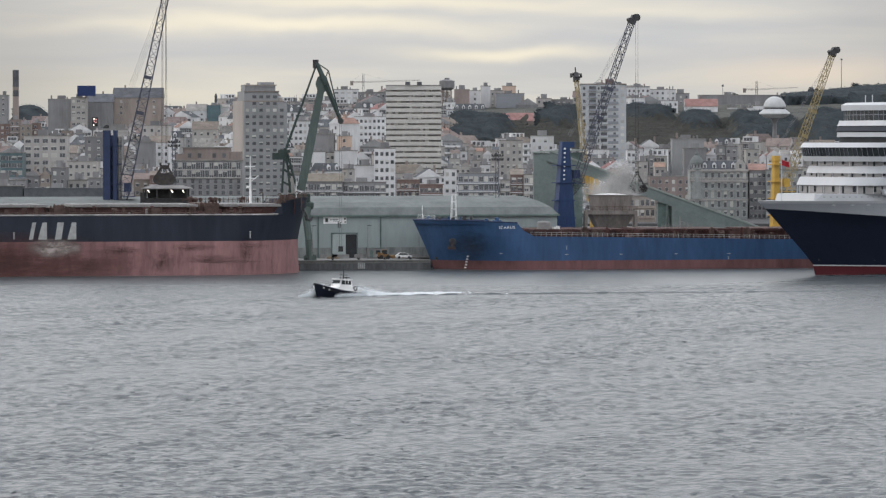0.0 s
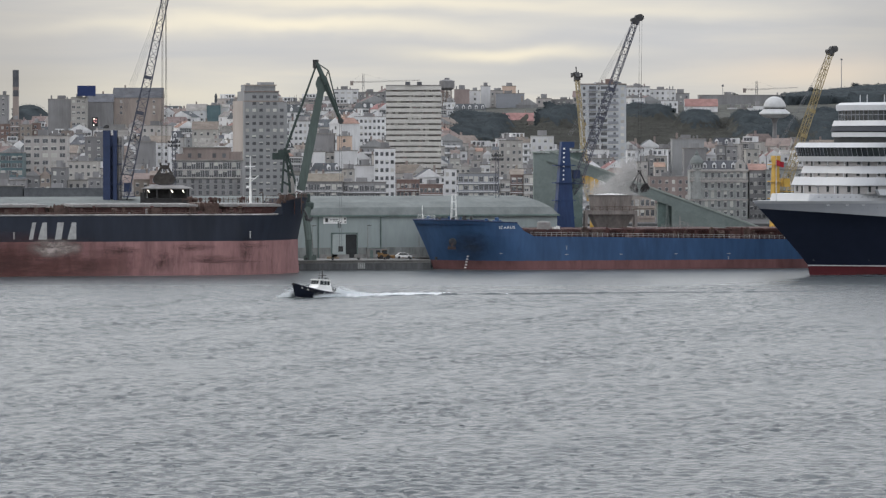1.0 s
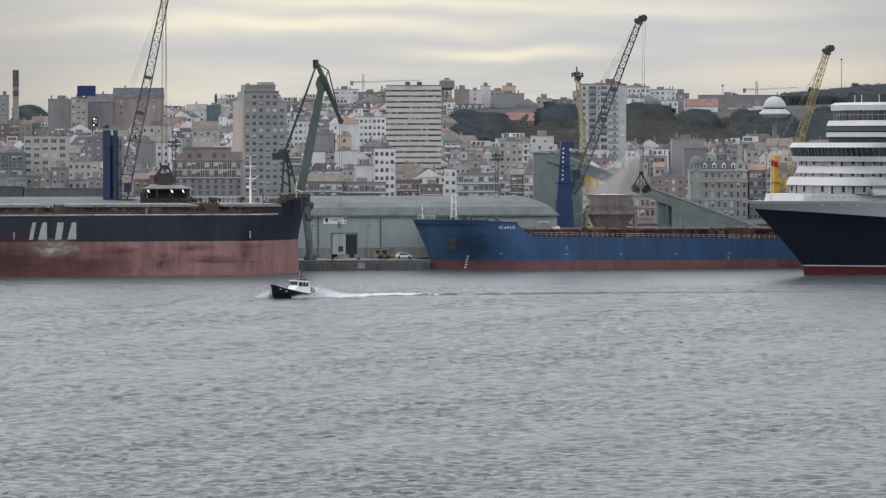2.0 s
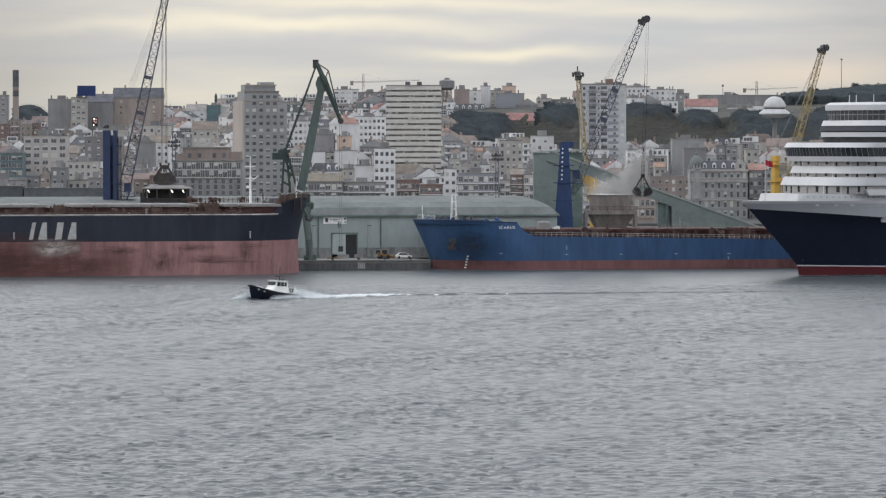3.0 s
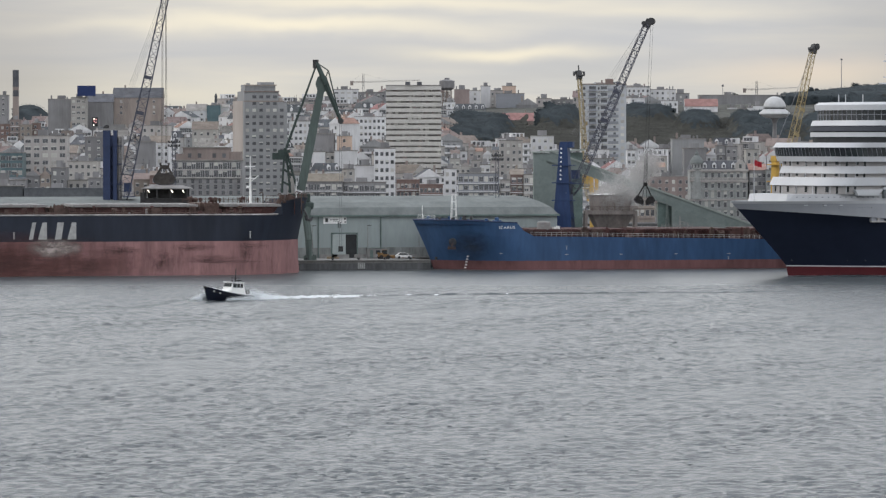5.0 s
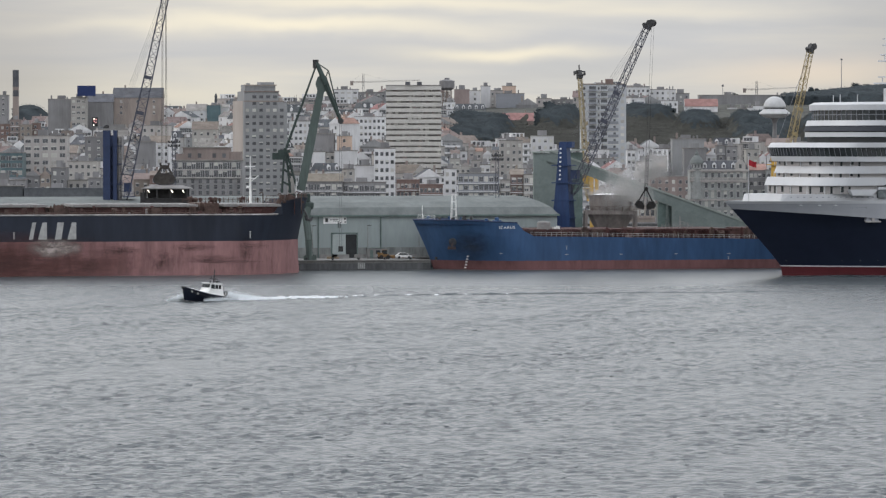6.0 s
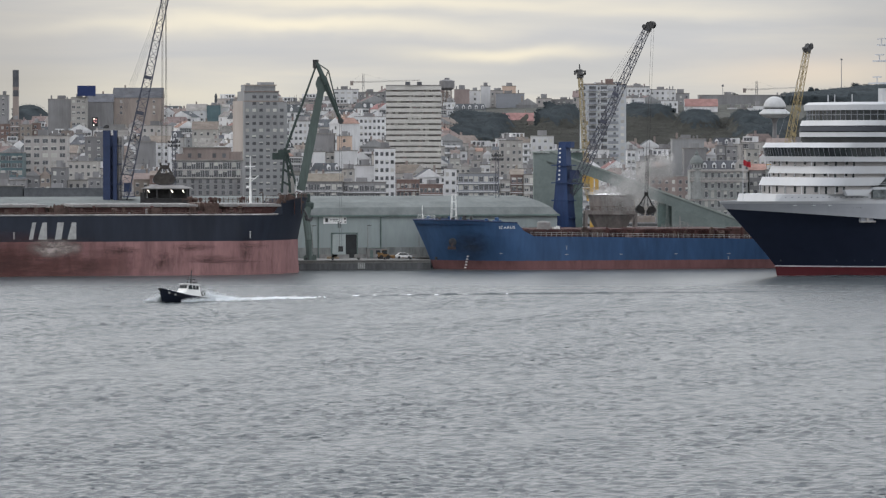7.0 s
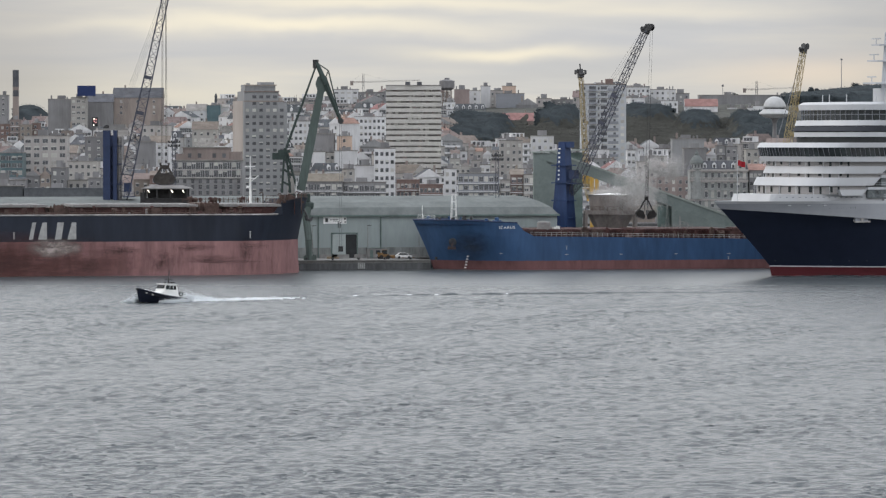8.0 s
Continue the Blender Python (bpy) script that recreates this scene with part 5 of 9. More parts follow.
def grab_bucket(name, label, rope_up, shut=False):
    """A clamshell grab on its ropes, open or shut; the origin is where the ropes meet it."""
    g = thing(name, label, "grab bucket")
    steel = GRAB_RUST if shut else GRAB_STEEL
    bm = B()
    if shut:
        box(bm, -1.15, 1.15, -0.7, 0.7, -0.9, 0.1), box(bm, -1.25, -0.85, -0.5, 0.5, 0.1, 0.7), box(bm, 0.85, 1.25, -0.5, 0.5, 0.1, 0.7)
    else:
        box(bm, -0.5, 0.5, -0.5, 0.5, -0.7, 0.25), bar(bm, (0, -0.7, -0.3), (0, 0.7, -0.3), 0.42, 10)
    part("head_block", bm, steel, g)
    wide, low = (2.1, -2.5) if shut else (1.75, -3.3)
    for s in (-1, 1):
        for y in (-0.75, 0.75):
            bm = B()
            bar(bm, ((0.8 if shut else 0.3) * s, y, -0.5), (wide * s, y, low), 0.26 if shut else 0.16, 6)
            part("arm", bm, steel, g)
        bm = B()
        if shut:
            out = [(0.0, -2.0), (1.0, -1.8), (2.2, -2.4), (2.75, -3.4), (2.3, -4.3), (1.2, -4.75), (0.0, -4.85)]
        else:
            out = [(0.2, -4.5), (0.75, -3.5), (1.9, -3.1), (2.65, -4.2), (2.2, -4.95), (1.2, -5.25), (0.4, -5.4)]
        plate(bm, [(s * x, -1.3, z) for x, z in out], (0, 2.6, 0))
        shell = part("shell", bm, steel, g, "dark steel clamshell")
        # stiffening ribs round the shell
        for y in (-1.36, 1.3):
            bm = B()
            for (xa, za), (xb, zb) in zip(out[1:], out[2:]):
                bar(bm, (s * xa, y + 0.03, za), (s * xb, y + 0.03, zb), 0.12, 5)
            part("shell_rib", bm, STEEL, shell)
    for s in (-1, 1):
        bm = B()
        bar(bm, (0.22 * s, 0, -0.6), (0.55 * s, 0, low - 0.4), 0.09, 5)
        part("closing_rope", bm, STEEL, g)
    for x in ((-0.75, -0.45, 0.35, 0.65) if shut else (-0.4, -0.15, 0.15, 0.4)):
        bm = B()
        bar(bm, (x, 0, 0.2), (x * 0.7, 0, rope_up if abs(x) > 0.3 else 9.0), 0.05, 5)
        part("hoist_rope", bm, steel, g)
    return g


def green_crane():
    """Level-luffing portal crane: portal legs, lattice tower, boom, fly jib, back link."""
    c = thing("portal_crane", "dark green level-luffing portal quay crane with folded jib", "crane", dock(-34.55, 6, 2.3, -13))
    P = lambda x, z: Vector((x, 0, z))
    for sx, sy in ((-1, -1), (1, -1), (-1, 1), (1, 1)):
        bm = B()
        pts = [Vector((sx * 4.4 - 2.0, sy * 4.5, 0)), Vector((sx * 4.0 - 1.9, sy * 4.2, 5)), Vector((sx * 2.6 - 1.2, sy * 2.6, 10.5)), Vector((sx * 1.8, sy * 2.2, 13.2))]
        for a, b, ra, rb in zip(pts, pts[1:], (0.75, 0.8, 0.85), (0.8, 0.85, 0.9)):
            bar(bm, a, b, ra, 8, rb)
        box(bm, sx * 4.4 - 3.4, sx * 4.4 - 0.6, sy * 4.5 - 0.5, sy * 4.5 + 0.5, 0, 1.3)
        part("portal_leg", bm, CRANE_GREEN, c)
    bm = B()
    lathe(bm, [(3.0, 12.6), (3.3, 13.2), (3.3, 14.2), (2.4, 14.6)], 16)
    box(bm, -2.8, 2.4, -2.0, 2.0, 14.6, 16.4)
    part("turntable", bm, CRANE_DARK, c)
    # boom: tapered box girder
    a, k = P(0.14, 17.22), P(5.36, 43.34)
    bm = B()
    d = (k - a).normalized()
    n = Vector((d.z, 0, -d.x))
    sec = lambda p, w, t: [p + n * w + Vector((0, t, 0)), p + n * w - Vector((0, t, 0)), p - n * w - Vector((0, t, 0)), p - n * w + Vector((0, t, 0))]
    solid(bm, sec(a, 0.95, 1.1), sec(a.lerp(k, 0.45), 1.1, 0.9))
    solid(bm, sec(a.lerp(k, 0.45), 1.1, 0.9), sec(k, 0.8, 0.6))
    part("boom", bm, CRANE_GREEN, c, "green box-girder boom")
    bm = B()
    lathe(bm, [(1.7, -0.8), (1.7, 0.8)], 8)
    for v in bm.verts:
        v.co = Vector((k.x + v.co.x * 0.95, v.co.z, k.z + v.co.y * 1.35))
    part("boom_head", bm, CRANE_GREEN, c)
    # fly jib
    e, top, bow_ = P(9.90, 34.27), P(3.99, 48.57), P(6.88, 46.64)
    bm = B()
    for y in (-0.9, 0.9):
        bar(bm, (top.x, y * 0.4, top.z), (k.x + 0.9, y, k.z), 0.5, 6, 0.75)
        bar(bm, (k.x + 0.9, y, k.z), (e.x, y * 0.3, e.z), 0.8, 6, 0.42)
    part("fly_jib", bm, CRANE_DARK, c, "dark fly jib")
    bm = B()
    bar(bm, top, bow_, 0.16, 6), bar(bm, bow_, e, 0.18, 6), bar(bm, bow_, k + Vector((0.6, 0, 1)), 0.14, 6)
    part("tie_rod", bm, CRANE_DARK, c)
    bm = B()
    lathe(bm, [(0.75, -0.6), (0.75, 0.6)], 12)
    for v in bm.verts:
        v.co = Vector((e.x + v.co.x, v.co.z, e.z + v.co.y))
    part("sheave", bm, STEEL, c)
    bm = B()
    box(bm, top.x - 0.9, top.x + 0.5, -0.7, 0.7, top.z - 1.4, top.z + 0.7)
    part("jib_cap", bm, STEEL, c)
    # back link and machinery tower
    bm = B()
    for y in (-0.5, 0.5):
        bar(bm, (P(3.85, 47.74).x, y, P(3.85, 47.74).z), (P(-3.44, 27.67).x, y, P(-3.44, 27.67).z), 0.22, 6, 0.36)
    part("back_link", bm, CRANE_DARK, c)
    bm = B()
    for y in (-1.6, 1.6):
        for p0, p1 in (((-4.54, 16.67), (-3.85, 27.67)), ((-2.48, 16.67), (-3.58, 27.67)), ((-0.83, 17.63), (-3.30, 26.84)), ((-4.12, 22.44), (-1.79, 20.79)), ((-3.85, 25.19), (-2.75, 22.44)), ((-4.40, 19.42), (-2.48, 18.32))):
            q0, q1 = P(*p0), P(*p1)
            bar(bm, (q0.x, y, q0.z), (q1.x, y * 0.7, q1.z), 0.22, 5)
    part("machinery_tower", bm, CRANE_DARK, c)
    bm = B()
    q = P(-4.95, 25.47)
    box(bm, q.x - 1.9, q.x + 1.4, -1.6, 1.6, q.z - 0.7, q.z + 1.0), box(bm, q.x - 0.5, q.x + 2.5, -1.2, 1.2, q.z + 1.0, q.z + 1.7)
    part("counterweight", bm, CRANE_DARK, c)
    bm = B()
    for x in (-0.25, 0.25):
        bar(bm, (e.x + x, 0, e.z), (e.x + x, 0, 3.5), 0.045, 4)
    part("hoist_rope", bm, ROPE, c)
    bm = B()
    box(bm, e.x - 0.6, e.x + 0.6, -0.4, 0.4, 2.2, 3.5)
    part("hook_block", bm, STEEL, c)
    return c


def loading_hopper():
    h = thing("loading_hopper", "dust-grey quay hopper with steep funnel and frame", "hopper", pose(43.1, 1092, 2.3) @ Matrix.Diagonal((1.14, 1.14, 1.0, 1.0)))
    zt, zm, zb, w1, w2 = 15.4, 11.4, 5.2, 4.8, 4.45
    bm = B()
    sq = lambda r, z: [Vector((x * r, y * r, z)) for x, y in ((-1, -0.8), (-0.8, -1), (0.8, -1), (1, -0.8), (1, 0.8), (0.8, 1), (-0.8, 1), (-1, 0.8))]
    solid(bm, sq(w2, zm), sq(w1, zt))
    part("bin", bm, HOPPER, h, "dusty upper bin")
    bm = B()
    solid(bm, sq(2.7, zb), sq(5.15, zm - 0.85))
    part("funnel", bm, HOPPER, h)
    bm = B()
    box(bm, -5.9, 5.9, -5.9, -5.5, zm - 0.8, zm + 0.1), box(bm, -5.9, 5.9, 5.5, 5.9, zm - 0.8, zm + 0.1)
    box(bm, -5.9, -5.5, -5.5, 5.5, zm - 0.8, zm + 0.1), box(bm, 5.5, 5.9, -5.5, 5.5, zm - 0.8, zm + 0.1)
    part("ring_beam", bm, HOPPER, h)
    bm = B()
    for a, b in zip(sq(w1 + 0.06, zt + 0.08), sq(w1 + 0.06, zt + 0.08)[1:] + sq(w1 + 0.06, zt + 0.08)[:1]):
        bar(bm, a, b, 0.14, 6)
    part("rim", bm, HATCH, h, "pale dusted rim")
    bm = B()
    lathe(bm, [(4.4, zt - 0.4), (4.5, zt + 0.03), (2.2, zt + 0.45), (0.2, zt + 0.6)], 14)
    part("grain_heap", bm, WHITE, h, "pale dusty grain in the bin", kind="stuff")
    for x in (-5.6, 5.6):
        for y in (-5.6, 5.6):
            bm = B()
            box(bm, x - 0.3, x + 0.3, y - 0.3, y + 0.3, 0, zm - 0.8)
            part("leg", bm, HOPPER, h)
    for x in (-3.6, -1.2, 1.2, 3.6):
        bm = B()
        bar(bm, (x * 0.8, -4.45, zm), (x * 0.86, -4.8, zt), 0.12, 4)
        part("stiffener", bm, HOPPER, h)
    bm = B()
    rail(bm, [(-5.8, -5.9, zm + 0.1), (5.8, -5.9, zm + 0.1)], r=0.05)
    part("railing", bm, RUST, h)
    return h


def lamp_hopper():
    """The roofed hopper at the west berth with its working lamps lit, a grab above it."""
    h = thing("roofed_hopper", "dark roofed quay hopper with lit working lamps", "hopper", pose(-69.0, 1050, 2.3))
    bm = B()
    solid(bm, [Vector((x, y, 13.0)) for x, y in ((-4.6, -3), (4.6, -3), (4.6, 3), (-4.6, 3))], [Vector((x, y, 15.2)) for x, y in ((-5.6, -3.6), (6.6, -3.6), (6.6, 3.6), (-5.6, 3.6))])
    part("bin", bm, STEEL, h)
    bm = B()
    box(bm, -4.4, 6.0, 2.4, 3.2, 15.2, 17.5)
    part("back_screen", bm, STEEL, h)
    bm = B()
    box(bm, -5.6, 6.8, -4, 4, 17.5, 17.75), solid(bm, [Vector((x, y, 17.75)) for x, y in ((-5.2, -3.6), (6.6, -3.6), (6.6, 3.6), (-5.2, 3.6))], [Vector((x, y, 18.4)) for x, y in ((-3.4, -2), (4.4, -2), (4.4, 2), (-3.4, 2))])
    part("canopy", bm, HATCH, h, "pale canopy roof")
    for x in (-5, -1.7, 1.7, 5.8):
        for y in (-3.2, 3.2):
            bm = B()
            bar(bm, (x, y, 0), (x, y, 17.5), 0.2, 6)
            part("post", bm, STEEL, h)
    bm = B()
    box(bm, -5.9, -4.6, -2, 2, 13.4, 16.6)
    part("control_house", bm, STEEL, h)
    for x in (-3.7, 2.1, 4.9):
        bm = B()
        bar(bm, (x - 0.25, -4.1, 17.3), (x + 0.2, -4.1, 16.6), 0.1, 6)
        part("work_lamp", bm, LAMP, h, "lit working lamp")
    g = grab_bucket("grab_bucket", "dark rusty shut grab hanging over a roofed hopper", 46, True)
    g.matrix_basis = pose(-69.0, 1050, 25.6)
    return h


def conveyor():
    """Transfer tower and the long inclined gallery."""
    t = thing("transfer_tower", "tall green sheet-clad conveyor transfer tower", "tower", pose(27.0, 1120, 2.3))
    bm = B()
    box(bm, -3.1, 3.5, -3.5, 6, 0, 26.2)
    part("wall", bm, GALLERY, t)
    bm = B()
    plate(bm, [(-3.5, -3.9, 26.2), (10.5, -3.9, 26.9), (10.5, 6.4, 26.9), (-3.5, 6.4, 26.2)], (0, 0, 0.4))
    part("roof", bm, GALLERY_ROOF, t)
    bm = B()
    box(bm, 3.5, 9.8, -2.6, 6, 0, 26.4)
    part("annex", bm, SHED_TRIM, t, "darker green annex wall")
    bm = B()
    for z in (8.6, 17.4):
        box(bm, -3.12, 3.52, -3.54, -3.5, z, z + 0.12)
    part("sheet_lap", bm, GALLERY, t)
    g = thing("conveyor_gallery", "long inclined green conveyor gallery with pale roof", "conveyor")
    a, b = Vector((28.40, 1116, 29.19)), Vector((86.01, 1116, 8.16))
    d = (b - a).normalized()
    up = Vector((-d.z, 0, d.x))
    if up.z < 0:
        up = -up
    L = (b - a).length
    bm = B()
    plate(bm, [a - up * 2.9, b - up * 2.9, b - up * 0.3, a - up * 0.3], (0, 3.4, 0))
    part("casing", bm, GALLERY, g)
    bm = B()
    plate(bm, [a - up * 0.3 - Vector((0, 0.25, 0)), b - up * 0.3 - Vector((0, 0.25, 0)), b + up * 0.15 - Vector((0, 0.25, 0)), a + up * 0.15 - Vector((0, 0.25, 0))], (0, 3.9, 0))
    part("roof", bm, GALLERY_ROOF, g, "pale ridge roof")
    for i in range(1, 20):
        p = a + d * (L * i / 20)
        bm = B()
        plate(bm, [p - up * 2.8 + Vector((-0.08, -0.06, 0)), p - up * 2.8 + Vector((0.08, -0.06, 0)), p - up * 0.35 + Vector((0.08, -0.06, 0)), p - up * 0.35 + Vector((-0.08, -0.06, 0))], (0, 0.06, 0))
        part("panel_joint", bm, GALLERY, g)
    for i in (7, 11):
        p = a + d * (L * i / 20) - up * 2.9
        bm = B()
        for y in (0.4, 3.0):
            bar(bm, (p.x - 0.8, p.y + y, 2.3), (p.x, p.y + y, p.z), 0.25, 6), bar(bm, (p.x + 0.8, p.y + y, 2.3), (p.x, p.y + y, p.z), 0.25, 6)
        part("trestle", bm, GALLERY, g)
    # clad house under the low end
    h = thing("drive_house", "green sheet-clad house under the conveyor gallery", "building", pose(0, 0, 0))
    bm = B()
    lo = lambda t: a + (b - a) * t - up * 2.92
    p0, p1 = lo(0.569), lo(0.957)
    plate(bm, [Vector((p0.x, 1114.5, 2.3)), Vector((p1.x, 1114.5, 2.3)), Vector((p1.x, 1114.5, p1.z)), Vector((p0.x, 1114.5, p0.z))], (0, 6, 0))
    part("wall", bm, GALLERY, h)
    bm = B()
    r0, r1 = lo(0.509), lo(0.566)
    plate(bm, [Vector((r0.x, 1117, 2.3)), Vector((r1.x, 1117, 2.3)), Vector((r1.x, 1117, r1.z)), Vector((r0.x, 1117, r0.z))], (0, 4, 0))
    part("side_bay", bm, SHED_TRIM, h, "darker recessed bay")


def light_mast(x, y, top, label="tall lattice floodlight mast", lean=0):
    m = thing("floodlight_mast", label, "light mast", pose(x, y, 2.3), group="quay light masts")
    bm = B()
    lattice(bm, (0, 0, 0), (0, 0, top - 2.3), 1.1, 0.7, 16, 0.06)
    part("mast", bm, JIB_GREY, m)
    bm = B()
    for z in (top - 3.6, top - 4.6):
        box(bm, -1.5, 1.5, -0.3, 0.3, z - 2.3 + 2.3, z + 0.25)
        for i in range(5):
            box(bm, -1.5 + i * 0.68, -1.1 + i * 0.68, -0.5, -0.3, z + 0.1, z + 0.6)
    part("lamp_head", bm, STEEL, m)


def loader(x, y):
    v = thing("wheel_loader", "small orange wheel loader parked on the quay", "vehicle", pose(x, y, 2.3, 0, 0, 20) @ Matrix.Scale(0.72, 4))
    bm = B()
    box(bm, -2.2, 1.2, -0.9, 0.9, 0.7, 1.7), box(bm, -2.4, -0.9, -0.85, 0.85, 1.7, 2.2)
    part("body", bm, LOADER_PAINT, v)
    bm = B()
    box(bm, -0.8, 0.6, -0.75, 0.75, 1.7, 3.1)
    part("cab", bm, LINER_GLASS, v)
    bm = B()
    box(bm, -0.9, 0.7, -0.8, 0.8, 3.1, 3.25)
    part("cab_roof", bm, LOADER_PAINT, v)
    bm = B()
    plate(bm, [(2.2, -1.2, 0.3), (3.4, -1.2, 0.2), (3.3, -1.2, 1.3), (2.3, -1.2, 1.2)], (0, 2.4, 0))
    bar(bm, (0.8, 0, 1.4), (2.4, 0, 0.8), 0.2, 6)
    part("bucket", bm, LOADER_PAINT, v)
    for wx in (-1.6, 0.9):
        for wy in (-0.95, 0.95):
            bm = B()
            bar(bm, (wx, wy - 0.25, 0.7), (wx, wy + 0.25, 0.7), 0.7, 12)
            part("wheel", bm, FENDER, v)


def parked_car(x, y, paint, turn):
    v = thing("parked_car", "small car parked by the shed wall", "car", pose(x, y, 2.3, 0, 0, turn), group="cars on the quay")
    bm = B()
    out = [(-2.0, 0.3), (2.0, 0.3), (2.05, 0.75), (1.2, 0.9), (0.6, 1.42), (-1.1, 1.45), (-1.8, 0.95), (-2.05, 0.8)]
    plate(bm, [(a, -0.82, z) for a, z in out], (0, 1.64, 0))
    part("body", bm, paint, v)
    bm = B()
    plate(bm, [(1.0, -0.84, 0.95), (0.55, -0.84, 1.34), (-1.05, -0.84, 1.36), (-1.5, -0.84, 0.98)], (0, 1.68, 0))
    part("windows", bm, LINER_GLASS, v)
    for wx in (-1.25, 1.25):
        for wy in (-0.75, 0.75):
            bm = B()
            bar(bm, (wx, wy - 0.1, 0.31), (wx, wy + 0.1, 0.31), 0.31, 12)
            part("wheel", bm, FENDER, v)


def quay_clutter():
    """Bollards, barriers, pallets and a hut along the west quay."""
    bm = B()
    lathe(bm, [(0.32, 0), (0.26, 0.25), (0.26, 0.5), (0.42, 0.62), (0.38, 0.78)], 10)
    me = None
    for u in (-34, -27.5, -21, -14.5, -8, -1.5):
        b = thing("mooring_bollard", "black cast-iron mooring bollard on the quay edge", "bollard", dock(u, 1.0, 2.3), group="bollards along the quay")
        ob = part("bollard", bm if me is None else me, STEEL, b)
        me = ob.data
    rnd = random.Random(3)
    for i in range(8):
        c = thing("concrete_barrier", "low grey concrete barrier beside the shed", "barrier", dock(-33 + 4.3 * i + rnd.uniform(-0.4, 0.4), 24.4, 2.3), group="barriers along the shed")
        bm = B()
        plate(bm, [(-1.5, -0.35, 0), (-1.5, 0.35, 0), (-1.5, 0.12, 0.95), (-1.5, -0.12, 0.95)], (3.0, 0, 0))
        part("block", bm, CONCRETE, c)
    for i, (u, v, n) in enumerate(((-24.5, 20, 4), (-22.6, 20.3, 3), (-5.0, 21, 5), (-3.2, 21, 2), (-30, 19, 3))):
        p = thing("pallet_stack", "stack of weathered wooden pallets", "pallets", dock(u, v, 2.3, rnd.uniform(-12, 12)), group="pallet stacks on the quay")
        for k in range(n):
            bm = B()
            for q in (-0.5, 0, 0.5):
                box(bm, -0.6, 0.6, q - 0.06, q + 0.06, 0.15 * k, 0.15 * k + 0.1)
            box(bm, -0.6, 0.6, -0.56, 0.56, 0.15 * k + 0.1, 0.15 * k + 0.13)
            part("pallet", bm, PALLET, p)
    h = thing("site_hut", "small pale portable hut by the shed", "hut", dock(-12.5, 22.5, 2.3))
    bm = B()
    box(bm, -1.9, 1.9, -1.1, 1.1, 0.15, 2.5)
    part("wall", bm, HATCH, h)
    bm = B()
    box(bm, -2.0, 2.0, -1.2, 1.2, 2.5, 2.62)
    part("roof", bm, SHED_TRIM, h)
    bm = B()
    box(bm, -1.3, -0.5, -1.13, -1.1, 0.15, 2.1)
    part("door", bm, SHED_TRIM, h)
    bm = B()
    box(bm, 0.2, 1.3, -1.13, -1.1, 1.1, 2.0)
    part("window", bm, LINER_GLASS, h)
    for i, u in enumerate((-31, -17, -4)):
        l = thing("quay_lamp", "slim grey lamp post on the quay", "street lamp", dock(u, 9, 2.3), group="lamps on the quay")
        bm = B()
        bar(bm, (0, 0, 0), (0, 0, 8.5), 0.09, 8, 0.06)
        part("post", bm, HATCH, l)
        bm = B()
        box(bm, -0.1, 0.9, -0.12, 0.12, 8.4, 8.55)
        part("lamp_head", bm, STEEL, l)


GRAB_RUST = mat("grab_dusty_steel", (0.058, 0.052, 0.048), 0.75, 0.1, vary=0.35, size=0.9, tone=(0.09, 0.07, 0.06), grime=0.5)
GRAB_STEEL = mat("grab_black_steel", (0.026, 0.025, 0.025), 0.6, 0.2, vary=0.35, size=0.8)
PALLET = mat("pallet_wood", (0.20, 0.155, 0.11), 0.9, vary=0.3, size=0.5)
LAMP = lamp_mat("lamp_glow", (1.0, 0.9, 0.7), 2.0)
SIGNAL_RED = lamp_mat("signal_glow_red", (0.9, 0.08, 0.05), 0.8)
LOADER_PAINT = mat("loader_orange", (0.20, 0.115, 0.05), 0.6, vary=0.25, size=1.0, tone=(0.12, 0.08, 0.05))
green_crane()
loading_hopper()
lamp_hopper()
conveyor()
crane_w, tower_w, jib_w = mobile_crane("harbour_crane", "navy-blue mobile harbour crane, twin-column tower and lattice jib", pose(-82.2, 1062, 2.3), 32.0, CRANE_NAVY, JIB_GREY, 57.0, (1.3, 0, 12.5), marks=False, twin=True)
jib_w.matrix_basis = pose(1.3, 0, 12.5, 0, 12.2, 0)
crane_c, tower_c, jib_c = mobile_crane("harbour_crane", "royal-blue mobile harbour crane working a hopper", pose(31.05, 1090, 2.3), 29.1, CRANE_BLUE, JIB_GREY, 49.0, (2.35, 0, 15.55), w=(5.2, 3.0), jw=(2.2, 1.3))
crane_a, tower_a, jib_a = mobile_crane("harbour_crane", "yellow mobile harbour crane with slim lattice jib", pose(40.0, 1160, 2.3), 20.0, CRANE_YELLOW, JIB_YELLOW, 36.0, (0.6, 0, 13.5), marks=False, w=(2.2, 1.8), jw=(1.4, 0.9), offset=-4.4)
crane_b, tower_b, jib_b = mobile_crane("harbour_crane", "bright yellow mobile harbour crane slewing its lattice jib", pose(88.5, 1130, 2.3), 25.4, CRANE_YELLOW, JIB_YELLOW, 44.5, (1.5, 0, 13.0), marks=False, w=(2.3, 2.0), jw=(2.1, 1.2))
grab = grab_bucket("grab_bucket", "open dark clamshell grab hanging from a crane", 26)
hoist = thing("hoist_ropes", "steel hoist ropes below the jib head", "crane rope")
bm = B()
for x in (-0.3, 0.3):
    bar(bm, (x, 0, 0), (x, 0, -23.0), 0.03, 5)
part("rope", bm, STEEL, hoist)
light_mast(13.9, 1086, 29.0)
light_mast(-68.25, 1075, 32.5, "dark floodlight mast behind a roofed hopper")
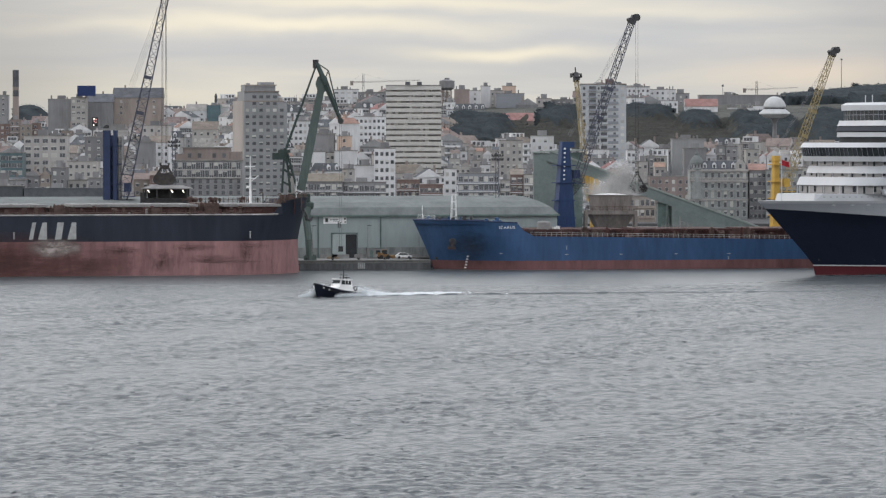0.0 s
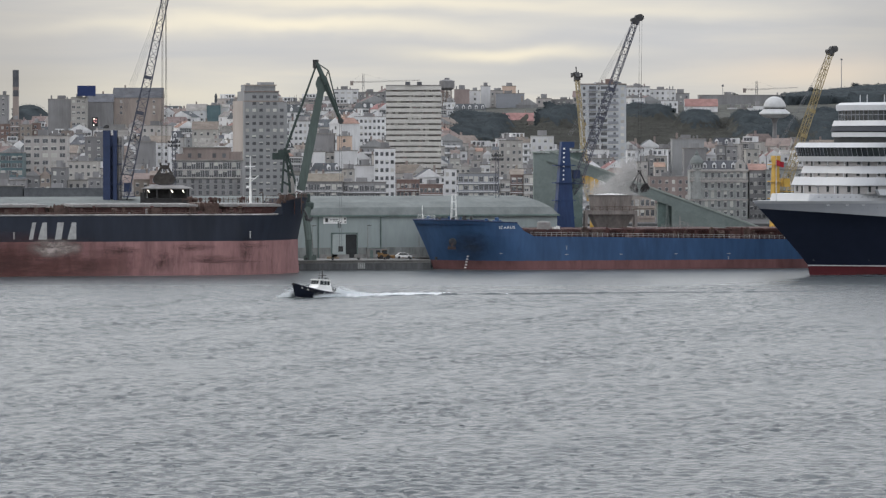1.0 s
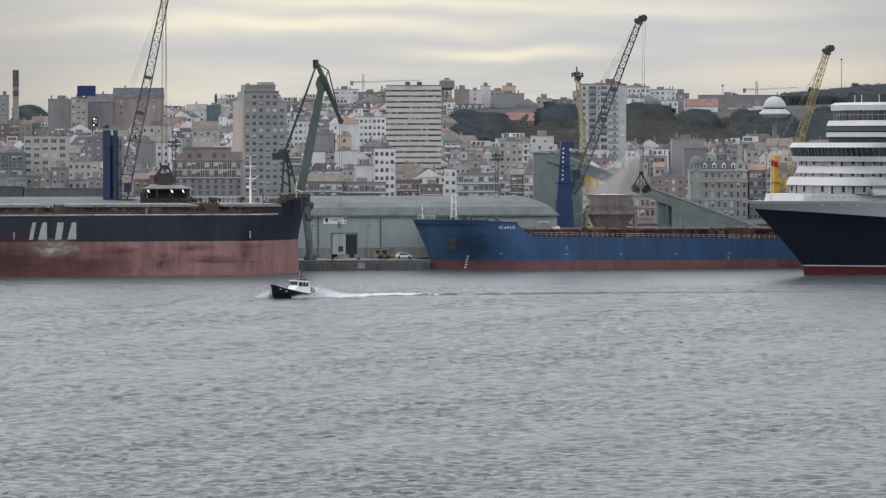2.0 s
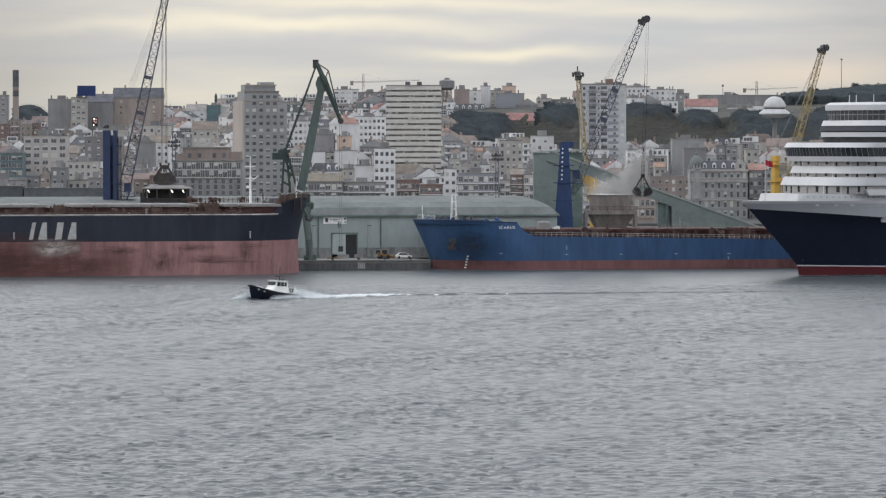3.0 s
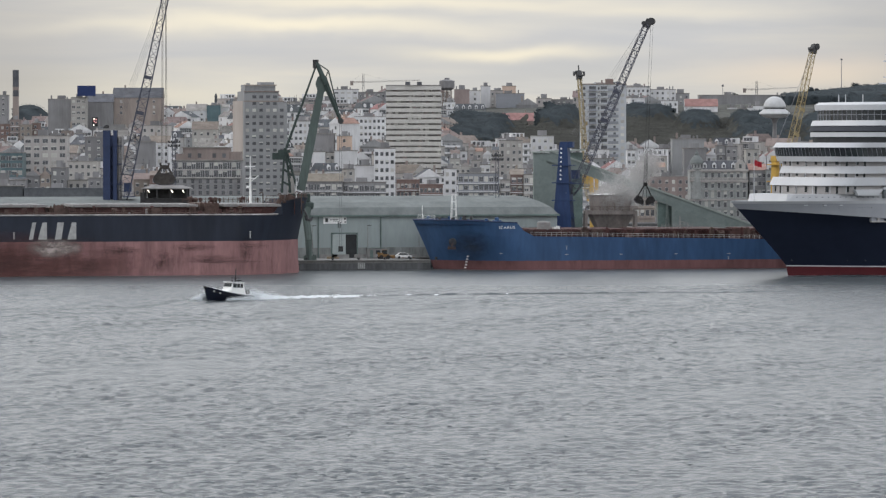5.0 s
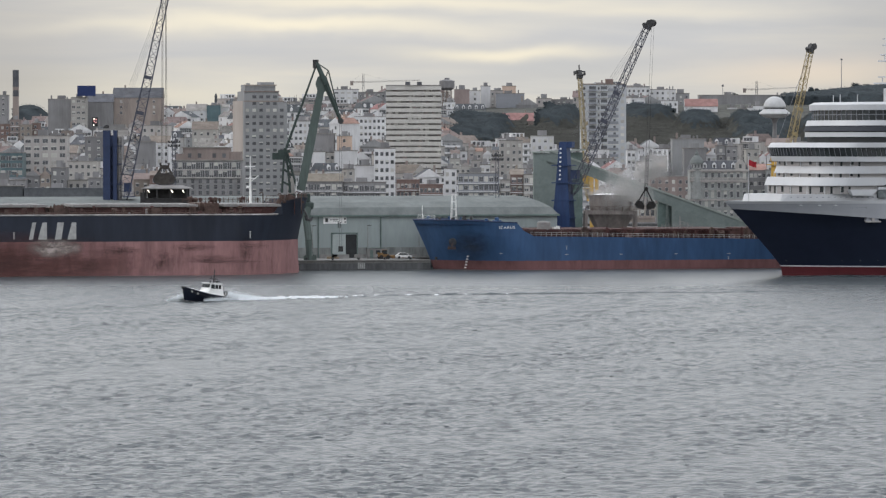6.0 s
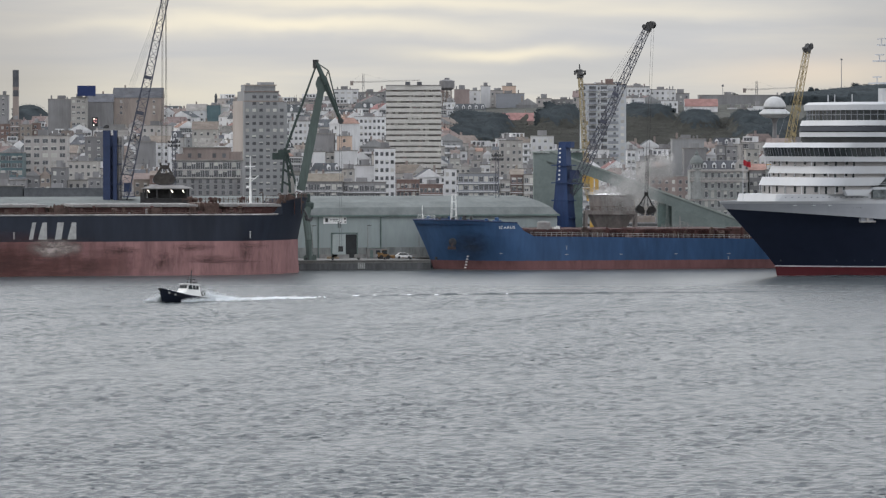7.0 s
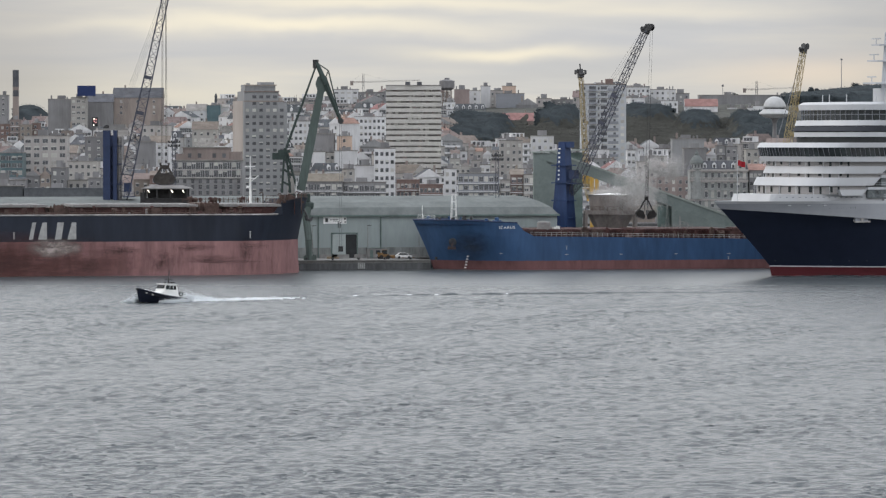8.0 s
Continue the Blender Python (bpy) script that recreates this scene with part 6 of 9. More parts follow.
light_mast(2.6, 1090, 17.4, "short pale lattice mast beside the shed")
loader(-14.5, 1054)
parked_car(-9.8, 1058, WHITE, 8)
quay_clutter()


# ---- pilot boat with its wake ----
def pilot_boat():
    b = thing("pilot_boat", "small pilot launch, black hull and white cabin, at speed", "boat", pose(-21.5, 858, 0, 0, 0, 232))
    def hull(levels, name, material):
        bm = B()
        rows = []
        for f, w in levels:
            row = []
            for i in range(15):
                t = i / 14
                x = -6.5 + 13.4 * t * (0.95 + 0.05 * f)
                sheer = 0.60 + 0.38 * t + 1.0 * t ** 3
                hb = 1.85 * (1 - 0.84 * max(0, (t - 0.42) / 0.58) ** 3.6) * w + 0.02
                z = -0.5 + (sheer + 0.5) * f
                row.append((x, hb, z))
            rows.append(row)
        for s in (1, -1):
            v = [[bm.verts.new((x, s * y, z)) for x, y, z in r] for r in rows]
            for a, c in zip(v, v[1:]):
                for i in range(14):
                    bm.faces.new((a[i], a[i + 1], c[i + 1], c[i]))
        a = [bm.verts.new((r[0][0], r[0][1], r[0][2])) for r in rows]
        c = [bm.verts.new((r[0][0], -r[0][1], r[0][2])) for r in rows]
        for i in range(len(rows) - 1):
            bm.faces.new((a[i], c[i], c[i + 1], a[i + 1]))
        a = [bm.verts.new((r[-1][0], r[-1][1], r[-1][2])) for r in rows]
        m = [bm.verts.new((r[-1][0] + 0.22, 0, r[-1][2] + 0.03)) for r in rows]
        c = [bm.verts.new((r[-1][0], -r[-1][1], r[-1][2])) for r in rows]
        for i in range(len(rows) - 1):
            bm.faces.new((a[i], m[i], m[i + 1], a[i + 1]))
            bm.faces.new((m[i], c[i], c[i + 1], m[i + 1]))
        part(name, bm, material, b, smooth=True)
        return rows
    rows = hull([(0, 0.4), (0.3, 0.72), (0.65, 0.9), (0.9, 1.0), (1.0, 0.98)], "hull", BLACK_HULL)
    top = rows[-1]
    bm = B()
    deck_cap(bm, [(x, y * 0.97, z - 0.12) for x, y, z in top])
    part("deck", bm, HATCH, b)
    for s in (1, -1):
        bm = B()
        for p, q in zip(top, top[1:]):
            bar(bm, (p[0], s * p[1], p[2]), (q[0], s * q[1], q[2]), 0.2, 8)
        part("rubbing_strake", bm, BLACK_HULL, b, "black rubber strake")
        bm = B()
        for p, q in zip(top[3:13], top[4:14]):
            bar(bm, (p[0], s * p[1] * 1.01, p[2] - 0.42), (q[0], s * q[1] * 1.01, q[2] - 0.5), 0.05, 5)
        part("hull_stripe", bm, FENDER, b)
        bm = B()
        for p, q in zip(top[1:13], top[2:14]):
            bar(bm, (p[0], s * (p[1] - 0.1), p[2] + 0.22), (q[0], s * (q[1] - 0.1), q[2] + 0.22), 0.06, 6)
        part("toe_rail", bm, WHITE, b, "white toe rail")
    bm = B()
    bar(bm, (top[-1][0] + 0.05, top[-1][1], top[-1][2]), (top[-1][0] + 0.3, 0, top[-1][2] + 0.03), 0.22, 8)
    bar(bm, (top[-1][0] + 0.3, 0, top[-1][2] + 0.03), (top[-1][0] + 0.05, -top[-1][1], top[-1][2]), 0.22, 8)
    part("bow_fender", bm, FENDER, b, "round black bow fender")
    for side in (1, -1):
        for x, y, z in ((5.55, 1.02, 1.25), (4.3, 1.52, 0.95)):
            bm = B()
            plate(bm, [(x - 0.16, side * (y + 0.06), z - 0.12), (x + 0.16, side * (y - 0.06), z - 0.06), (x + 0.14, side * (y - 0.04), z + 0.26), (x - 0.14, side * (y + 0.1), z + 0.2)], (0, 0.12 * side, 0))
            part("fairlead", bm, MARK_GREY, b, "pale fairlead plate on the bow")
    # low trunk and wheelhouse
    aft = Matrix.Translation((-0.55, 0, -0.05)) @ Matrix.Diagonal((1.12, 1.08, 1.04, 1))
    bm = B()
    solid(bm, [Vector(p) for p in ((-3.3, -1.45, 0.3), (2.3, -1.05, 0.9), (2.3, 1.05, 0.9), (-3.3, 1.45, 0.3))],
          [Vector(p) for p in ((-3.2, -1.35, 1.35), (1.3, -0.9, 1.75), (1.3, 0.9, 1.75), (-3.2, 1.35, 1.35))])
    part("trunk_cabin", bm, WHITE, b, m=aft)
    bm = B()
    solid(bm, [Vector(p) for p in ((-2.7, -1.22, 1.3), (1.1, -1.12, 1.5), (1.1, 1.12, 1.5), (-2.7, 1.22, 1.3))],
          [Vector(p) for p in ((-2.3, -1.05, 3.15), (0.45, -0.98, 3.2), (0.45, 0.98, 3.2), (-2.3, 1.05, 3.15))])
    cab = part("wheelhouse", bm, WHITE, b, "white wheelhouse", m=aft)
    bm = B()
    box(bm, -2.5, 0.75, -1.15, 1.15, 3.17, 3.3)
    part("roof", bm, WHITE, cab)
    for s in (1, -1):
        for x0, x1 in ((-0.42, 0.55), (-1.3, -0.55), (-2.1, -1.42)):
            bm = B()
            plate(bm, [(x0, s * 1.125, 2.2), (x1, s * 1.1, 2.22), (x1 - 0.12, s * 1.045, 2.98), (x0 - 0.02, s * 1.06, 2.98)], (0, 0.03 * s, 0))
            part("side_window", bm, BOAT_GLASS, cab)
    for y0, y1 in ((-0.92, -0.34), (-0.28, 0.28), (0.34, 0.92)):
        bm = B()
        plate(bm, [(0.86, y0, 2.35), (0.86, y1, 2.35), (0.6, y1 * 0.95, 3.0), (0.6, y0 * 0.95, 3.0)], (0.03, 0, 0.01))
        part("windscreen", bm, BOAT_GLASS, cab)
    bm = B()
    bar(bm, (-1.2, 0, 3.0), (-1.3, 0, 5.9), 0.15, 6, 0.08)
    mast = part("mast", bm, STEEL, b, "dark mast", m=aft)
    bm = B()
    box(bm, -1.5, -0.9, -0.75, 0.75, 4.0, 4.12), bar(bm, (-1.2, -0.6, 4.1), (-1.2, -0.6, 4.6), 0.04, 5)
    part("crosstree", bm, STEEL, mast)
    bm = B()
    box(bm, -2.3, -1.9, -0.6, 0.6, 3.55, 3.7), bar(bm, (-2.1, 0, 3.3), (-2.1, 0, 3.6), 0.1, 6)
    part("radar", bm, STEEL, b, m=aft)
    bm = B()
    lathe(bm, [(0.1, 3.3), (0.16, 3.5), (0.02, 3.7)], 8, 0.2, 0.5)
    part("searchlight", bm, STEEL, b, m=aft)
    bm = B()
    seg = 16
    for i in range(seg):
        f = lambda a: (-3.0 + 0.38 * math.cos(a), 1.5, 1.5 + 0.38 * math.sin(a))
        bar(bm, f(2 * math.pi * i / seg), f(2 * math.pi * (i + 1) / seg), 0.1, 6)
    part("life_ring", bm, FENDER, b, "dark life ring on the cabin side", m=aft)
    for s in (1, -1):
        bm = B()
        pts = [(3.4, s * 1.5, 1.65), (5.0, s * 1.0, 1.9), (6.2, s * 0.4, 2.1)]
        rail(bm, pts, h=0.75, r=0.025, step=0.8, levels=(0.75, 0.4))
        rail(bm, [(-4.7, s * 1.55, 0.6), (-3.5, s * 1.6, 0.65)], h=0.8, r=0.025, step=0.6, levels=(0.8,))
        part("guard_rail", bm, HATCH, b)
    return b


def specks(name, n, place, size, material, parent=None, seed=1):
    """A drifting cloud of very small flakes; place(rnd) gives one flake's spot."""
    rnd = random.Random(seed)
    vs, fs = [], []
    for i in range(n):
        c = Vector(place(rnd))
        q = Euler([rnd.uniform(0, 6.28) for _ in range(3)]).to_matrix()
        s = size * rnd.uniform(0.5, 1.5)
        k = len(vs)
        vs += [c + q @ Vector(p) * s for p in ((-1, -0.6, 0), (1, -0.7, 0.1), (0.9, 0.7, 0), (-0.8, 0.8, -0.1))]
        fs.append((k, k + 1, k + 2, k + 3))
    me = bpy.data.meshes.new(name)
    me.from_pydata(vs, [], fs)
    return part(name, me, material, parent, kind="stuff")


def lumps(bm, centre, n, spread, size, rnd, flat=0.3):
    for i in range(n):
        c = Vector(centre) + Vector([rnd.gauss(0, s) for s in spread])
        c.z = abs(c.z)
        r = size * rnd.uniform(0.5, 1.4)
        k = 7
        jit = [rnd.uniform(0.6, 1.3) for _ in range(k)]
        low = [c + Vector((math.cos(6.283 * a / k) * r * jit[a] * 1.6, math.sin(6.283 * a / k) * r * jit[a], -0.25 * r)) for a in range(k)]
        top = [c + Vector((math.cos(6.283 * a / k) * r * jit[a] * 0.9, math.sin(6.283 * a / k) * r * jit[a] * 0.5, flat * r)) for a in range(k)]
        solid(bm, low, top)


def wake():
    w = thing("boat_wake", "white foaming wake and bow spray of a launch", "wake", pose(-21.5, 858, 0, 0, 0, 232))
    rnd = random.Random(12)
    # stern foam
    bm = B()
    for i in range(760):
        t = rnd.random()
        lumps(bm, (-6 - 27 * t, 0.25 * math.sin(9 * t), 0.06), 1, (0.5, 1.1 + 0.7 * t, 0.16 * (1 - t)), 0.52 - 0.18 * t, rnd)
    part("wake_foam", bm, FOAM, w, kind="stuff")
    bm = B()
    for i in range(130):
        s = rnd.choice((-1, 1))
        t = rnd.random() if s < 0 else 0.05 + 0.95 * rnd.random()
        if s > 0 and 0.05 < t < 0.3:
            t += 0.4
        lumps(bm, (4.6 - 9.6 * t, s * (1.4 + 1.0 * t), 0.0), 1, (0.3, 0.25, 0.05 if s < 0 else 0.3 * t), 0.26, rnd, 0.35)
    part("bow_wave", bm, FOAM, w, kind="stuff")

    def stern(r):
        t = r.random() ** 1.5
        return (-5.6 - 10 * t, r.gauss(0, 0.9 + 0.9 * t), abs(r.gauss(0, 0.72)) * (1 - t) ** 0.9 + 0.02)

    def bow(r):
        t = r.random()
        s = r.choice((-1, -1, -1, -1, 1))
        q = r.random() ** 1.4
        if s > 0:
            return (2.2 - 7.2 * t, 1.75 + 0.5 * t + 0.9 * q, abs(r.gauss(0, 0.25 + 0.2 * t)))
        return (6.4 - 3.4 * t + r.gauss(0, 0.3), -(0.3 + 1.2 * t + 3.8 * q), abs(r.gauss(0, 0.6)) * (1.1 - 0.85 * q))
    specks("stern_spray", 52000, stern, 0.029, SPRAY, w, 5)
    specks("bow_spray", 40000, bow, 0.029, SPRAY, w, 6)
    # older wake: low dark-edged swell lines left behind
    for k, (x0, x1, y, h) in enumerate(((-20, -64, -0.9, 0.42), (-30, -100, 2.0, 0.30), (-62, -150, 0.2, 0.26))):
        bm = B()
        n = 40
        rows = []
        for i in range(n + 1):
            t = i / n
            x = x0 + (x1 - x0) * t
            yy = y + 0.8 * noise.noise(Vector((x * 0.13, k * 5.0, 0)))
            hh = h * math.sin(math.pi * min(1, t * 4 + 0.05) * 0.5) * (1 - t) ** 0.4 * (0.7 + 0.6 * noise.noise(Vector((x * 0.4, k, 2.0))))
            wd = 0.7 + 0.5 * t
            rows.append([bm.verts.new((x, yy + o * wd, max(z, -0.06))) for o, z in ((-1.6, -0.06), (-0.7, hh * 0.5), (0, hh), (0.7, hh * 0.4), (1.6, -0.06))])
        for a, c in zip(rows, rows[1:]):
            for i in range(4):
                bm.faces.new((a[i], a[i + 1], c[i + 1], c[i]))
        part("swell_ridge", bm, WATER, w, smooth=True)
    bm = B()
    for i in range(90):
        t = rnd.random() ** 1.5
        lumps(bm, (-22 - 16 * t, rnd.gauss(-0.2, 0.5), 0.08), 1, (0.6, 0.25, 0.02), 0.3 * (1 - 0.5 * t), rnd, 0.2)
    part("foam_flecks", bm, FOAM, w, kind="stuff")
    return w


def old_wake():
    """What the launch left behind on its earlier, straighter course: a pale slick with a low dark-sided swell before it."""
    w = thing("wake_trail", "fading wake line of foam and low swell on the water", "wake")
    rnd = random.Random(31)

    def at(t):
        return -18 + 118 * t, 860.5 + 31 * t ** 0.8 + 0.8 * noise.noise(Vector((t * 9, 0, 4.0)))
    for k, (a, b, off, h) in enumerate(((0.0, 0.66, -1.0, 0.5), (0.42, 1.0, -1.2, 0.36))):
        bm = B()
        rows = []
        for i in range(71):
            t = a + (b - a) * i / 70
            x, y = at(t)
            y += off
            hh = h * math.sin(math.pi * i / 70) ** 0.5 * max(0.12, 0.62 + 0.8 * noise.noise(Vector((x * 0.35, k * 3.0, 0))))
            rows.append([bm.verts.new((x, y + o, z)) for o, z in ((-0.8, -0.06), (-0.15, hh), (0.6, hh * 0.7), (2.4, -0.06))])
        for p, q in zip(rows, rows[1:]):
            for i in range(3):
                bm.faces.new((p[i], q[i], q[i + 1], p[i + 1]))
        part("swell_ridge", bm, WATER, w, smooth=True)
    bm = B()
    for i in range(260):
        t = 0.75 * rnd.random() ** 1.8
        x, y = at(t)
        lumps(bm, (x, y + rnd.gauss(0.8, 0.5), 0.05), 1, (0.4, 0.3, 0.02), 0.22 * (1 - 0.55 * t), rnd, 0.2)
    part("foam_line", bm, FOAM, w, kind="stuff")
    return w


def dust_mat():
    m = bpy.data.materials.new("pale_dust")
    m.use_nodes = True
    b = m.node_tree.nodes["Principled BSDF"]
    b.inputs["Base Color"].default_value, b.inputs["Roughness"].default_value = (0.62, 0.61, 0.60, 1), 1.0
    b.inputs["Specular IOR Level"].default_value = 0.0
    b.inputs["Alpha"].default_value = 0.42
    return m


DUST = dust_mat()


def dust_puff(n, size, seed, flake=0.036):
    p = thing("dust_puff", "pale grain dust drifting off a hopper", "dust", group="dust clouds over the hopper")

    def place(r):
        a = Vector((r.gauss(0, size[0]), r.gauss(0, size[1]), r.gauss(0, size[2])))
        return a + Vector((noise.noise(a * 0.6 + Vector((seed, 0, 0))), 0, noise.noise(a * 0.6 + Vector((0, seed, 3))))) * size[0] * 0.8
    specks("dust", n, place, flake, DUST, p, seed)
    return p


boat = pilot_boat()
boat_wake = wake()
old_wake()
puffs = [dust_puff(49400, (2.6, 1.5, 0.5), 1), dust_puff(57000, (1.3, 1.0, 1.1), 2), dust_puff(57000, (1.35, 1.0, 1.5), 3), dust_puff(49400, (2.8, 1.6, 1.9), 4), dust_puff(45600, (3.4, 1.8, 1.9), 5), dust_puff(41800, (2.5, 1.5, 1.1), 6)]


# ---- town ----
W_WHITE = mat("plaster_white", (0.600, 0.600, 0.612), 0.85, vary=0.16, size=6, streak=True, tone=(0.36, 0.34, 0.32), grime=0.5, each=0.12)
W_CREAM = mat("plaster_cream", (0.378, 0.360, 0.345), 0.85, vary=0.16, size=6, streak=True, tone=(0.28, 0.25, 0.21), grime=0.5, each=0.15)
W_GREY = mat("plaster_grey", (0.226, 0.224, 0.230), 0.85, vary=0.2, size=6, streak=True, tone=(0.16, 0.155, 0.15), grime=0.5, each=0.2)
W_TAN = mat("render_tan", (0.252, 0.213, 0.196), 0.85, vary=0.2, size=6, streak=True, tone=(0.18, 0.15, 0.13), grime=0.5, each=0.2)
W_STONE = mat("granite_ashlar", (0.262, 0.272, 0.268), 0.85, vary=0.22, size=3, tone=(0.15, 0.14, 0.13), grime=0.5)
W_BRICK = mat("brick_brown", (0.185, 0.134, 0.122), 0.85, vary=0.2, size=4, tone=(0.13, 0.09, 0.08))
W_OCHRE = mat("plaster_ochre", (0.50, 0.385, 0.315), 0.85, vary=0.15, size=5)
W_CONC = mat("concrete_panel", (0.262, 0.266, 0.272), 0.85, vary=0.14, size=5, streak=True, tone=(0.20, 0.20, 0.20), grime=0.5)
W_BEIGE = mat("render_beige", (0.345, 0.310, 0.285), 0.85, vary=0.1, size=8, streak=True, tone=(0.28, 0.26, 0.25), grime=0.5)
DOME_WHITE = mat("dome_weathered_white", (0.44, 0.445, 0.45), 0.7, vary=0.12, size=4, streak=True, tone=(0.33, 0.33, 0.32), grime=0.6)
W_PALE = mat("panel_pale_blue_white", (0.43, 0.445, 0.468), 0.85, vary=0.1, size=5, streak=True, tone=(0.36, 0.36, 0.36), grime=0.5)
W_BAND = mat("parapet_cream", (0.50, 0.485, 0.46), 0.85, vary=0.12, size=6, tone=(0.42, 0.40, 0.36), grime=0.5)
STRIP = glass("window_strip_glass", (0.20, 0.19, 0.175), 0.4)
W_TEAL = mat("glass_teal", (0.10, 0.15, 0.165), 0.3, vary=0.2, size=4)
W_BLUE = mat("sign_blue", (0.02, 0.035, 0.11), 0.5, vary=0.12, size=5)
TILE = mat("roof_tile_red", (0.262, 0.170, 0.146), 0.85, vary=0.25, size=3, tone=(0.20, 0.12, 0.10), each=0.15, spec=0.06)
ROOF_BROWN = mat("roof_tile_brown", (0.190, 0.158, 0.145), 0.85, vary=0.25, size=3, tone=(0.11, 0.095, 0.09), each=0.2, spec=0.06)
MOSS_ROOF = mat("roof_mossy", (0.205, 0.185, 0.158), 0.9, vary=0.25, size=4, tone=(0.26, 0.20, 0.17), grime=0.7, spec=0.05)
SLATE = mat("roof_slate", (0.10, 0.105, 0.115), 0.7, vary=0.25, size=3, each=0.2, spec=0.06)
FLATROOF = mat("roof_felt", (0.22, 0.21, 0.20), 0.9, vary=0.3, size=4, each=0.3, spec=0.06)
WIN = glass("window_glass", (0.082, 0.086, 0.094), 0.3)
FRAME = mat("window_frame", (0.46, 0.46, 0.46), 0.6, vary=0.1)
AWNING = mat("blind_pale", (0.48, 0.47, 0.44), 0.8, vary=0.15, each=0.25)
BARK = mat("bark", (0.06, 0.045, 0.035), 0.9)
LEAF = mat("foliage", (0.040, 0.048, 0.053), 0.95, vary=0.3, size=14, tone=(0.038, 0.044, 0.042), spec=0.03)
LEAF_DRY = mat("foliage_dry", (0.051, 0.051, 0.046), 0.95, vary=0.28, size=18, tone=(0.044, 0.047, 0.042), grime=0.8, spec=0.03)


@functools.lru_cache(None)
def window_mesh(w, h, blind=0, trim="pale"):
    """A window standing 8 cm proud: frame of four bars, glass set back, and perhaps a blind."""
    bm = B()
    f = 0.06
    xs = [0, f, w - f, w] if w < 1.45 or trim != "pale" else [0, f, w / 2 - 0.04, w / 2 + 0.04, w - f, w]
    zb = h - f - (h - 2 * f) * blind / 4
    zs = [0, f, zb, h - f, h] if f + 0.01 < zb < h - f - 0.01 else [0, f, h - f, h]
    v = {}

    def at(i, k, y):
        key = (i, k, y)
        if key not in v:
            v[key] = bm.verts.new((xs[i], y, zs[k]))
        return v[key]
    open_cols = [1] if len(xs) == 4 else [1, 3]
    glass_cells = {(i, k) for i in open_cols for k in range(1, len(zs) - 2)}
    for i in range(len(xs) - 1):
        for k in range(len(zs) - 1):
            y = -0.02 if (i, k) in glass_cells else -0.09
            face = bm.faces.new((at(i, k, y), at(i + 1, k, y), at(i + 1, k + 1, y), at(i, k + 1, y)))
            if (i, k) in glass_cells:
                face.material_index = 2 if blind and zs[k] >= zb - 0.02 else 1
                for (a, b), (c, e), side in (((i, k), (i + 1, k), (i, k - 1)), ((i + 1, k), (i + 1, k + 1), (i + 1, k)), ((i + 1, k + 1), (i, k + 1), (i, k + 1)), ((i, k + 1), (i, k), (i - 1, k))):
                    if side not in glass_cells:
                        bm.faces.new((at(a, b, -0.02), at(c, e, -0.02), at(c, e, -0.09), at(a, b, -0.09)))
    n, m = len(xs) - 1, len(zs) - 1
    loop = [(i, 0) for i in range(n)] + [(n, k) for k in range(m)] + [(i, m) for i in range(n, 0, -1)] + [(0, k) for k in range(m, 0, -1)]
    for (a, b), (c, e) in zip(loop, loop[1:] + loop[:1]):
        bm.faces.new((at(a, b, -0.09), at(c, e, -0.09), at(c, e, 0.03), at(a, b, 0.03)))
    bmesh.ops.recalc_face_normals(bm, faces=bm.faces[:])
    me = bpy.data.meshes.new("window")
    bm.to_mesh(me)
    bm.free()
    for one in (FRAME if trim == "pale" else W_CONC, WIN, AWNING):
        me.materials.append(one)
    return me


def gable(bm, w, d, z, rise, over=0.35, along=True):
    if along:
        a = [(-over, -over), (w + over, -over), (w + over, d + over), (-over, d + over)]
        r0, r1 = Vector((-over, d / 2, z + rise)), Vector((w + over, d / 2, z + rise))
    else:
        a = [(w + over, -over), (w + over, d + over), (-over, d + over), (-over, -over)]
        r0, r1 = Vector((w / 2, -over, z + rise)), Vector((w / 2, d + over, z + rise))
    p = [bm.verts.new((x, y, z)) for x, y in a]
    q0, q1 = bm.verts.new(r0), bm.verts.new(r1)
    bm.faces.new((p[0], p[1], q1, q0)), bm.faces.new((p[2], p[3], q0, q1))
    for ends in ((p[1], p[2], q1), (p[3], p[0], q0)):
        bm.faces.new(ends).material_index = 1
    bm.faces.new(p[::-1])


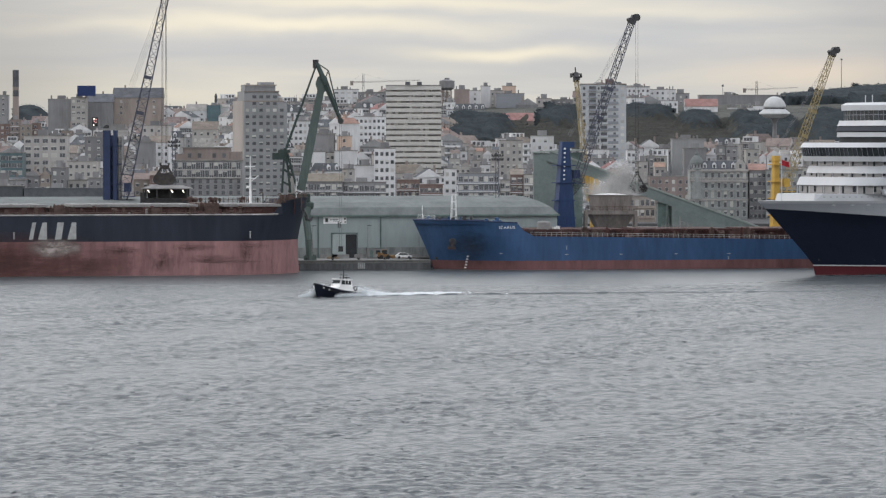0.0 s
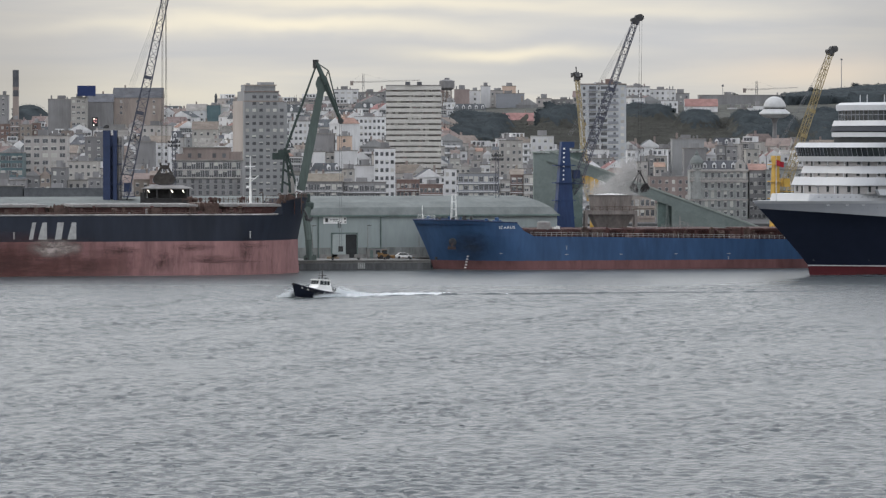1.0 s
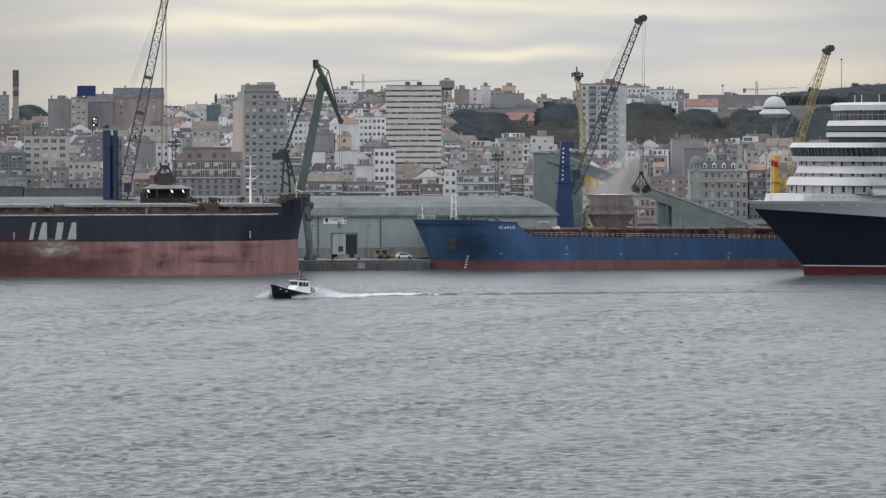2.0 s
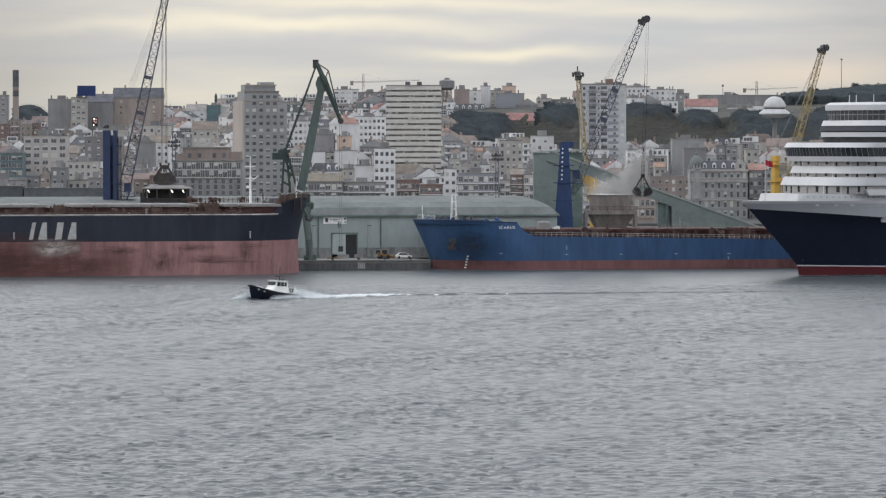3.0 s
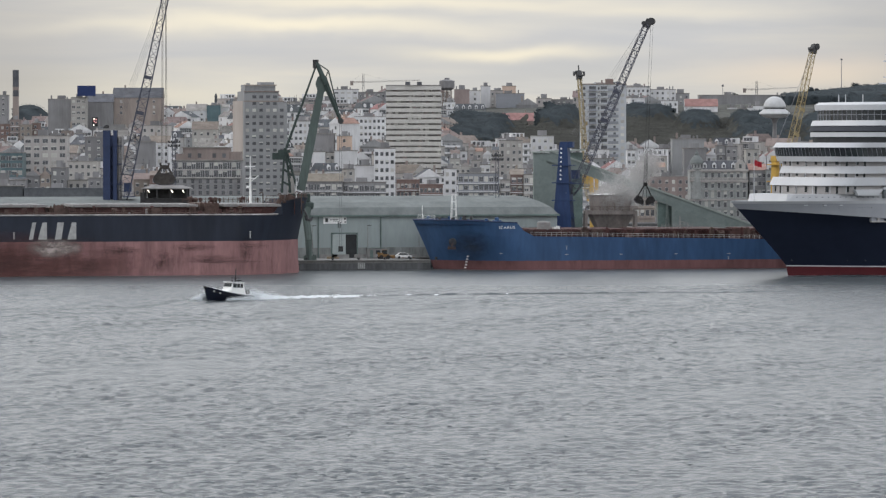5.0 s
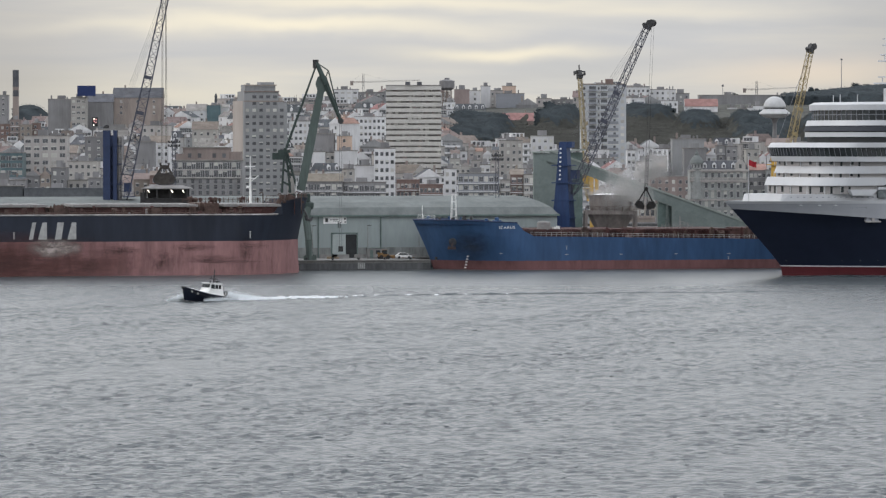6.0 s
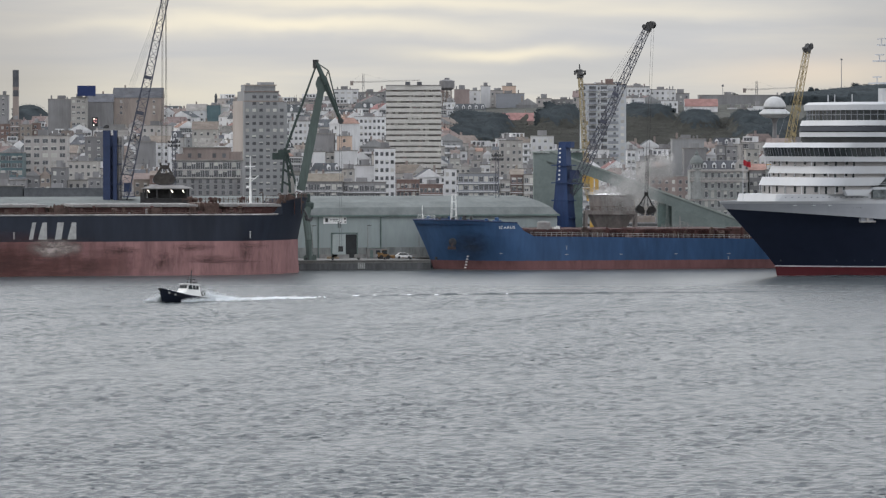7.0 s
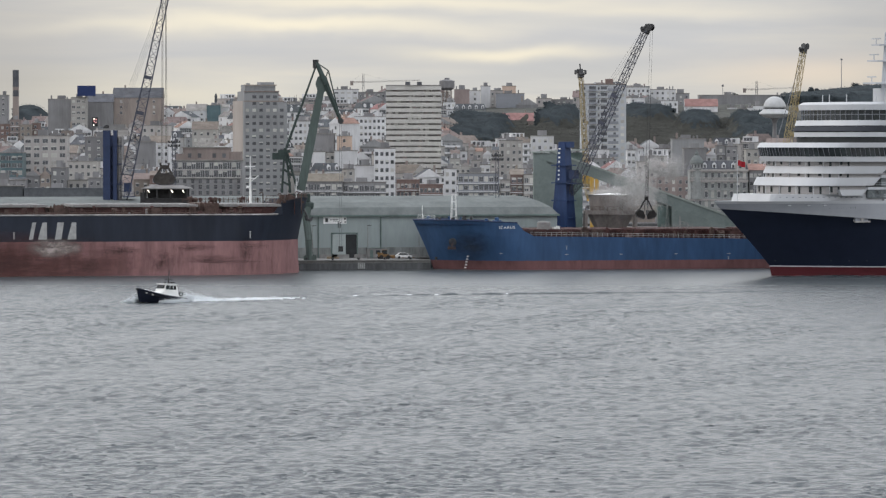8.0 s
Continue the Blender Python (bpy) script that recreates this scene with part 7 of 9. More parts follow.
def shaped_roof(b, w, d, z, roof, roof_mat, rnd, wall):
    bm = B()
    if roof == "flat":
        box(bm, -0.2, w + 0.2, -0.2, d + 0.2, z, z + 0.3)
        part("roof", bm, roof_mat, b)
        bm = B()
        box(bm, w * 0.3, w * 0.3 + min(4, w * 0.4), d * 0.3, d * 0.7, z + 0.3, z + rnd.uniform(1.5, 2.8))
        part("stair_head", bm, W_GREY, b)
        for i in range(rnd.randint(1, 3)):
            bm = B()
            x, y = rnd.uniform(1, w - 1), rnd.uniform(1, d - 1)
            box(bm, x - 0.35, x + 0.35, y - 0.35, y + 0.35, z + 0.3, z + rnd.uniform(1.0, 2.2))
            part("chimney", bm, W_GREY, b)
    elif roof in ("gable", "gable_end"):
        gable(bm, w, d, z, min(w, d) * 0.26 + 0.8, along=roof == "gable")
        part("roof", bm, [roof_mat, wall], b)
        bm = B()
        x = w * rnd.uniform(0.2, 0.8)
        box(bm, x - 0.4, x + 0.4, d * 0.55, d * 0.55 + 0.8, z, z + min(w, d) * 0.26 + 2.2)
        part("chimney", bm, W_TAN, b)
    elif roof == "mansard":
        k = 1.1
        solid(bm, [Vector(p) for p in ((-0.3, -0.3, z), (w + 0.3, -0.3, z), (w + 0.3, d + 0.3, z), (-0.3, d + 0.3, z))],
              [Vector(p) for p in ((k, k, z + 3.2), (w - k, k, z + 3.2), (w - k, d - k, z + 3.2), (k, d - k, z + 3.2))])
        part("roof", bm, roof_mat, b)
        n = max(2, int(w / 3.2))
        for i in range(n):
            bm = B()
            x = (i + 0.5) * w / n
            plate(bm, [(x - 0.75, -0.05, z + 0.4), (x + 0.75, -0.05, z + 0.4), (x + 0.75, -0.05, z + 2.0), (x, -0.05, z + 2.7), (x - 0.75, -0.05, z + 2.0)], (0, 2, 0))
            dm = part("dormer", bm, W_WHITE, b)
            part("window", window_mesh(0.9, 1.2), FRAME, dm, m=pose(x - 0.45, -0.08, z + 0.6))


def building(name, label, x, y, w, d, top, wall, roof="flat", roof_mat=None, turn=0, storey=3.0, cols=None, win=(1.2, 1.5), side=False, seed=1,
             style="", rows_max=40, cornice=False, base=None, group=""):
    """A town building, its front-left corner at x, y. Windows are parts, set from the top storey down."""
    z0 = (land(x + w / 2, y) if base is None else base) - 0.6
    h = top - z0
    b = thing(name, label, "building", pose(x, y, z0, 0, 0, turn), group)
    rnd = random.Random(seed)
    bm = B()
    box(bm, 0, w, 0, d, 0, h)
    part("wall", bm, wall, b)
    shaped_roof(b, w, d, h, roof, roof_mat or ((TILE if "red" in label else ROOF_BROWN) if "gable" in roof else (SLATE if roof == "mansard" else FLATROOF)), rnd, wall)
    cols = cols if cols is not None else max(1, int(w / 2.7))
    rows = min(rows_max, int((h - 0.6) / storey))
    if cols:
        ww, wh = min(win[0], w / cols - 0.35), win[1]
        for r in range(rows):
            z = h - 0.55 - (r + 1) * storey + (storey - wh) * 0.55
            for c in range(cols):
                xx = (c + 0.5) * w / cols - ww / 2
                part("window", window_mesh(round(ww, 2), wh, rnd.choice((0, 0, 0, 1, 2, 4))), FRAME, b, m=pose(xx, 0, z))
            if cornice or style == "gallery":
                bm = B()
                box(bm, -0.15, w + 0.15, -0.35 if style != "gallery" else -0.7, 0, h - 0.55 - (r + 1) * storey - 0.12, h - 0.55 - (r + 1) * storey + 0.16)
                part("cornice", bm, W_WHITE if style == "gallery" else wall, b)
    if side:
        n = max(1, int(d / 4))
        for r in range(min(rows, 5)):
            z = h - 0.55 - (r + 1) * storey + (storey - win[1]) * 0.55
            for c in range(n):
                yy = (c + 0.5) * d / n + 0.5
                s = -1 if side == "left" else 1
                part("window", window_mesh(1.1, win[1]), FRAME, b, m=pose(0 if s < 0 else w, yy if s < 0 else yy - 1.1, z, 0, 0, -90 if s < 0 else 90))
    return b


def banded_tower(x, y, w, d, top, turn):
    """White high-rise with continuous parapet bands between dark window strips, in three bays set at a slight step."""
    z0 = land(x + w / 2, y) - 0.6
    h = top - z0
    b = thing("tower_block", "tall white high-rise with continuous balcony bands", "building", pose(x, y, z0, 0, 0, turn))
    bm = B()
    box(bm, 0.3, w - 0.3, 1.1, d, 0, h)
    part("core", bm, W_CREAM, b)
    n = int(h / 2.3)
    bays = ((0, w * 0.36, 0.0), (w * 0.36, w * 0.66, 0.5), (w * 0.66, w, -0.1))
    rnd = random.Random(3)
    for r in range(n):
        z = h - 2.3 * (r + 1)
        for x0, x1, back in bays:
            bm = B()
            box(bm, x0, x1, back, back + 0.25, z + 0.86, z + 2.42)
            box(bm, x0, x1, back + 0.25, 1.2, z + 1.95, z + 2.15)
            part("parapet_band", bm, W_BAND, b)
            bm = B()
            box(bm, x0 + 0.1, x1 - 0.1, 0.95, 1.09, z + 0.15, z + 1.4)
            part("window_strip", bm, STRIP, b)
            for i in range(3):
                if rnd.random() < 0.6:
                    q = x0 + (x1 - x0) * (i + rnd.uniform(0.2, 0.7)) / 3
                    bm = B()
                    box(bm, q, q + rnd.uniform(0.5, 1.8), 0.8, 0.95, z + 0.2, z + 1.35)
                    part("blind" if rnd.random() < 0.7 else "pier", bm, (AWNING, W_TAN)[rnd.random() < 0.35], b)
    bm = B()
    box(bm, 0, w, 0.2, d, h + 0.2, h + 0.6)
    part("roof", bm, FLATROOF, b)
    for q in (w * 0.35, w * 0.56):
        bm = B()
        box(bm, q, q + 2.0, 2, 6, h + 0.6, h + 1.9)
        part("lift_house", bm, SLATE, b)


def stepped_tower(x, y, w, d, top, turn):
    """Grey concrete high-rise with a stepped crown and a blank beige flank."""
    z0 = land(x + w / 2, y) - 0.6
    h = top - z0
    b = thing("tower_block", "grey concrete high-rise with stepped roof and beige flank", "building", pose(x, y, z0, 0, 0, turn))
    shoulder, attic = h - 7.3, h - 3.4
    bm = B()
    box(bm, 0, w * 0.91, 0, d, 0, shoulder), box(bm, w * 0.91, w, 0, d, 0, shoulder - 0.9)
    part("wall", bm, W_CONC, b)
    bm = B()
    box(bm, 0.05, w * 0.8, 0.15, 11, shoulder, attic)
    part("upper_wall", bm, W_CONC, b)
    bm = B()
    box(bm, w * 0.04, w * 0.74, 1.0, 8, attic, h - 0.7), box(bm, w * 0.40, w * 0.72, 1.6, 7, h - 0.7, h + 0.3), box(bm, w * 0.1, w * 0.16, 2, 4, h - 0.7, h - 0.1)
    part("crown", bm, W_CONC, b)
    for z, x1 in ((shoulder, w * 0.92), (attic, w * 0.81), (h - 0.9, w * 0.75)):
        bm = B()
        box(bm, -0.15, x1, -0.2, 0.2, z - 0.25, z + 0.2)
        part("coping", bm, W_TAN, b)
    bm = B()
    box(bm, -0.15, 0, 2.0, d, 0, shoulder + 0.1)
    part("flank", bm, W_BEIGE, b, "blank beige flank wall")
    step, storey = w / 6.28, 2.66
    for i in range(7):
        bm = B()
        q = min(w - 0.3, max(0.3, i * step - 0.1))
        box(bm, q - 0.3, q + 0.3, -0.16, 0, 0, shoulder if i < 6 else shoulder - 0.9)
        part("pier", bm, W_CONC, b)
    rnd = random.Random(8)
    for r in range(int((h - 4) / storey)):
        z = attic - 0.5 - storey * (r + 1) + 0.35
        cells = range(1, 5) if r < 2 else range(6)
        for c in cells:
            blind = rnd.choice((0, 0, 0, 0, 1, 2)) if r not in (2, 5) else rnd.choice((4, 4, 0))
            wide, y = (2.0, -0.02) if r < 1 else (1.8, -0.02)
            part("window", window_mesh(wide - 0.2, 1.3, blind, "wall"), FRAME, b, m=pose(c * step + 0.5, y + (0.15 if r < 1 else 0), z))
    for i in range(4):
        bm = B()
        box(bm, 0.1, 0.4, 11.4 + 2 * i, 11.7 + 2 * i, shoulder, shoulder + 1.6)
        part("terrace_post", bm, W_BEIGE, b)
    bm = B()
    box(bm, 0.0, 3.0, 11.2, 17.9, shoulder + 1.6, shoulder + 1.85), box(bm, w * 0.82, w * 0.9, 0.5, 5, shoulder, shoulder + 1.5)
    part("terrace_frame", bm, W_BEIGE, b)


def balcony_tower(x, y, w, d, top, turn):
    z0 = land(x + w / 2, y) - 0.6
    h = top - z0
    b = thing("tower_block", "pale blue-white high-rise with stacked balconies", "building", pose(x, y, z0, 0, 0, turn))
    bm = B()
    box(bm, 0, w * 0.84, 0, d, 0, h)
    part("wall", bm, W_PALE, b)
    bm = B()
    box(bm, w * 0.84, w, 0.3, d, 0, h)
    part("flank", bm, W_PALE, b)
    n = int(h / 2.95)
    rnd = random.Random(5)
    for r in range(n):
        z = h - 2.95 * (r + 1) - 0.3
        for q, ww in ((0.04, 1.3), (0.37, 0.9)):
            part("window", window_mesh(ww, 1.6, rnd.choice((0, 0, 1, 2))), FRAME, b, m=pose(q * w, 0, z + 0.9))
        bm = B()
        box(bm, w * 0.17, w * 0.34, -1.0, 0.0, z + 0.2, z + 1.25)
        part("balcony", bm, LINER_GREY, b)
        bm = B()
        box(bm, w * 0.6, w * 0.83, -0.25, 0, z + 0.3, z + 1.55)
        part("bay_panel", bm, LINER_GREY, b)
        for q0, q1 in ((0.44, 0.58), (0.72, 0.77)):
            bm = B()
            box(bm, w * q0, w * q1, -0.07, 0, z + 1.1 if q0 < 0.6 else z + 1.6, z + 2.5)
            part("balcony_opening", bm, WIN, b)
        bm = B()
        box(bm, w * 0.43, w * 0.59, -0.8, 0, z + 0.2, z + 1.1)
        part("balcony", bm, (W_PALE, LINER_GREY)[rnd.random() < 0.4], b)
        bm = B()
        box(bm, w * 0.18, w * 0.33, -0.06, 0, z + 1.25, z + 2.5)
        part("balcony_opening", bm, WIN, b)
        bm = B()
        box(bm, 0, w * 0.84, -0.12, 0, z - 0.05, z + 0.2)
        part("floor_line", bm, AWNING, b)
        bm = B()
        box(bm, w * 0.88, w * 0.96, 0.22, 0.3, z + 0.8, z + 2.2)
        part("flank_window", bm, AWNING, b)
    bm = B()
    box(bm, -0.2, w + 0.2, -0.2, d, h, h + 0.5)
    part("roof", bm, W_TAN, b)
    bm = B()
    box(bm, w * 0.55, w * 0.72, 3, 7, h + 0.5, h + 2.6)
    part("lift_house", bm, W_BRICK, b)


def ornate_building(x, y, w, d, top, turn):
    b = building("ornate_building", "grand stone building with slate mansard and corner turret", x, y, w, d, top, W_STONE, "mansard", SLATE, turn, 3.5, 9, (1.15, 2.3), cornice=True)
    h = top - (land(x + w / 2, y) - 0.6)
    # heavy cornices with a balustrade, pilasters between the bays, pale window heads
    for z, o, t in ((h - 0.5, 0.75, 0.5), (h - 4.3, 0.6, 0.4), (h - 11.2, 0.45, 0.3)):
        bm = B()
        box(bm, -0.4, w + 0.4, -o, 0, z, z + t), box(bm, -0.3, w + 0.3, -o * 0.6, 0, z - 0.35, z)
        part("cornice", bm, W_CREAM, b, "pale moulded cornice")
    for i in range(10):
        bm = B()
        xx = w * i / 9
        box(bm, max(0, xx - 0.28), min(w, xx + 0.28), -0.3, 0, 1.0, h - 4.7)
        part("pilaster", bm, W_STONE, b)
    for i in range(9):
        xx = w * (i + 0.5) / 9
        for z in (h - 1.15, h - 4.9, h - 8.1):
            bm = B()
            plate(bm, [(xx - 0.8, -0.24, z), (xx + 0.8, -0.24, z), (xx + 0.5, -0.24, z + 0.35), (xx - 0.5, -0.24, z + 0.35)], (0, 0.22, 0))
            part("window_head", bm, W_CREAM, b)
    bm = B()
    for i in range(44):
        q = w * (i + 0.5) / 44
        box(bm, q - 0.09, q + 0.09, -0.6, -0.45, h - 3.9, h - 3.1)
    box(bm, -0.1, w + 0.1, -0.65, -0.4, h - 3.1, h - 2.95)
    part("balustrade", bm, W_CREAM, b)
    bm = B()
    lathe(bm, [(2.3, h - 11), (2.3, h - 0.2), (2.7, h), (2.7, h + 0.4), (2.2, h + 0.5), (2.2, h + 2.2)], 14, 2.4, 1.4)
    turret = part("turret", bm, W_STONE, b, "round stone corner turret")
    bm = B()
    lathe(bm, [(2.6, h + 2.2), (2.6, h + 2.5), (2.2, h + 3.6), (1.4, h + 4.7), (0.8, h + 5.2), (0.8, h + 6.0), (0.5, h + 6.3), (0.08, h + 7.4)], 14, 2.4, 1.4)
    part("dome", bm, SHED_ROOF, turret, "grey-green turret dome")
    for k in range(4):
        a = radians(-135 + 30 * k)
        part("window", window_mesh(0.8, 1.4), FRAME, turret, m=pose(2.4 + 2.2 * math.cos(a) + 0.4 * math.sin(a), 1.4 + 2.2 * math.sin(a) - 0.4 * math.cos(a), h + 0.6, 0, 0, math.degrees(a) + 90))
    bm = B()
    plate(bm, [(w - 4.6, -0.5, h - 0.3), (w - 0.8, -0.5, h - 0.3), (w - 0.8, -0.5, h + 2.2), (w - 1.6, -0.5, h + 3.0), (w - 2.7, -0.5, h + 3.9), (w - 3.8, -0.5, h + 3.0), (w - 4.6, -0.5, h + 2.2)], (0, 2.5, 0))
    part("pediment", bm, W_CREAM, b)
    part("window", window_mesh(1.1, 1.6), FRAME, b, m=pose(w - 3.25, -0.52, h + 0.4))


def water_tower(x, y, top):
    z0 = land(x, y) - 0.5
    t = thing("water_tower", "grey concrete water tower on slender pale legs", "water tower", pose(x, y, z0))
    h = top - z0
    bm = B()
    lathe(bm, [(2.5, h - 7.7), (4.3, h - 6.3), (4.4, h - 6.0), (4.4, h - 2.3), (4.1, h - 2.0), (1.4, h - 1.2), (1.4, h - 0.5), (0.3, h - 0.3)], 14)
    part("tank", bm, W_GREY, t)
    for i in range(8):
        a = 2 * math.pi * i / 8
        bm = B()
        bar(bm, (2.7 * math.cos(a), 2.7 * math.sin(a), 0), (2.5 * math.cos(a), 2.5 * math.sin(a), h - 7.8), 0.28, 5)
        part("leg", bm, W_TAN, t)
    bm = B()
    bar(bm, (0, 0, 0), (0, 0, h - 8), 0.9, 8)
    part("riser", bm, W_TAN, t)


def dome_tower(x, y, top, k=0.88):
    z0 = land(x, y) - 0.5
    t = thing("lookout_tower", "white mushroom-shaped tower with dome and saucer", "tower", pose(x, y, z0))
    h = top - z0
    bm = B()
    lathe(bm, [(1.2, 0), (0.9, h - 14 * k), (1.8, h - 11.3 * k)], 10)
    part("stem", bm, W_GREY, t)
    bm = B()
    lathe(bm, [(3.6, h - 11.3 * k), (5.0, h - 10.8 * k), (7.2, h - 9.2 * k), (7.1, h - 8.6 * k), (5.5, h - 7.1 * k), (4.9, h - 6.6 * k)], 24)
    part("saucer", bm, DOME_WHITE, t)
    bm = B()
    lathe(bm, [(4.8, h - 6.6 * k), (4.8, h - 5.9 * k)], 24)
    part("window_ring", bm, WIN, t)
    bm = B()
    lathe(bm, [(5.9 * k * math.cos(a), h - 5.9 * k + 5.9 * k * math.sin(a)) for a in [radians(9 * i) for i in range(11)]], 24)
    part("dome", bm, DOME_WHITE, t, smooth=True)


def striped_chimney(x, y, top):
    z0 = land(x, y) - 0.5
    t = thing("factory_chimney", "dark and pale banded factory chimney", "chimney", pose(x, y, z0))
    h = top - z0
    for i, (a, b_) in enumerate(((0, h - 15), (h - 15, h - 11.5), (h - 11.5, h - 9.5), (h - 9.5, h))):
        bm = B()
        lathe(bm, [(1.8, a), (1.75, b_)], 14)
        part("shaft", bm, (W_TAN, SLATE, W_TAN, SLATE)[i], t)


def tower_crane(x, y, top, reach, back):
    z0 = land(x, y) - 0.5
    c = thing("tower_crane", "slender pale construction tower crane far off", "crane", pose(x, y, z0), group="construction cranes")
    h = top - z0
    bm = B()
    lattice(bm, (0, 0, 0), (0, 0, h), 1.3, 1.1, 14, 0.09)
    part("mast", bm, W_GREY, c)
    bm = B()
    lattice(bm, (0, 0, h - 5), (reach, 0, h - 3.9), 0.8, 0.4, 14, 0.07)
    part("jib", bm, W_CREAM, c)
    bm = B()
    lattice(bm, (0, 0, h - 5), (back, 0, h - 5), 0.9, 0.7, 5, 0.09), box(bm, back - 0.9, back + 0.9, -0.7, 0.7, h - 7, h - 4.4)
    part("counter_jib", bm, W_TAN, c)
    bm = B()
    bar(bm, (0, 0, h), (reach * 0.5, 0, h - 4.4), 0.025, 4), bar(bm, (0, 0, h), (back, 0, h - 4.6), 0.025, 4)
    part("tie", bm, ROPE, c)


def mast_pole(x, y, top, r=0.35):
    z0 = land(x, y) - 0.5
    t = thing("radio_mast", "thin radio mast on the hill", "mast", pose(x, y, z0))
    bm = B()
    bar(bm, (0, 0, 0), (0, 0, top - z0), r, 6, r * 0.5)
    part("pole", bm, W_GREY, t)
    bm = B()
    box(bm, -0.7, 0.7, -0.3, 0.3, top - z0 - 1.2, top - z0)
    part("aerial", bm, W_GREY, t)


def statue_on_roof(x, y, z):
    bm = B()
    lathe(bm, [(1.0, 0), (1.0, 1.0), (0.6, 1.2), (0.85, 2.6), (0.7, 4.2), (0.9, 5.2), (0.4, 5.7), (0.5, 6.2), (0.2, 6.9)], 10)
    s = part("statue", bm, SLATE, None, m=pose(x, y, z), smooth=True)
    tagged(s, "weathered dark figure standing on a church roof", "statue")


# ---- common houses ----
def net_block(x, y, w, d, top):
    """The long sea-front block: plain brown attic, two storeys of white-framed galleries, netting and scaffold below."""
    b = thing("apartment_building", "long brown sea-front block with white glazed galleries and scaffolding", "building", pose(x, y, 0))
    bm = B()
    box(bm, 0, w, 0, d, 0, top - 4.6)
    part("wall", bm, W_GREY, b)
    bm = B()
    box(bm, 3.6, w - 4.6, 1.4, d - 1, top - 4.6, top), box(bm, 0.6, 3.6, 2.0, d - 1, top - 4.6, top - 2.2), box(bm, w - 4.6, w - 0.5, 2.0, d - 1, top - 4.6, top - 1.4)
    attic = part("attic", bm, W_TAN, b, "plain brown set-back attic")
    bm = B()
    box(bm, 3.2, w - 4.2, 1.0, d - 0.6, top, top + 0.35), box(bm, -0.3, w + 0.3, -0.5, d, top - 4.75, top - 4.4)
    part("cornice", bm, FLATROOF, b)
    for i, q in enumerate((5.4, 9.0, 14.4, 18.0)):
        bm = B()
        box(bm, q, q + 1.3, 1.32, 1.4, top - 3.6, top - 2.0)
        part("attic_window", bm, WIN, attic)
    n = 15
    for r in range(2):
        z = top - 4.9 - 2.9 * (r + 1)
        for i in range(n):
            x0 = 0.3 + (w - 0.6) * i / n
            ww = (w - 0.6) / n - 0.16
            o = part("gallery_window", window_mesh(round(ww, 2), 2.5, (0, 0, 1, 2, 0, 3)[(i * 5 + r) % 6]), FRAME, b)
            o.matrix_basis = pose(x0, -0.5, z)
        bm = B()
        box(bm, 0, w, -0.6, 0, z - 0.35, z - 0.02)
        part("sill_band", bm, W_CREAM, b)
    for k in range(4):
        z = top - 13.0 - 2.1 * k
        bm = B()
        bar(bm, (-0.3, -1.1, z), (w + 0.3, -1.1, z), 0.06, 4), bar(bm, (-0.3, -1.1, z + 1.0), (w + 0.3, -1.1, z + 1.0), 0.04, 4)
        part("scaffold_rail", bm, HATCH, b)
        for i in range(9):
            bm = B()
            box(bm, 1.0 + i * w / 9, 2.2 + i * w / 9, -0.05, 0, z + 0.1, z + 1.5)
            part("window_pane", bm, WIN, b)
    for i in range(16):
        bm = B()
        bar(bm, (i * w / 15, -1.1, 2.0), (i * w / 15, -1.1, top - 11.0), 0.05, 4)
        part("scaffold_pole", bm, HATCH, b)
    return b


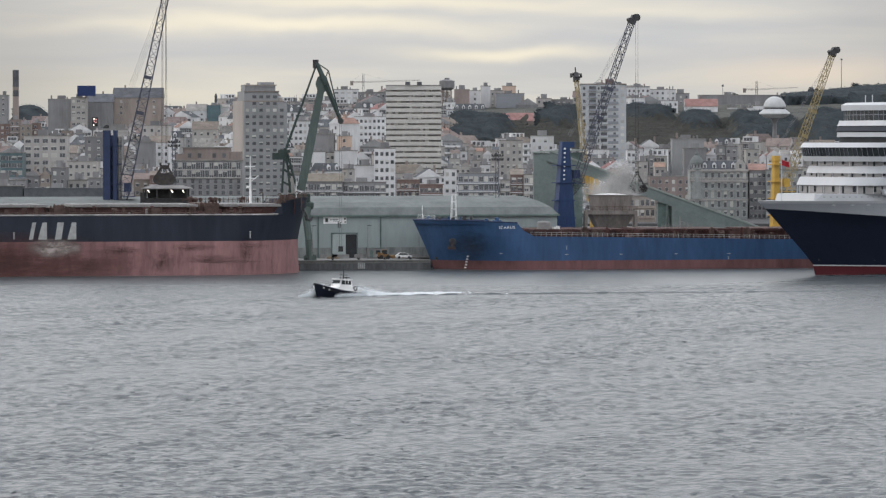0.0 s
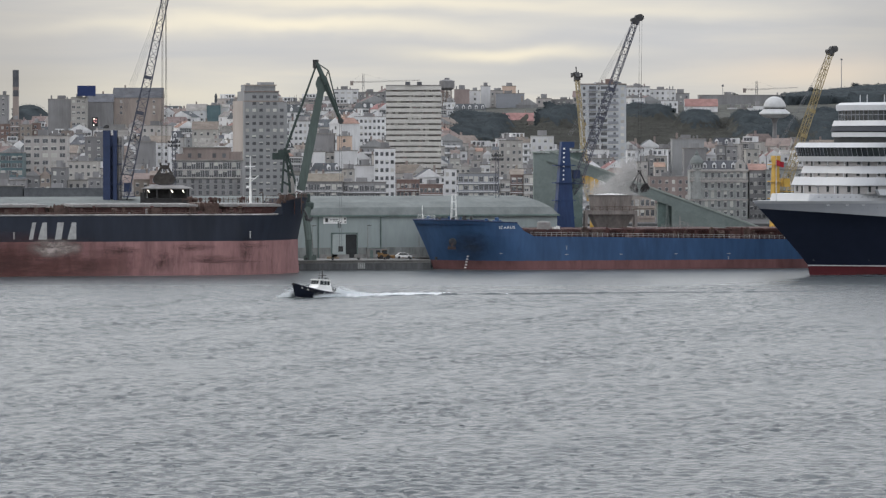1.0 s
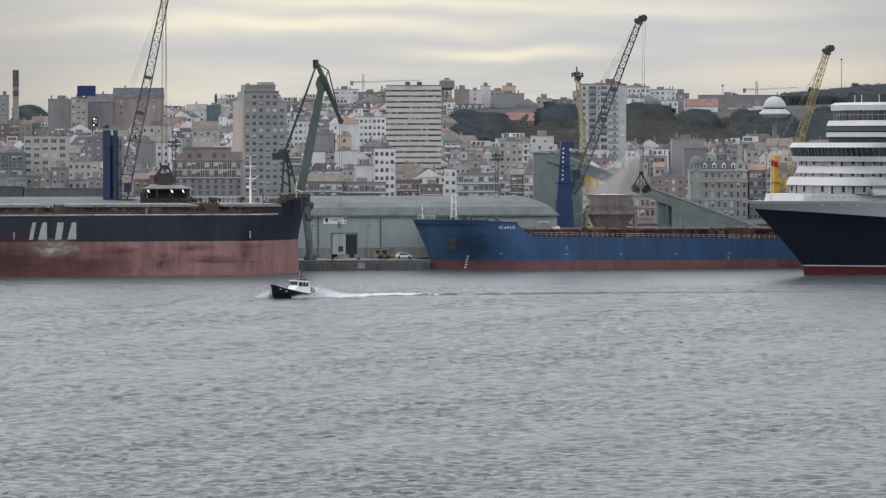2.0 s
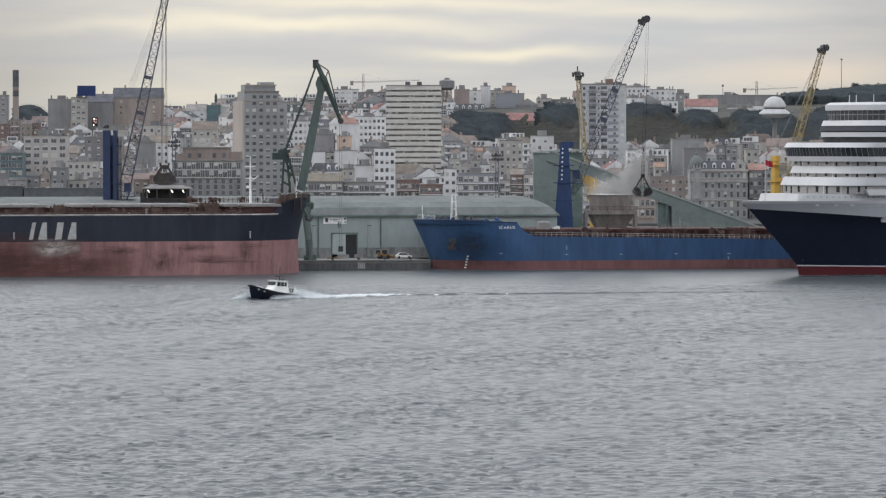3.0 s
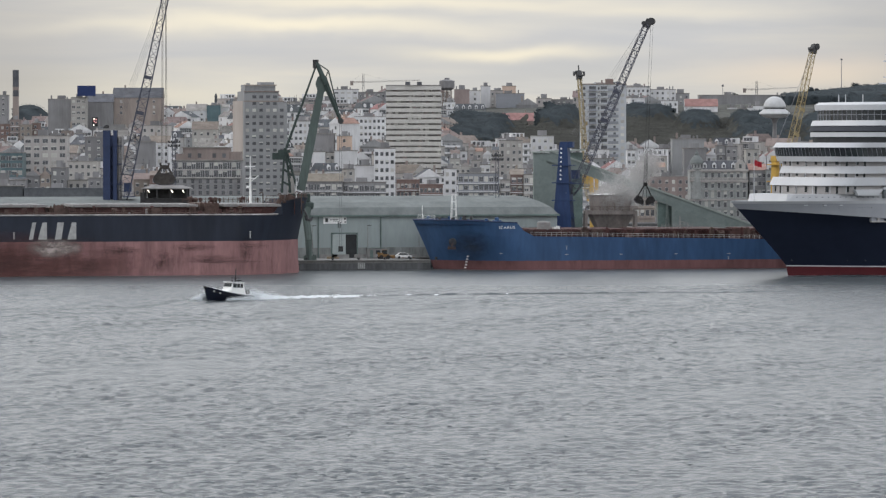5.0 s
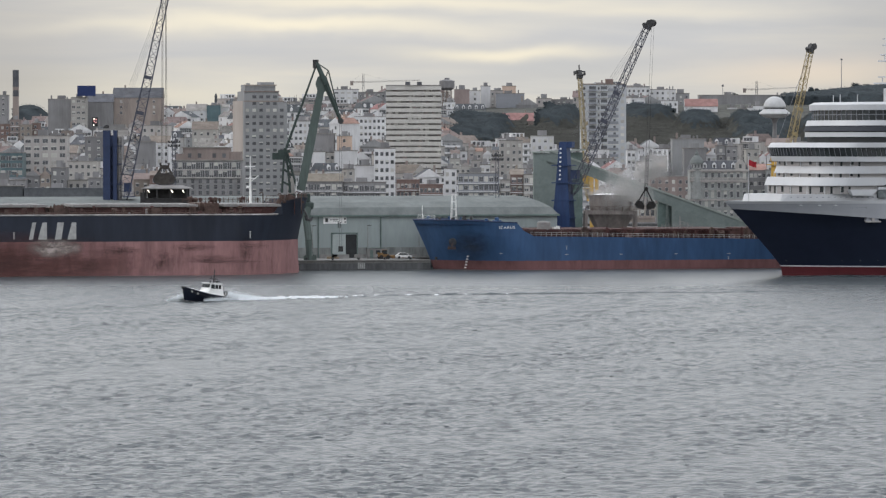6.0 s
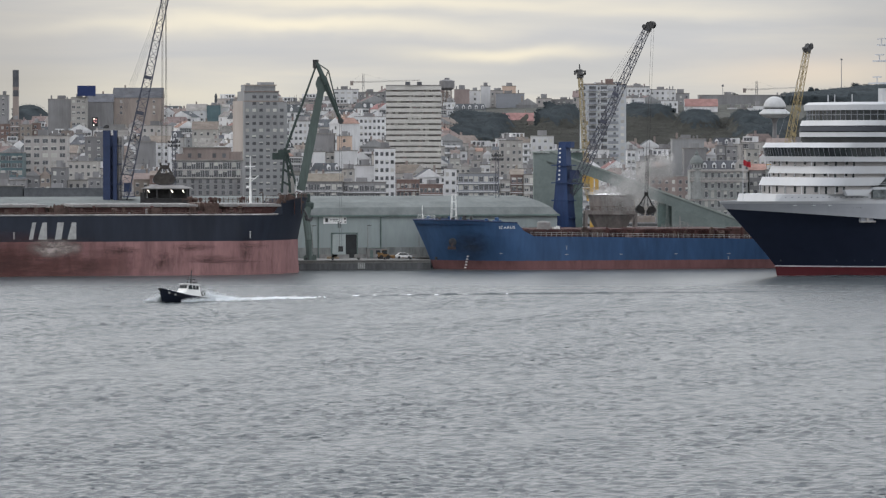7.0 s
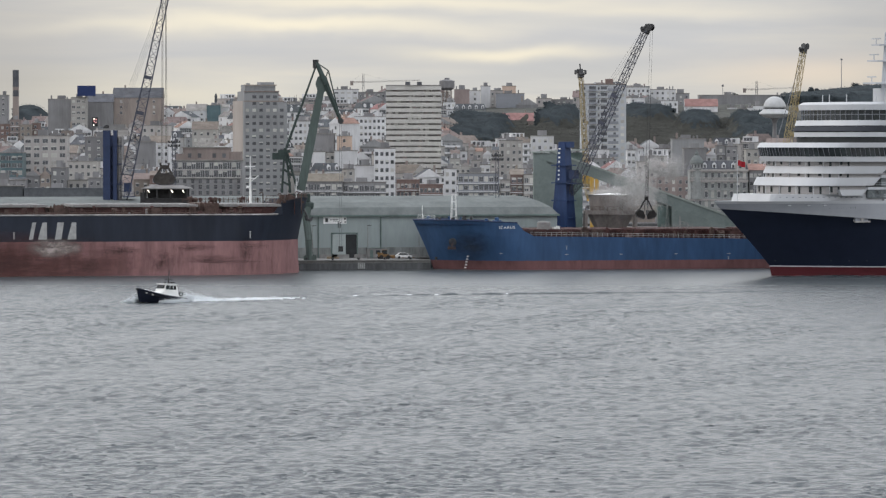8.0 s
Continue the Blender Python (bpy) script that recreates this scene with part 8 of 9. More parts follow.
def house_protos():
    out = []
    rnd = random.Random(21)
    walls = [W_WHITE, W_WHITE, W_CREAM, W_WHITE, W_CONC, W_WHITE, W_WHITE, W_CREAM]
    for i in range(28):
        w, d, h = rnd.uniform(6.5, 13.5), rnd.uniform(8, 12), rnd.choice((15, 17, 19, 21, 24))
        roof = rnd.choice(("flat", "flat", "gable", "gable_end", "gable", "gable_end", "flat")) if i % 9 != 4 else "mansard"
        lab = {"flat": "flat-roofed rendered town house with plain windows", "gable": "rendered town house with red tiled roof", "gable_end": "rendered town house with a tiled gable end", "mansard": "rendered town house with slate mansard"}[roof]
        b = thing("town_house", lab, "house", group="houses of the town")
        wall = walls[i % len(walls)]
        bm = B()
        box(bm, 0, w, 0, d, 0, h)
        part("wall", bm, wall, b)
        shaped_roof(b, w, d, h, roof, (FLATROOF, SLATE, ROOF_BROWN, TILE, FLATROOF, SLATE, ROOF_BROWN)[i % 7] if "gable" in roof else (SLATE if roof == "mansard" else FLATROOF), rnd, wall)
        style = ("plain", "strip", "plain", "gallery", "blank", "plain", "balcony")[i % 7]
        cols = 0 if style == "blank" else max(2, int(w / rnd.uniform(2.1, 2.9)))
        bm, bg = B(), B()
        for r in range(min(5, int(h / 3))):
            z = h - 3.0 * (r + 1) + 0.6
            if style == "strip" and cols:
                box(bg, 0.6, w - 0.6, -0.04, 0, z + 0.2, z + 1.6)
                for c in range(int(w / 1.6)):
                    box(bm, 0.6 + 1.6 * c, 0.75 + 1.6 * c, -0.08, 0, z + 0.2, z + 1.6)
                continue
            if style == "gallery":
                box(bg, 0.5, w - 0.5, -0.5, 0, z, z + 1.9)
                for c in range(int((w - 1) / 1.1) + 1):
                    box(bm, 0.5 + 1.1 * c, 0.62 + 1.1 * c, -0.56, 0, z, z + 1.9)
                box(bm, 0.4, w - 0.4, -0.6, 0, z - 0.25, z), box(bm, 0.4, w - 0.4, -0.56, 0, z + 0.85, z + 0.95), box(bm, 0.4, w - 0.4, -0.6, 0, z + 1.9, z + 2.1)
                continue
            for c in range(cols):
                if rnd.random() < 0.12:
                    continue
                ww, wh = rnd.choice((1.1, 1.3, 1.8 if style == "balcony" else 1.2)), rnd.choice((1.3, 1.5, 2.0))
                x0 = (c + 0.5) * w / cols - ww / 2
                for a0, a1, b0, b1 in ((0, ww, 0, 0.06), (0, ww, wh - 0.06, wh), (0, 0.06, 0.06, wh - 0.06), (ww - 0.06, ww, 0.06, wh - 0.06)):
                    box(bm, x0 + a0, x0 + a1, -0.08, 0, z + b0, z + b1)
                box(bg, x0 + 0.06, x0 + ww - 0.06, -0.03, 0, z + 0.06, z + wh - 0.06)
        for r in range(3):
            for c in range(2):
                if rnd.random() < 0.5:
                    continue
                y0, z = d * (c + 0.3) / 2, h - 3.0 * (r + 1) + 0.6
                for s, q in ((0, -0.05), (w, 0.05)):
                    box(bg, min(s, s + q), max(s, s + q), y0, y0 + 1.0, z, z + 1.3)
        if cols:
            part("window_frames", bm, FRAME, b, kind="stuff")
        else:
            bm.free()
        part("window_panes", bg, WIN, b, kind="stuff")
        if style == "balcony":
            for r in range(3):
                bm = B()
                box(bm, w * 0.1, w * 0.9, -0.9, 0, h - 3.0 * (r + 1) + 0.1, h - 3.0 * (r + 1) + 0.95)
                part("balcony", bm, (W_WHITE, LINER_GREY)[i % 2], b)
        # aerials, flues and small roof boxes
        for n in range(rnd.randint(2, 5)):
            bm = B()
            x, y, z = rnd.uniform(0.8, w - 0.8), rnd.uniform(1, d * 0.6), h + (0.3 if roof == "flat" else 1.0)
            if rnd.random() < 0.4:
                bar(bm, (x, y, h - 0.2), (x, y, z + rnd.uniform(2, 4.5)), 0.07, 4), box(bm, x - 0.5, x + 0.5, y - 0.04, y + 0.04, z + 1.6, z + 1.75)
                part("aerial", bm, STEEL, b)
            else:
                a = rnd.uniform(0.3, 0.9)
                box(bm, x - a, x + a, y - 0.4, y + 0.4, h - 0.2, z + rnd.uniform(0.8, 2.0))
                part("flue", bm, rnd.choice((W_WHITE, W_TAN, W_GREY)), b)
        if roof == "flat" and rnd.random() < 0.6:
            bm = B()
            box(bm, w * 0.12, w * 0.88, 2.2, d - 1, h + 0.3, h + 2.9)
            part("penthouse", bm, rnd.choice((W_WHITE, W_CREAM, W_WHITE)), b)
            bm = B()
            for q in range(3):
                box(bm, w * (0.2 + 0.22 * q), w * (0.2 + 0.22 * q) + 1.3, 2.14, 2.2, h + 0.9, h + 2.4)
            part("window_panes", bm, WIN, b, kind="stuff")
        out.append((b, w, d, h))
    return out


def is_wood(x, y):
    a = x / y * 7500 + 784
    if 28 < a < 96 and 2790 < y < 3010:
        return True
    if a > 1500 and y > 1700:
        return True
    if a > 1385 and y > 2480:
        return True
    if a > 935 and 1960 < y < 2335:
        return not (a < 965 and y > 2280) and not (a > 1196 and y > 2275) and not (a < 952 and y > 2190)
    return 785 < a < 935 and 1980 < y < 2260


def fill_town(taken):
    protos = house_protos()
    rnd = random.Random(33)
    used, far, slots = set(), B(), []
    y = 1610
    while y < 2620:
        x = -y * 0.118
        while x < y * 0.118:
            k = rnd.randrange(len(protos))
            # far left: darker house colours picked to carry lens edge darkening and shade
            if x < -0.07 * y and k % 8 in (0, 1, 3, 5) and rnd.random() < 0.7:
                k = min(k + 1, len(protos) - 1) if k % 8 != 0 else k + 2
            b, w, d, h = protos[k]
            yy = y + rnd.uniform(-14, 14)
            cx = x + w / 2
            a = cx / yy * 7500 + 784
            free = not is_wood(cx, yy + 4) and not (418 < a < 522 and yy < 1720) and not (325 < a < 408 and yy > 2150) and not (795 < a < 1030 and yy > 2260) and not (880 < a < 965 and yy > 2150) and not (555 < a < 690 and yy > 2400) and not (a > 1190 and yy > 2235) and not any(x0 - 2 < x + w and x < x1 + 2 and y0 - d - 2 < yy < y1 + 2 for x0, x1, y0, y1 in taken)
            if free and rnd.random() < 0.95 and not (x / y * 7500 > 330 and y > 2390):
                m = pose(x, yy, land(cx, yy + 5) - h + rnd.uniform(6.5, 12.5), 0, 0, rnd.choice((-1, 1)) * rnd.uniform(2, 34))
                if 1140 < a < 1270 and yy < 1740:
                    pass
                elif k not in used:
                    b.matrix_basis = m
                    used.add(k)
                elif y < 2180:
                    copy_thing(b, m)
                else:
                    for o in (b, *b.children_recursive):
                        if o.type == "MESH":
                            n0, f0 = len(far.verts), len(far.faces)
                            far.from_mesh(o.data)
                            far.verts.ensure_lookup_table(), far.faces.ensure_lookup_table()
                            for v in far.verts[n0:]:
                                v.co = m @ v.co
                            for f in far.faces[f0:]:
                                one = o.data.materials[f.material_index]
                                if one not in slots:
                                    slots.append(one)
                                f.material_index = slots.index(one)
            x += w + rnd.choice((0.4, 0.4, 1.5, 4.0))
        y += 40
    me = bpy.data.meshes.new("distant_houses")
    far.to_mesh(me)
    far.free()
    for one in slots:
        me.materials.append(one)
    tagged(part("distant_houses", me, slots), "crowded pale houses far up the hill", "houses", kind="stuff")
    for k, (b, w, d, h) in enumerate(protos):
        if k not in used:
            b.matrix_basis = pose(-120 + 20 * k, 2680, 25)


# ---- trees ----
def crown_points(rnd, n, rx, rz):
    """Leaf clumps of an uneven crown: flakes on a few overlapping lobes."""
    lobes = [(Vector((rnd.gauss(0, rx * 0.45), rnd.gauss(0, rx * 0.45), rnd.uniform(-0.25, 0.55) * rz)), rnd.uniform(0.4, 0.75)) for _ in range(7)]
    out = []
    for i in range(n):
        c, s = rnd.choice(lobes)
        v = Vector((rnd.gauss(0, 1), rnd.gauss(0, 1), rnd.gauss(0, 1))).normalized() * rnd.uniform(0.6, 1.0)
        p = c + Vector((v.x * rx * s, v.y * rx * s, v.z * rz * s))
        out.append((p, v * 0.6 + p.normalized() * 0.8))
    return out


def leaf_mesh(name, centres, size, rnd):
    vs, fs = [], []
    for c, way in centres:
        q = (way + Vector((rnd.gauss(0, 0.25), rnd.gauss(0, 0.25), rnd.gauss(0.25, 0.25)))).to_track_quat("Z", "Y").to_matrix()
        s = size * rnd.uniform(0.5, 1.4)
        k = len(vs)
        vs += [c + q @ Vector(p) * s for p in ((-1, -0.5, 0), (0.2, -0.8, 0.25), (1, 0.1, 0), (0.1, 0.8, -0.2), (-0.9, 0.5, 0.1))]
        fs.append((k, k + 1, k + 2, k + 3, k + 4))
    me = bpy.data.meshes.new(name)
    me.from_pydata(vs, [], fs)
    return me


def tree_at(x, y, h, rx, seed, leaf=None, bare=False):
    rnd = random.Random(seed)
    t = thing("hill_tree", "dark evergreen tree on the ridge", "tree", pose(x, y, land(x, y) - 0.6), group="trees on the ridge")
    bm = B()
    bar(bm, (0, 0, 0), (0.2, 0, h * 0.6), 0.35, 7, 0.16)
    for i in range(6):
        a = rnd.uniform(0, 6.28)
        bar(bm, (0.1, 0, h * rnd.uniform(0.35, 0.55)), (math.cos(a) * rx * 0.7, math.sin(a) * rx * 0.7, h * rnd.uniform(0.6, 0.9)), 0.13, 5, 0.05)
    part("trunk", bm, BARK, t)
    pts = [(p + Vector((0, 0, h * 0.68)), v) for p, v in crown_points(rnd, 420, rx, h * 0.36)]
    part("crown", leaf_mesh("crown", pts, 0.55, rnd), leaf or LEAF, t)


GROVES = ((840, 2120, 62, 150), (980, 2262, 50, 80), (1143, 2290, 52, 62), (1236, 2205, 34, 58), (1352, 2160, 58, 190), (1500, 2400, 80, 900))


def canopy(x, y):
    """Height of the tree tops over the ground, 0 outside the wood, and how evergreen the spot is: dark pine groves among dry scrub."""
    if not is_wood(x, y) or 2400 < y < 2480:
        return 0.0, 0.0
    a = x / y * 7500 + 784
    ragged = noise.noise(Vector((x * 0.06, y * 0.03, 0.5))) + 0.5 * noise.noise(Vector((x * 0.17, y * 0.09, 3.5)))
    grove = max(1.0 - ((a - gx) / rx) ** 2 - ((y - gy) / ry) ** 2 for gx, gy, rx, ry in GROVES) + 0.55 * ragged
    if y > 2480:
        grove = 0.6
    dome = 0.5 + 0.5 * noise.noise(Vector((x * 0.055, y * 0.028, 9.1)))
    twig = noise.noise(Vector((x * 0.30, y * 0.15, 1.7)))
    f = max(0.0, min(1.0, 0.35 + grove / 0.9))
    f = f * f * (3 - 2 * f)
    tall = (5.0 + 9.0 * dome) * f + (2.0 + 4.5 * dome) * (1 - f)
    head = abs(noise.noise(Vector((x * 0.14, y * 0.075, 5.3))))
    return (tall if y < 2480 else 0.45 * tall) + 0.5 * twig + (2.2 if y < 2480 else 1.2) * (0.5 - head) * (0.5 + 0.5 * f), grove


def woods():
    """The wooded slope: one closed canopy of dark evergreens and one of dry scrub, both covered with loose sprays of leaves."""
    rnd = random.Random(77)
    sets = {"dark": ([], []), "dry": ([], [])}
    for y0, y1, sx, sy, xl, thick in ((1700, 2400, 1.5, 2.5, -5.0, 5), (2480, 3300, 2.4, 7.0, -320.0, 4)):
        nyy = int((y1 - y0) / sy)
        nxx = int((y1 * 0.125 - xl) / sx)
        grid, kinds = {}, {}
        for r in range(nyy + 1):
            y = y0 + r * sy
            for c in range(nxx + 1):
                x = xl + c * sx
                if x > y * 0.125 or (y0 == 1700 and y < 1960 and x / y * 7500 < 700):
                    continue
                h, nz = canopy(x, y)
                if h > 0:
                    grid[r, c] = Vector((x + rnd.uniform(-0.5, 0.5) * sx, y + rnd.uniform(-0.5, 0.5) * sy, land(x, y) + h + rnd.uniform(-0.15, 0.15)))
                    kinds[r, c] = "dark" if nz + rnd.gauss(0, 0.12) > 0.1 else "dry"
        ids = {"dark": {}, "dry": {}}
        for (r, c), kind in kinds.items():
            if all(k in grid for k in ((r, c + 1), (r + 1, c), (r + 1, c + 1))):
                vs, fs = sets[kind]
                quad = []
                for k in ((r, c), (r, c + 1), (r + 1, c + 1), (r + 1, c)):
                    if k not in ids[kind]:
                        ids[kind][k] = len(vs)
                        vs.append(grid[k])
                    quad.append(ids[kind][k])
                fs.append(quad)
                if (r - 1, c) not in grid or (r, c - 1) not in grid:
                    low = []
                    for k in ((r, c), (r, c + 1)):
                        low.append(len(vs))
                        vs.append(grid[k] - Vector((0, 0, 14)))
                    fs.append([low[0], low[1], quad[1], quad[0]])
                    for q in range(26):
                        o = grid[r, c] + Vector((rnd.uniform(-1, 1) * sx, rnd.uniform(-1.6, 0.2), -rnd.uniform(0, 9)))
                        s = rnd.uniform(0.3, 0.6)
                        k = len(vs)
                        vs += [o + Vector(v) * s for v in ((-1, -0.2, -0.7), (0.9, -0.1, -0.8), (1.1, 0.6, 0.7), (-0.7, 0.7, 0.9))]
                        fs.append([k, k + 1, k + 2, k + 3])
                p = grid[r, c]
                for q in range(thick):
                    o = p + Vector((rnd.uniform(-1.2, 1.2) * sx, rnd.uniform(-1, 1) * sy, rnd.gauss(0.1, 0.3)))
                    s = rnd.uniform(0.15, 0.36)
                    e = Euler((rnd.gauss(0.35, 0.2), rnd.gauss(0, 0.2), rnd.gauss(0, 0.5))).to_matrix()
                    k = len(vs)
                    vs += [o + e @ Vector(v) * s for v in ((-1, -0.6, 0), (0.9, -0.8, 0.1), (1.1, 0.7, -0.1), (-0.7, 0.9, 0.1))]
                    fs.append([k, k + 1, k + 2, k + 3])
    for kind, m, lab in (("dark", LEAF, "dark evergreen woodland on the slope"), ("dry", LEAF_DRY, "dry brownish scrub woodland on the slope")):
        vs, fs = sets[kind]
        me = bpy.data.meshes.new("woodland")
        me.from_pydata([v[:] for v in vs], [], fs)
        tagged(part("woodland", me, m, smooth=True), lab, "woodland", kind="stuff")
banded_tower(-23.6, 1750, 22.9, 16, 54.7, 0)
stepped_tower(-79.3, 1690, 17.8, 18, 55.3, 17)
balcony_tower(61.8, 1900, 20.3, 15, 57.5, 0)
ornate_building(91.4, 1565, 21.1, 18, 21.5, 0)
building("apartment_building", "long low dark sea-front store", -165.7, 1527, 14.2, 8, 15.6, SLATE, "flat", cols=0, seed=171, roof_mat=FLATROOF)
building("apartment_building", "long low dark sea-front store", -150.9, 1525, 32.2, 8, 14.8, SLATE, "flat", cols=0, seed=172, roof_mat=SLATE)
building("town_house", "grey gabled narrow town house", -155.0, 1575, 5.1, 12, 19.0, W_GREY, "gable_end", cols=2, rows_max=4, seed=101, style='plain', roof_mat=ROOF_BROWN)
building("town_house", "tan gabled narrow town house", -149.7, 1575, 3.8, 12, 19.3, W_TAN, "gable_end", cols=2, rows_max=4, seed=102, style='plain', roof_mat=SLATE)
building("town_house", "grey flat-roofed narrow town house", -145.7, 1575, 5.6, 12, 22.0, W_GREY, "flat", cols=2, rows_max=4, seed=103, style='plain')
building("town_house", "cream flat-roofed narrow town house", -140.0, 1581, 7.4, 12, 17.3, W_CREAM, "flat", cols=3, rows_max=2, seed=105, style='plain')
building("town_house", "grey flat-roofed narrow town house", -131.0, 1565, 4.8, 12, 18.3, W_GREY, "flat", cols=2, rows_max=2, seed=106, style='plain')
building("town_house", "tan pitched-roof narrow town house", -115.5, 1581, 5.9, 12, 17.7, W_TAN, "gable", cols=2, rows_max=4, seed=110, style='plain', roof_mat=ROOF_BROWN)
building("town_house", "brown pitched-roof narrow town house", -108.9, 1573, 3.2, 12, 19.3, W_BRICK, "gable", cols=1, rows_max=4, seed=111, style='gallery', roof_mat=ROOF_BROWN)
building("town_house", "tan pitched-roof narrow town house", -105.0, 1565, 4.8, 12, 17.7, W_TAN, "gable", cols=2, rows_max=4, seed=112, style='gallery', roof_mat=SLATE)
building("town_house", "cream flat-roofed narrow town house", 82.8, 1806, 4.6, 12, 23.2, W_CREAM, "flat", cols=2, rows_max=4, seed=115, style='plain')
building("town_house", "grey flat-roofed narrow town house", 87.7, 1806, 2.4, 12, 25.8, W_GREY, "flat", cols=1, rows_max=4, seed=116, style='plain')
building("town_house", "cream pitched-roof narrow town house", 89.5, 1790, 4.3, 12, 21.2, W_CREAM, "gable", cols=2, rows_max=4, seed=117, style='plain', roof_mat=TILE)
building("town_house", "white gabled narrow town house", 112.5, 1810, 4.3, 12, 26.1, W_WHITE, "gable_end", cols=2, rows_max=4, seed=120, style='plain', roof_mat=TILE)
building("town_house", "grey flat-roofed narrow town house", 117.0, 1810, 3.4, 12, 30.1, W_GREY, "flat", cols=1, rows_max=4, seed=121, style='gallery')
building("town_house", "grey flat-roofed narrow town house", 120.7, 1810, 5.0, 12, 29.7, W_GREY, "flat", cols=2, rows_max=4, seed=122, style='plain')
building("town_house", "cream flat-roofed narrow town house", 126.4, 1768, 5.4, 12, 28.5, W_CREAM, "flat", cols=2, rows_max=4, seed=125, style='plain')
building("town_house", "white gabled narrow town house", 132.0, 1768, 2.8, 12, 25.2, W_WHITE, "gable_end", cols=1, rows_max=4, seed=126, style='gallery', roof_mat=TILE)
building("town_house", "white gabled narrow town house", 135.1, 1768, 5.9, 12, 26.0, W_WHITE, "gable_end", cols=2, rows_max=4, seed=127, style='plain', roof_mat=TILE)
building("town_house", "white pitched-roof narrow town house", 141.8, 1776, 3.8, 12, 26.5, W_WHITE, "gable", cols=1, rows_max=4, seed=128, style='plain', roof_mat=FLATROOF)
building("town_house", "white flat-roofed narrow town house", 145.8, 1770, 4.5, 12, 28.3, W_WHITE, "flat", cols=2, rows_max=4, seed=130, style='plain')
building("town_house", "cream flat-roofed narrow town house", 151.9, 1786, 3.8, 12, 27.8, W_CREAM, "flat", cols=1, rows_max=4, seed=131, style='gallery')
building("town_house", "grey pitched-roof narrow town house", 155.3, 1778, 5.4, 12, 28.7, W_GREY, "gable", cols=2, rows_max=4, seed=132, style='plain', roof_mat=TILE)
building("town_house", "white pitched-roof narrow town house", 161.7, 1786, 4.8, 12, 27.5, W_WHITE, "gable", cols=2, rows_max=4, seed=133, style='plain', roof_mat=ROOF_BROWN)
building("town_house", "white flat-roofed narrow town house", 166.7, 1786, 3.6, 12, 30.4, W_WHITE, "flat", cols=1, rows_max=4, seed=134, style='gallery')
building("town_house", "white pitched-roof narrow town house", 3.5, 1860, 3.7, 12, 26.6, W_WHITE, "gable", cols=1, rows_max=3, seed=135, style='plain', roof_mat=ROOF_BROWN)
building("town_house", "pale flat-roofed narrow town house", 7.5, 1868, 3.2, 12, 27.6, W_WHITE, "flat", cols=1, rows_max=3, seed=136, style='plain')
building("town_house", "pale gabled narrow town house", 11.0, 1868, 3.2, 12, 28.3, W_CREAM, "gable_end", cols=1, rows_max=3, seed=137, style='plain', roof_mat=ROOF_BROWN)
building("town_house", "pale pitched-roof narrow town house", 14.4, 1868, 3.0, 12, 27.6, W_CREAM, "gable", cols=1, rows_max=3, seed=138, style='plain', roof_mat=TILE)
building("town_house", "pale gabled narrow town house", 17.6, 1860, 4.0, 12, 26.2, W_WHITE, "gable_end", cols=2, rows_max=3, seed=139, style='plain', roof_mat=TILE)
building("town_house", "cream pitched-roof narrow town house", 22.0, 1876, 2.8, 12, 28.2, W_CREAM, "gable", cols=1, rows_max=3, seed=140, style='gallery', roof_mat=SLATE)
building("town_house", "pale flat-roofed narrow town house", 2.8, 1740, 4.2, 12, 24.8, W_CREAM, "flat", cols=2, rows_max=4, seed=142, style='plain')
building("town_house", "cream gabled narrow town house", 7.2, 1740, 4.2, 12, 21.6, W_CREAM, "gable_end", cols=2, rows_max=4, seed=143, style='gallery', roof_mat=FLATROOF)
building("town_house", "cream flat-roofed narrow town house", 11.7, 1748, 3.4, 12, 24.1, W_CREAM, "flat", cols=1, rows_max=4, seed=144, style='gallery')
building("town_house", "white flat-roofed narrow town house", 15.3, 1740, 4.0, 12, 22.3, W_WHITE, "flat", cols=2, rows_max=4, seed=145, style='gallery')
building("town_house", "cream flat-roofed narrow town house", 19.5, 1740, 3.9, 12, 23.9, W_CREAM, "flat", cols=2, rows_max=4, seed=146, style='plain')
building("town_house", "white flat-roofed narrow town house", 165.0, 2456, 5.9, 12, 51.9, W_WHITE, "flat", cols=2, rows_max=2, seed=150, style='plain')
building("town_house", "grey flat-roofed narrow town house", 170.7, 2448, 5.2, 12, 51.2, W_GREY, "flat", cols=2, rows_max=2, seed=151, style='gallery')
building("town_house", "white flat-roofed narrow town house", 175.7, 2440, 2.6, 12, 51.8, W_WHITE, "flat", cols=1, rows_max=2, seed=152, style='plain')
building("town_house", "white flat-roofed narrow town house", 178.6, 2440, 5.9, 12, 52.8, W_WHITE, "flat", cols=2, rows_max=2, seed=153, style='plain')
building("town_house", "brown flat-roofed narrow town house", -231.6, 2216, 5.0, 12, 41.3, W_BRICK, "flat", cols=2, rows_max=4, seed=155, style='plain')
building("town_house", "tan flat-roofed narrow town house", -226.3, 2216, 4.7, 12, 43.6, W_TAN, "flat", cols=2, rows_max=4, seed=156, style='gallery')
building("town_house", "tan flat-roofed narrow town house", -219.7, 2200, 5.9, 12, 40.9, W_TAN, "flat", cols=2, rows_max=4, seed=157, style='plain')
building("town_house", "brown flat-roofed narrow town house", -214.3, 2208, 3.8, 12, 41.8, W_BRICK, "flat", cols=1, rows_max=4, seed=158, style='gallery')
building("town_house", "grey gabled narrow town house", -201.8, 2120, 4.2, 12, 35.5, W_GREY, "gable_end", cols=2, rows_max=4, seed=160, style='plain', roof_mat=SLATE)
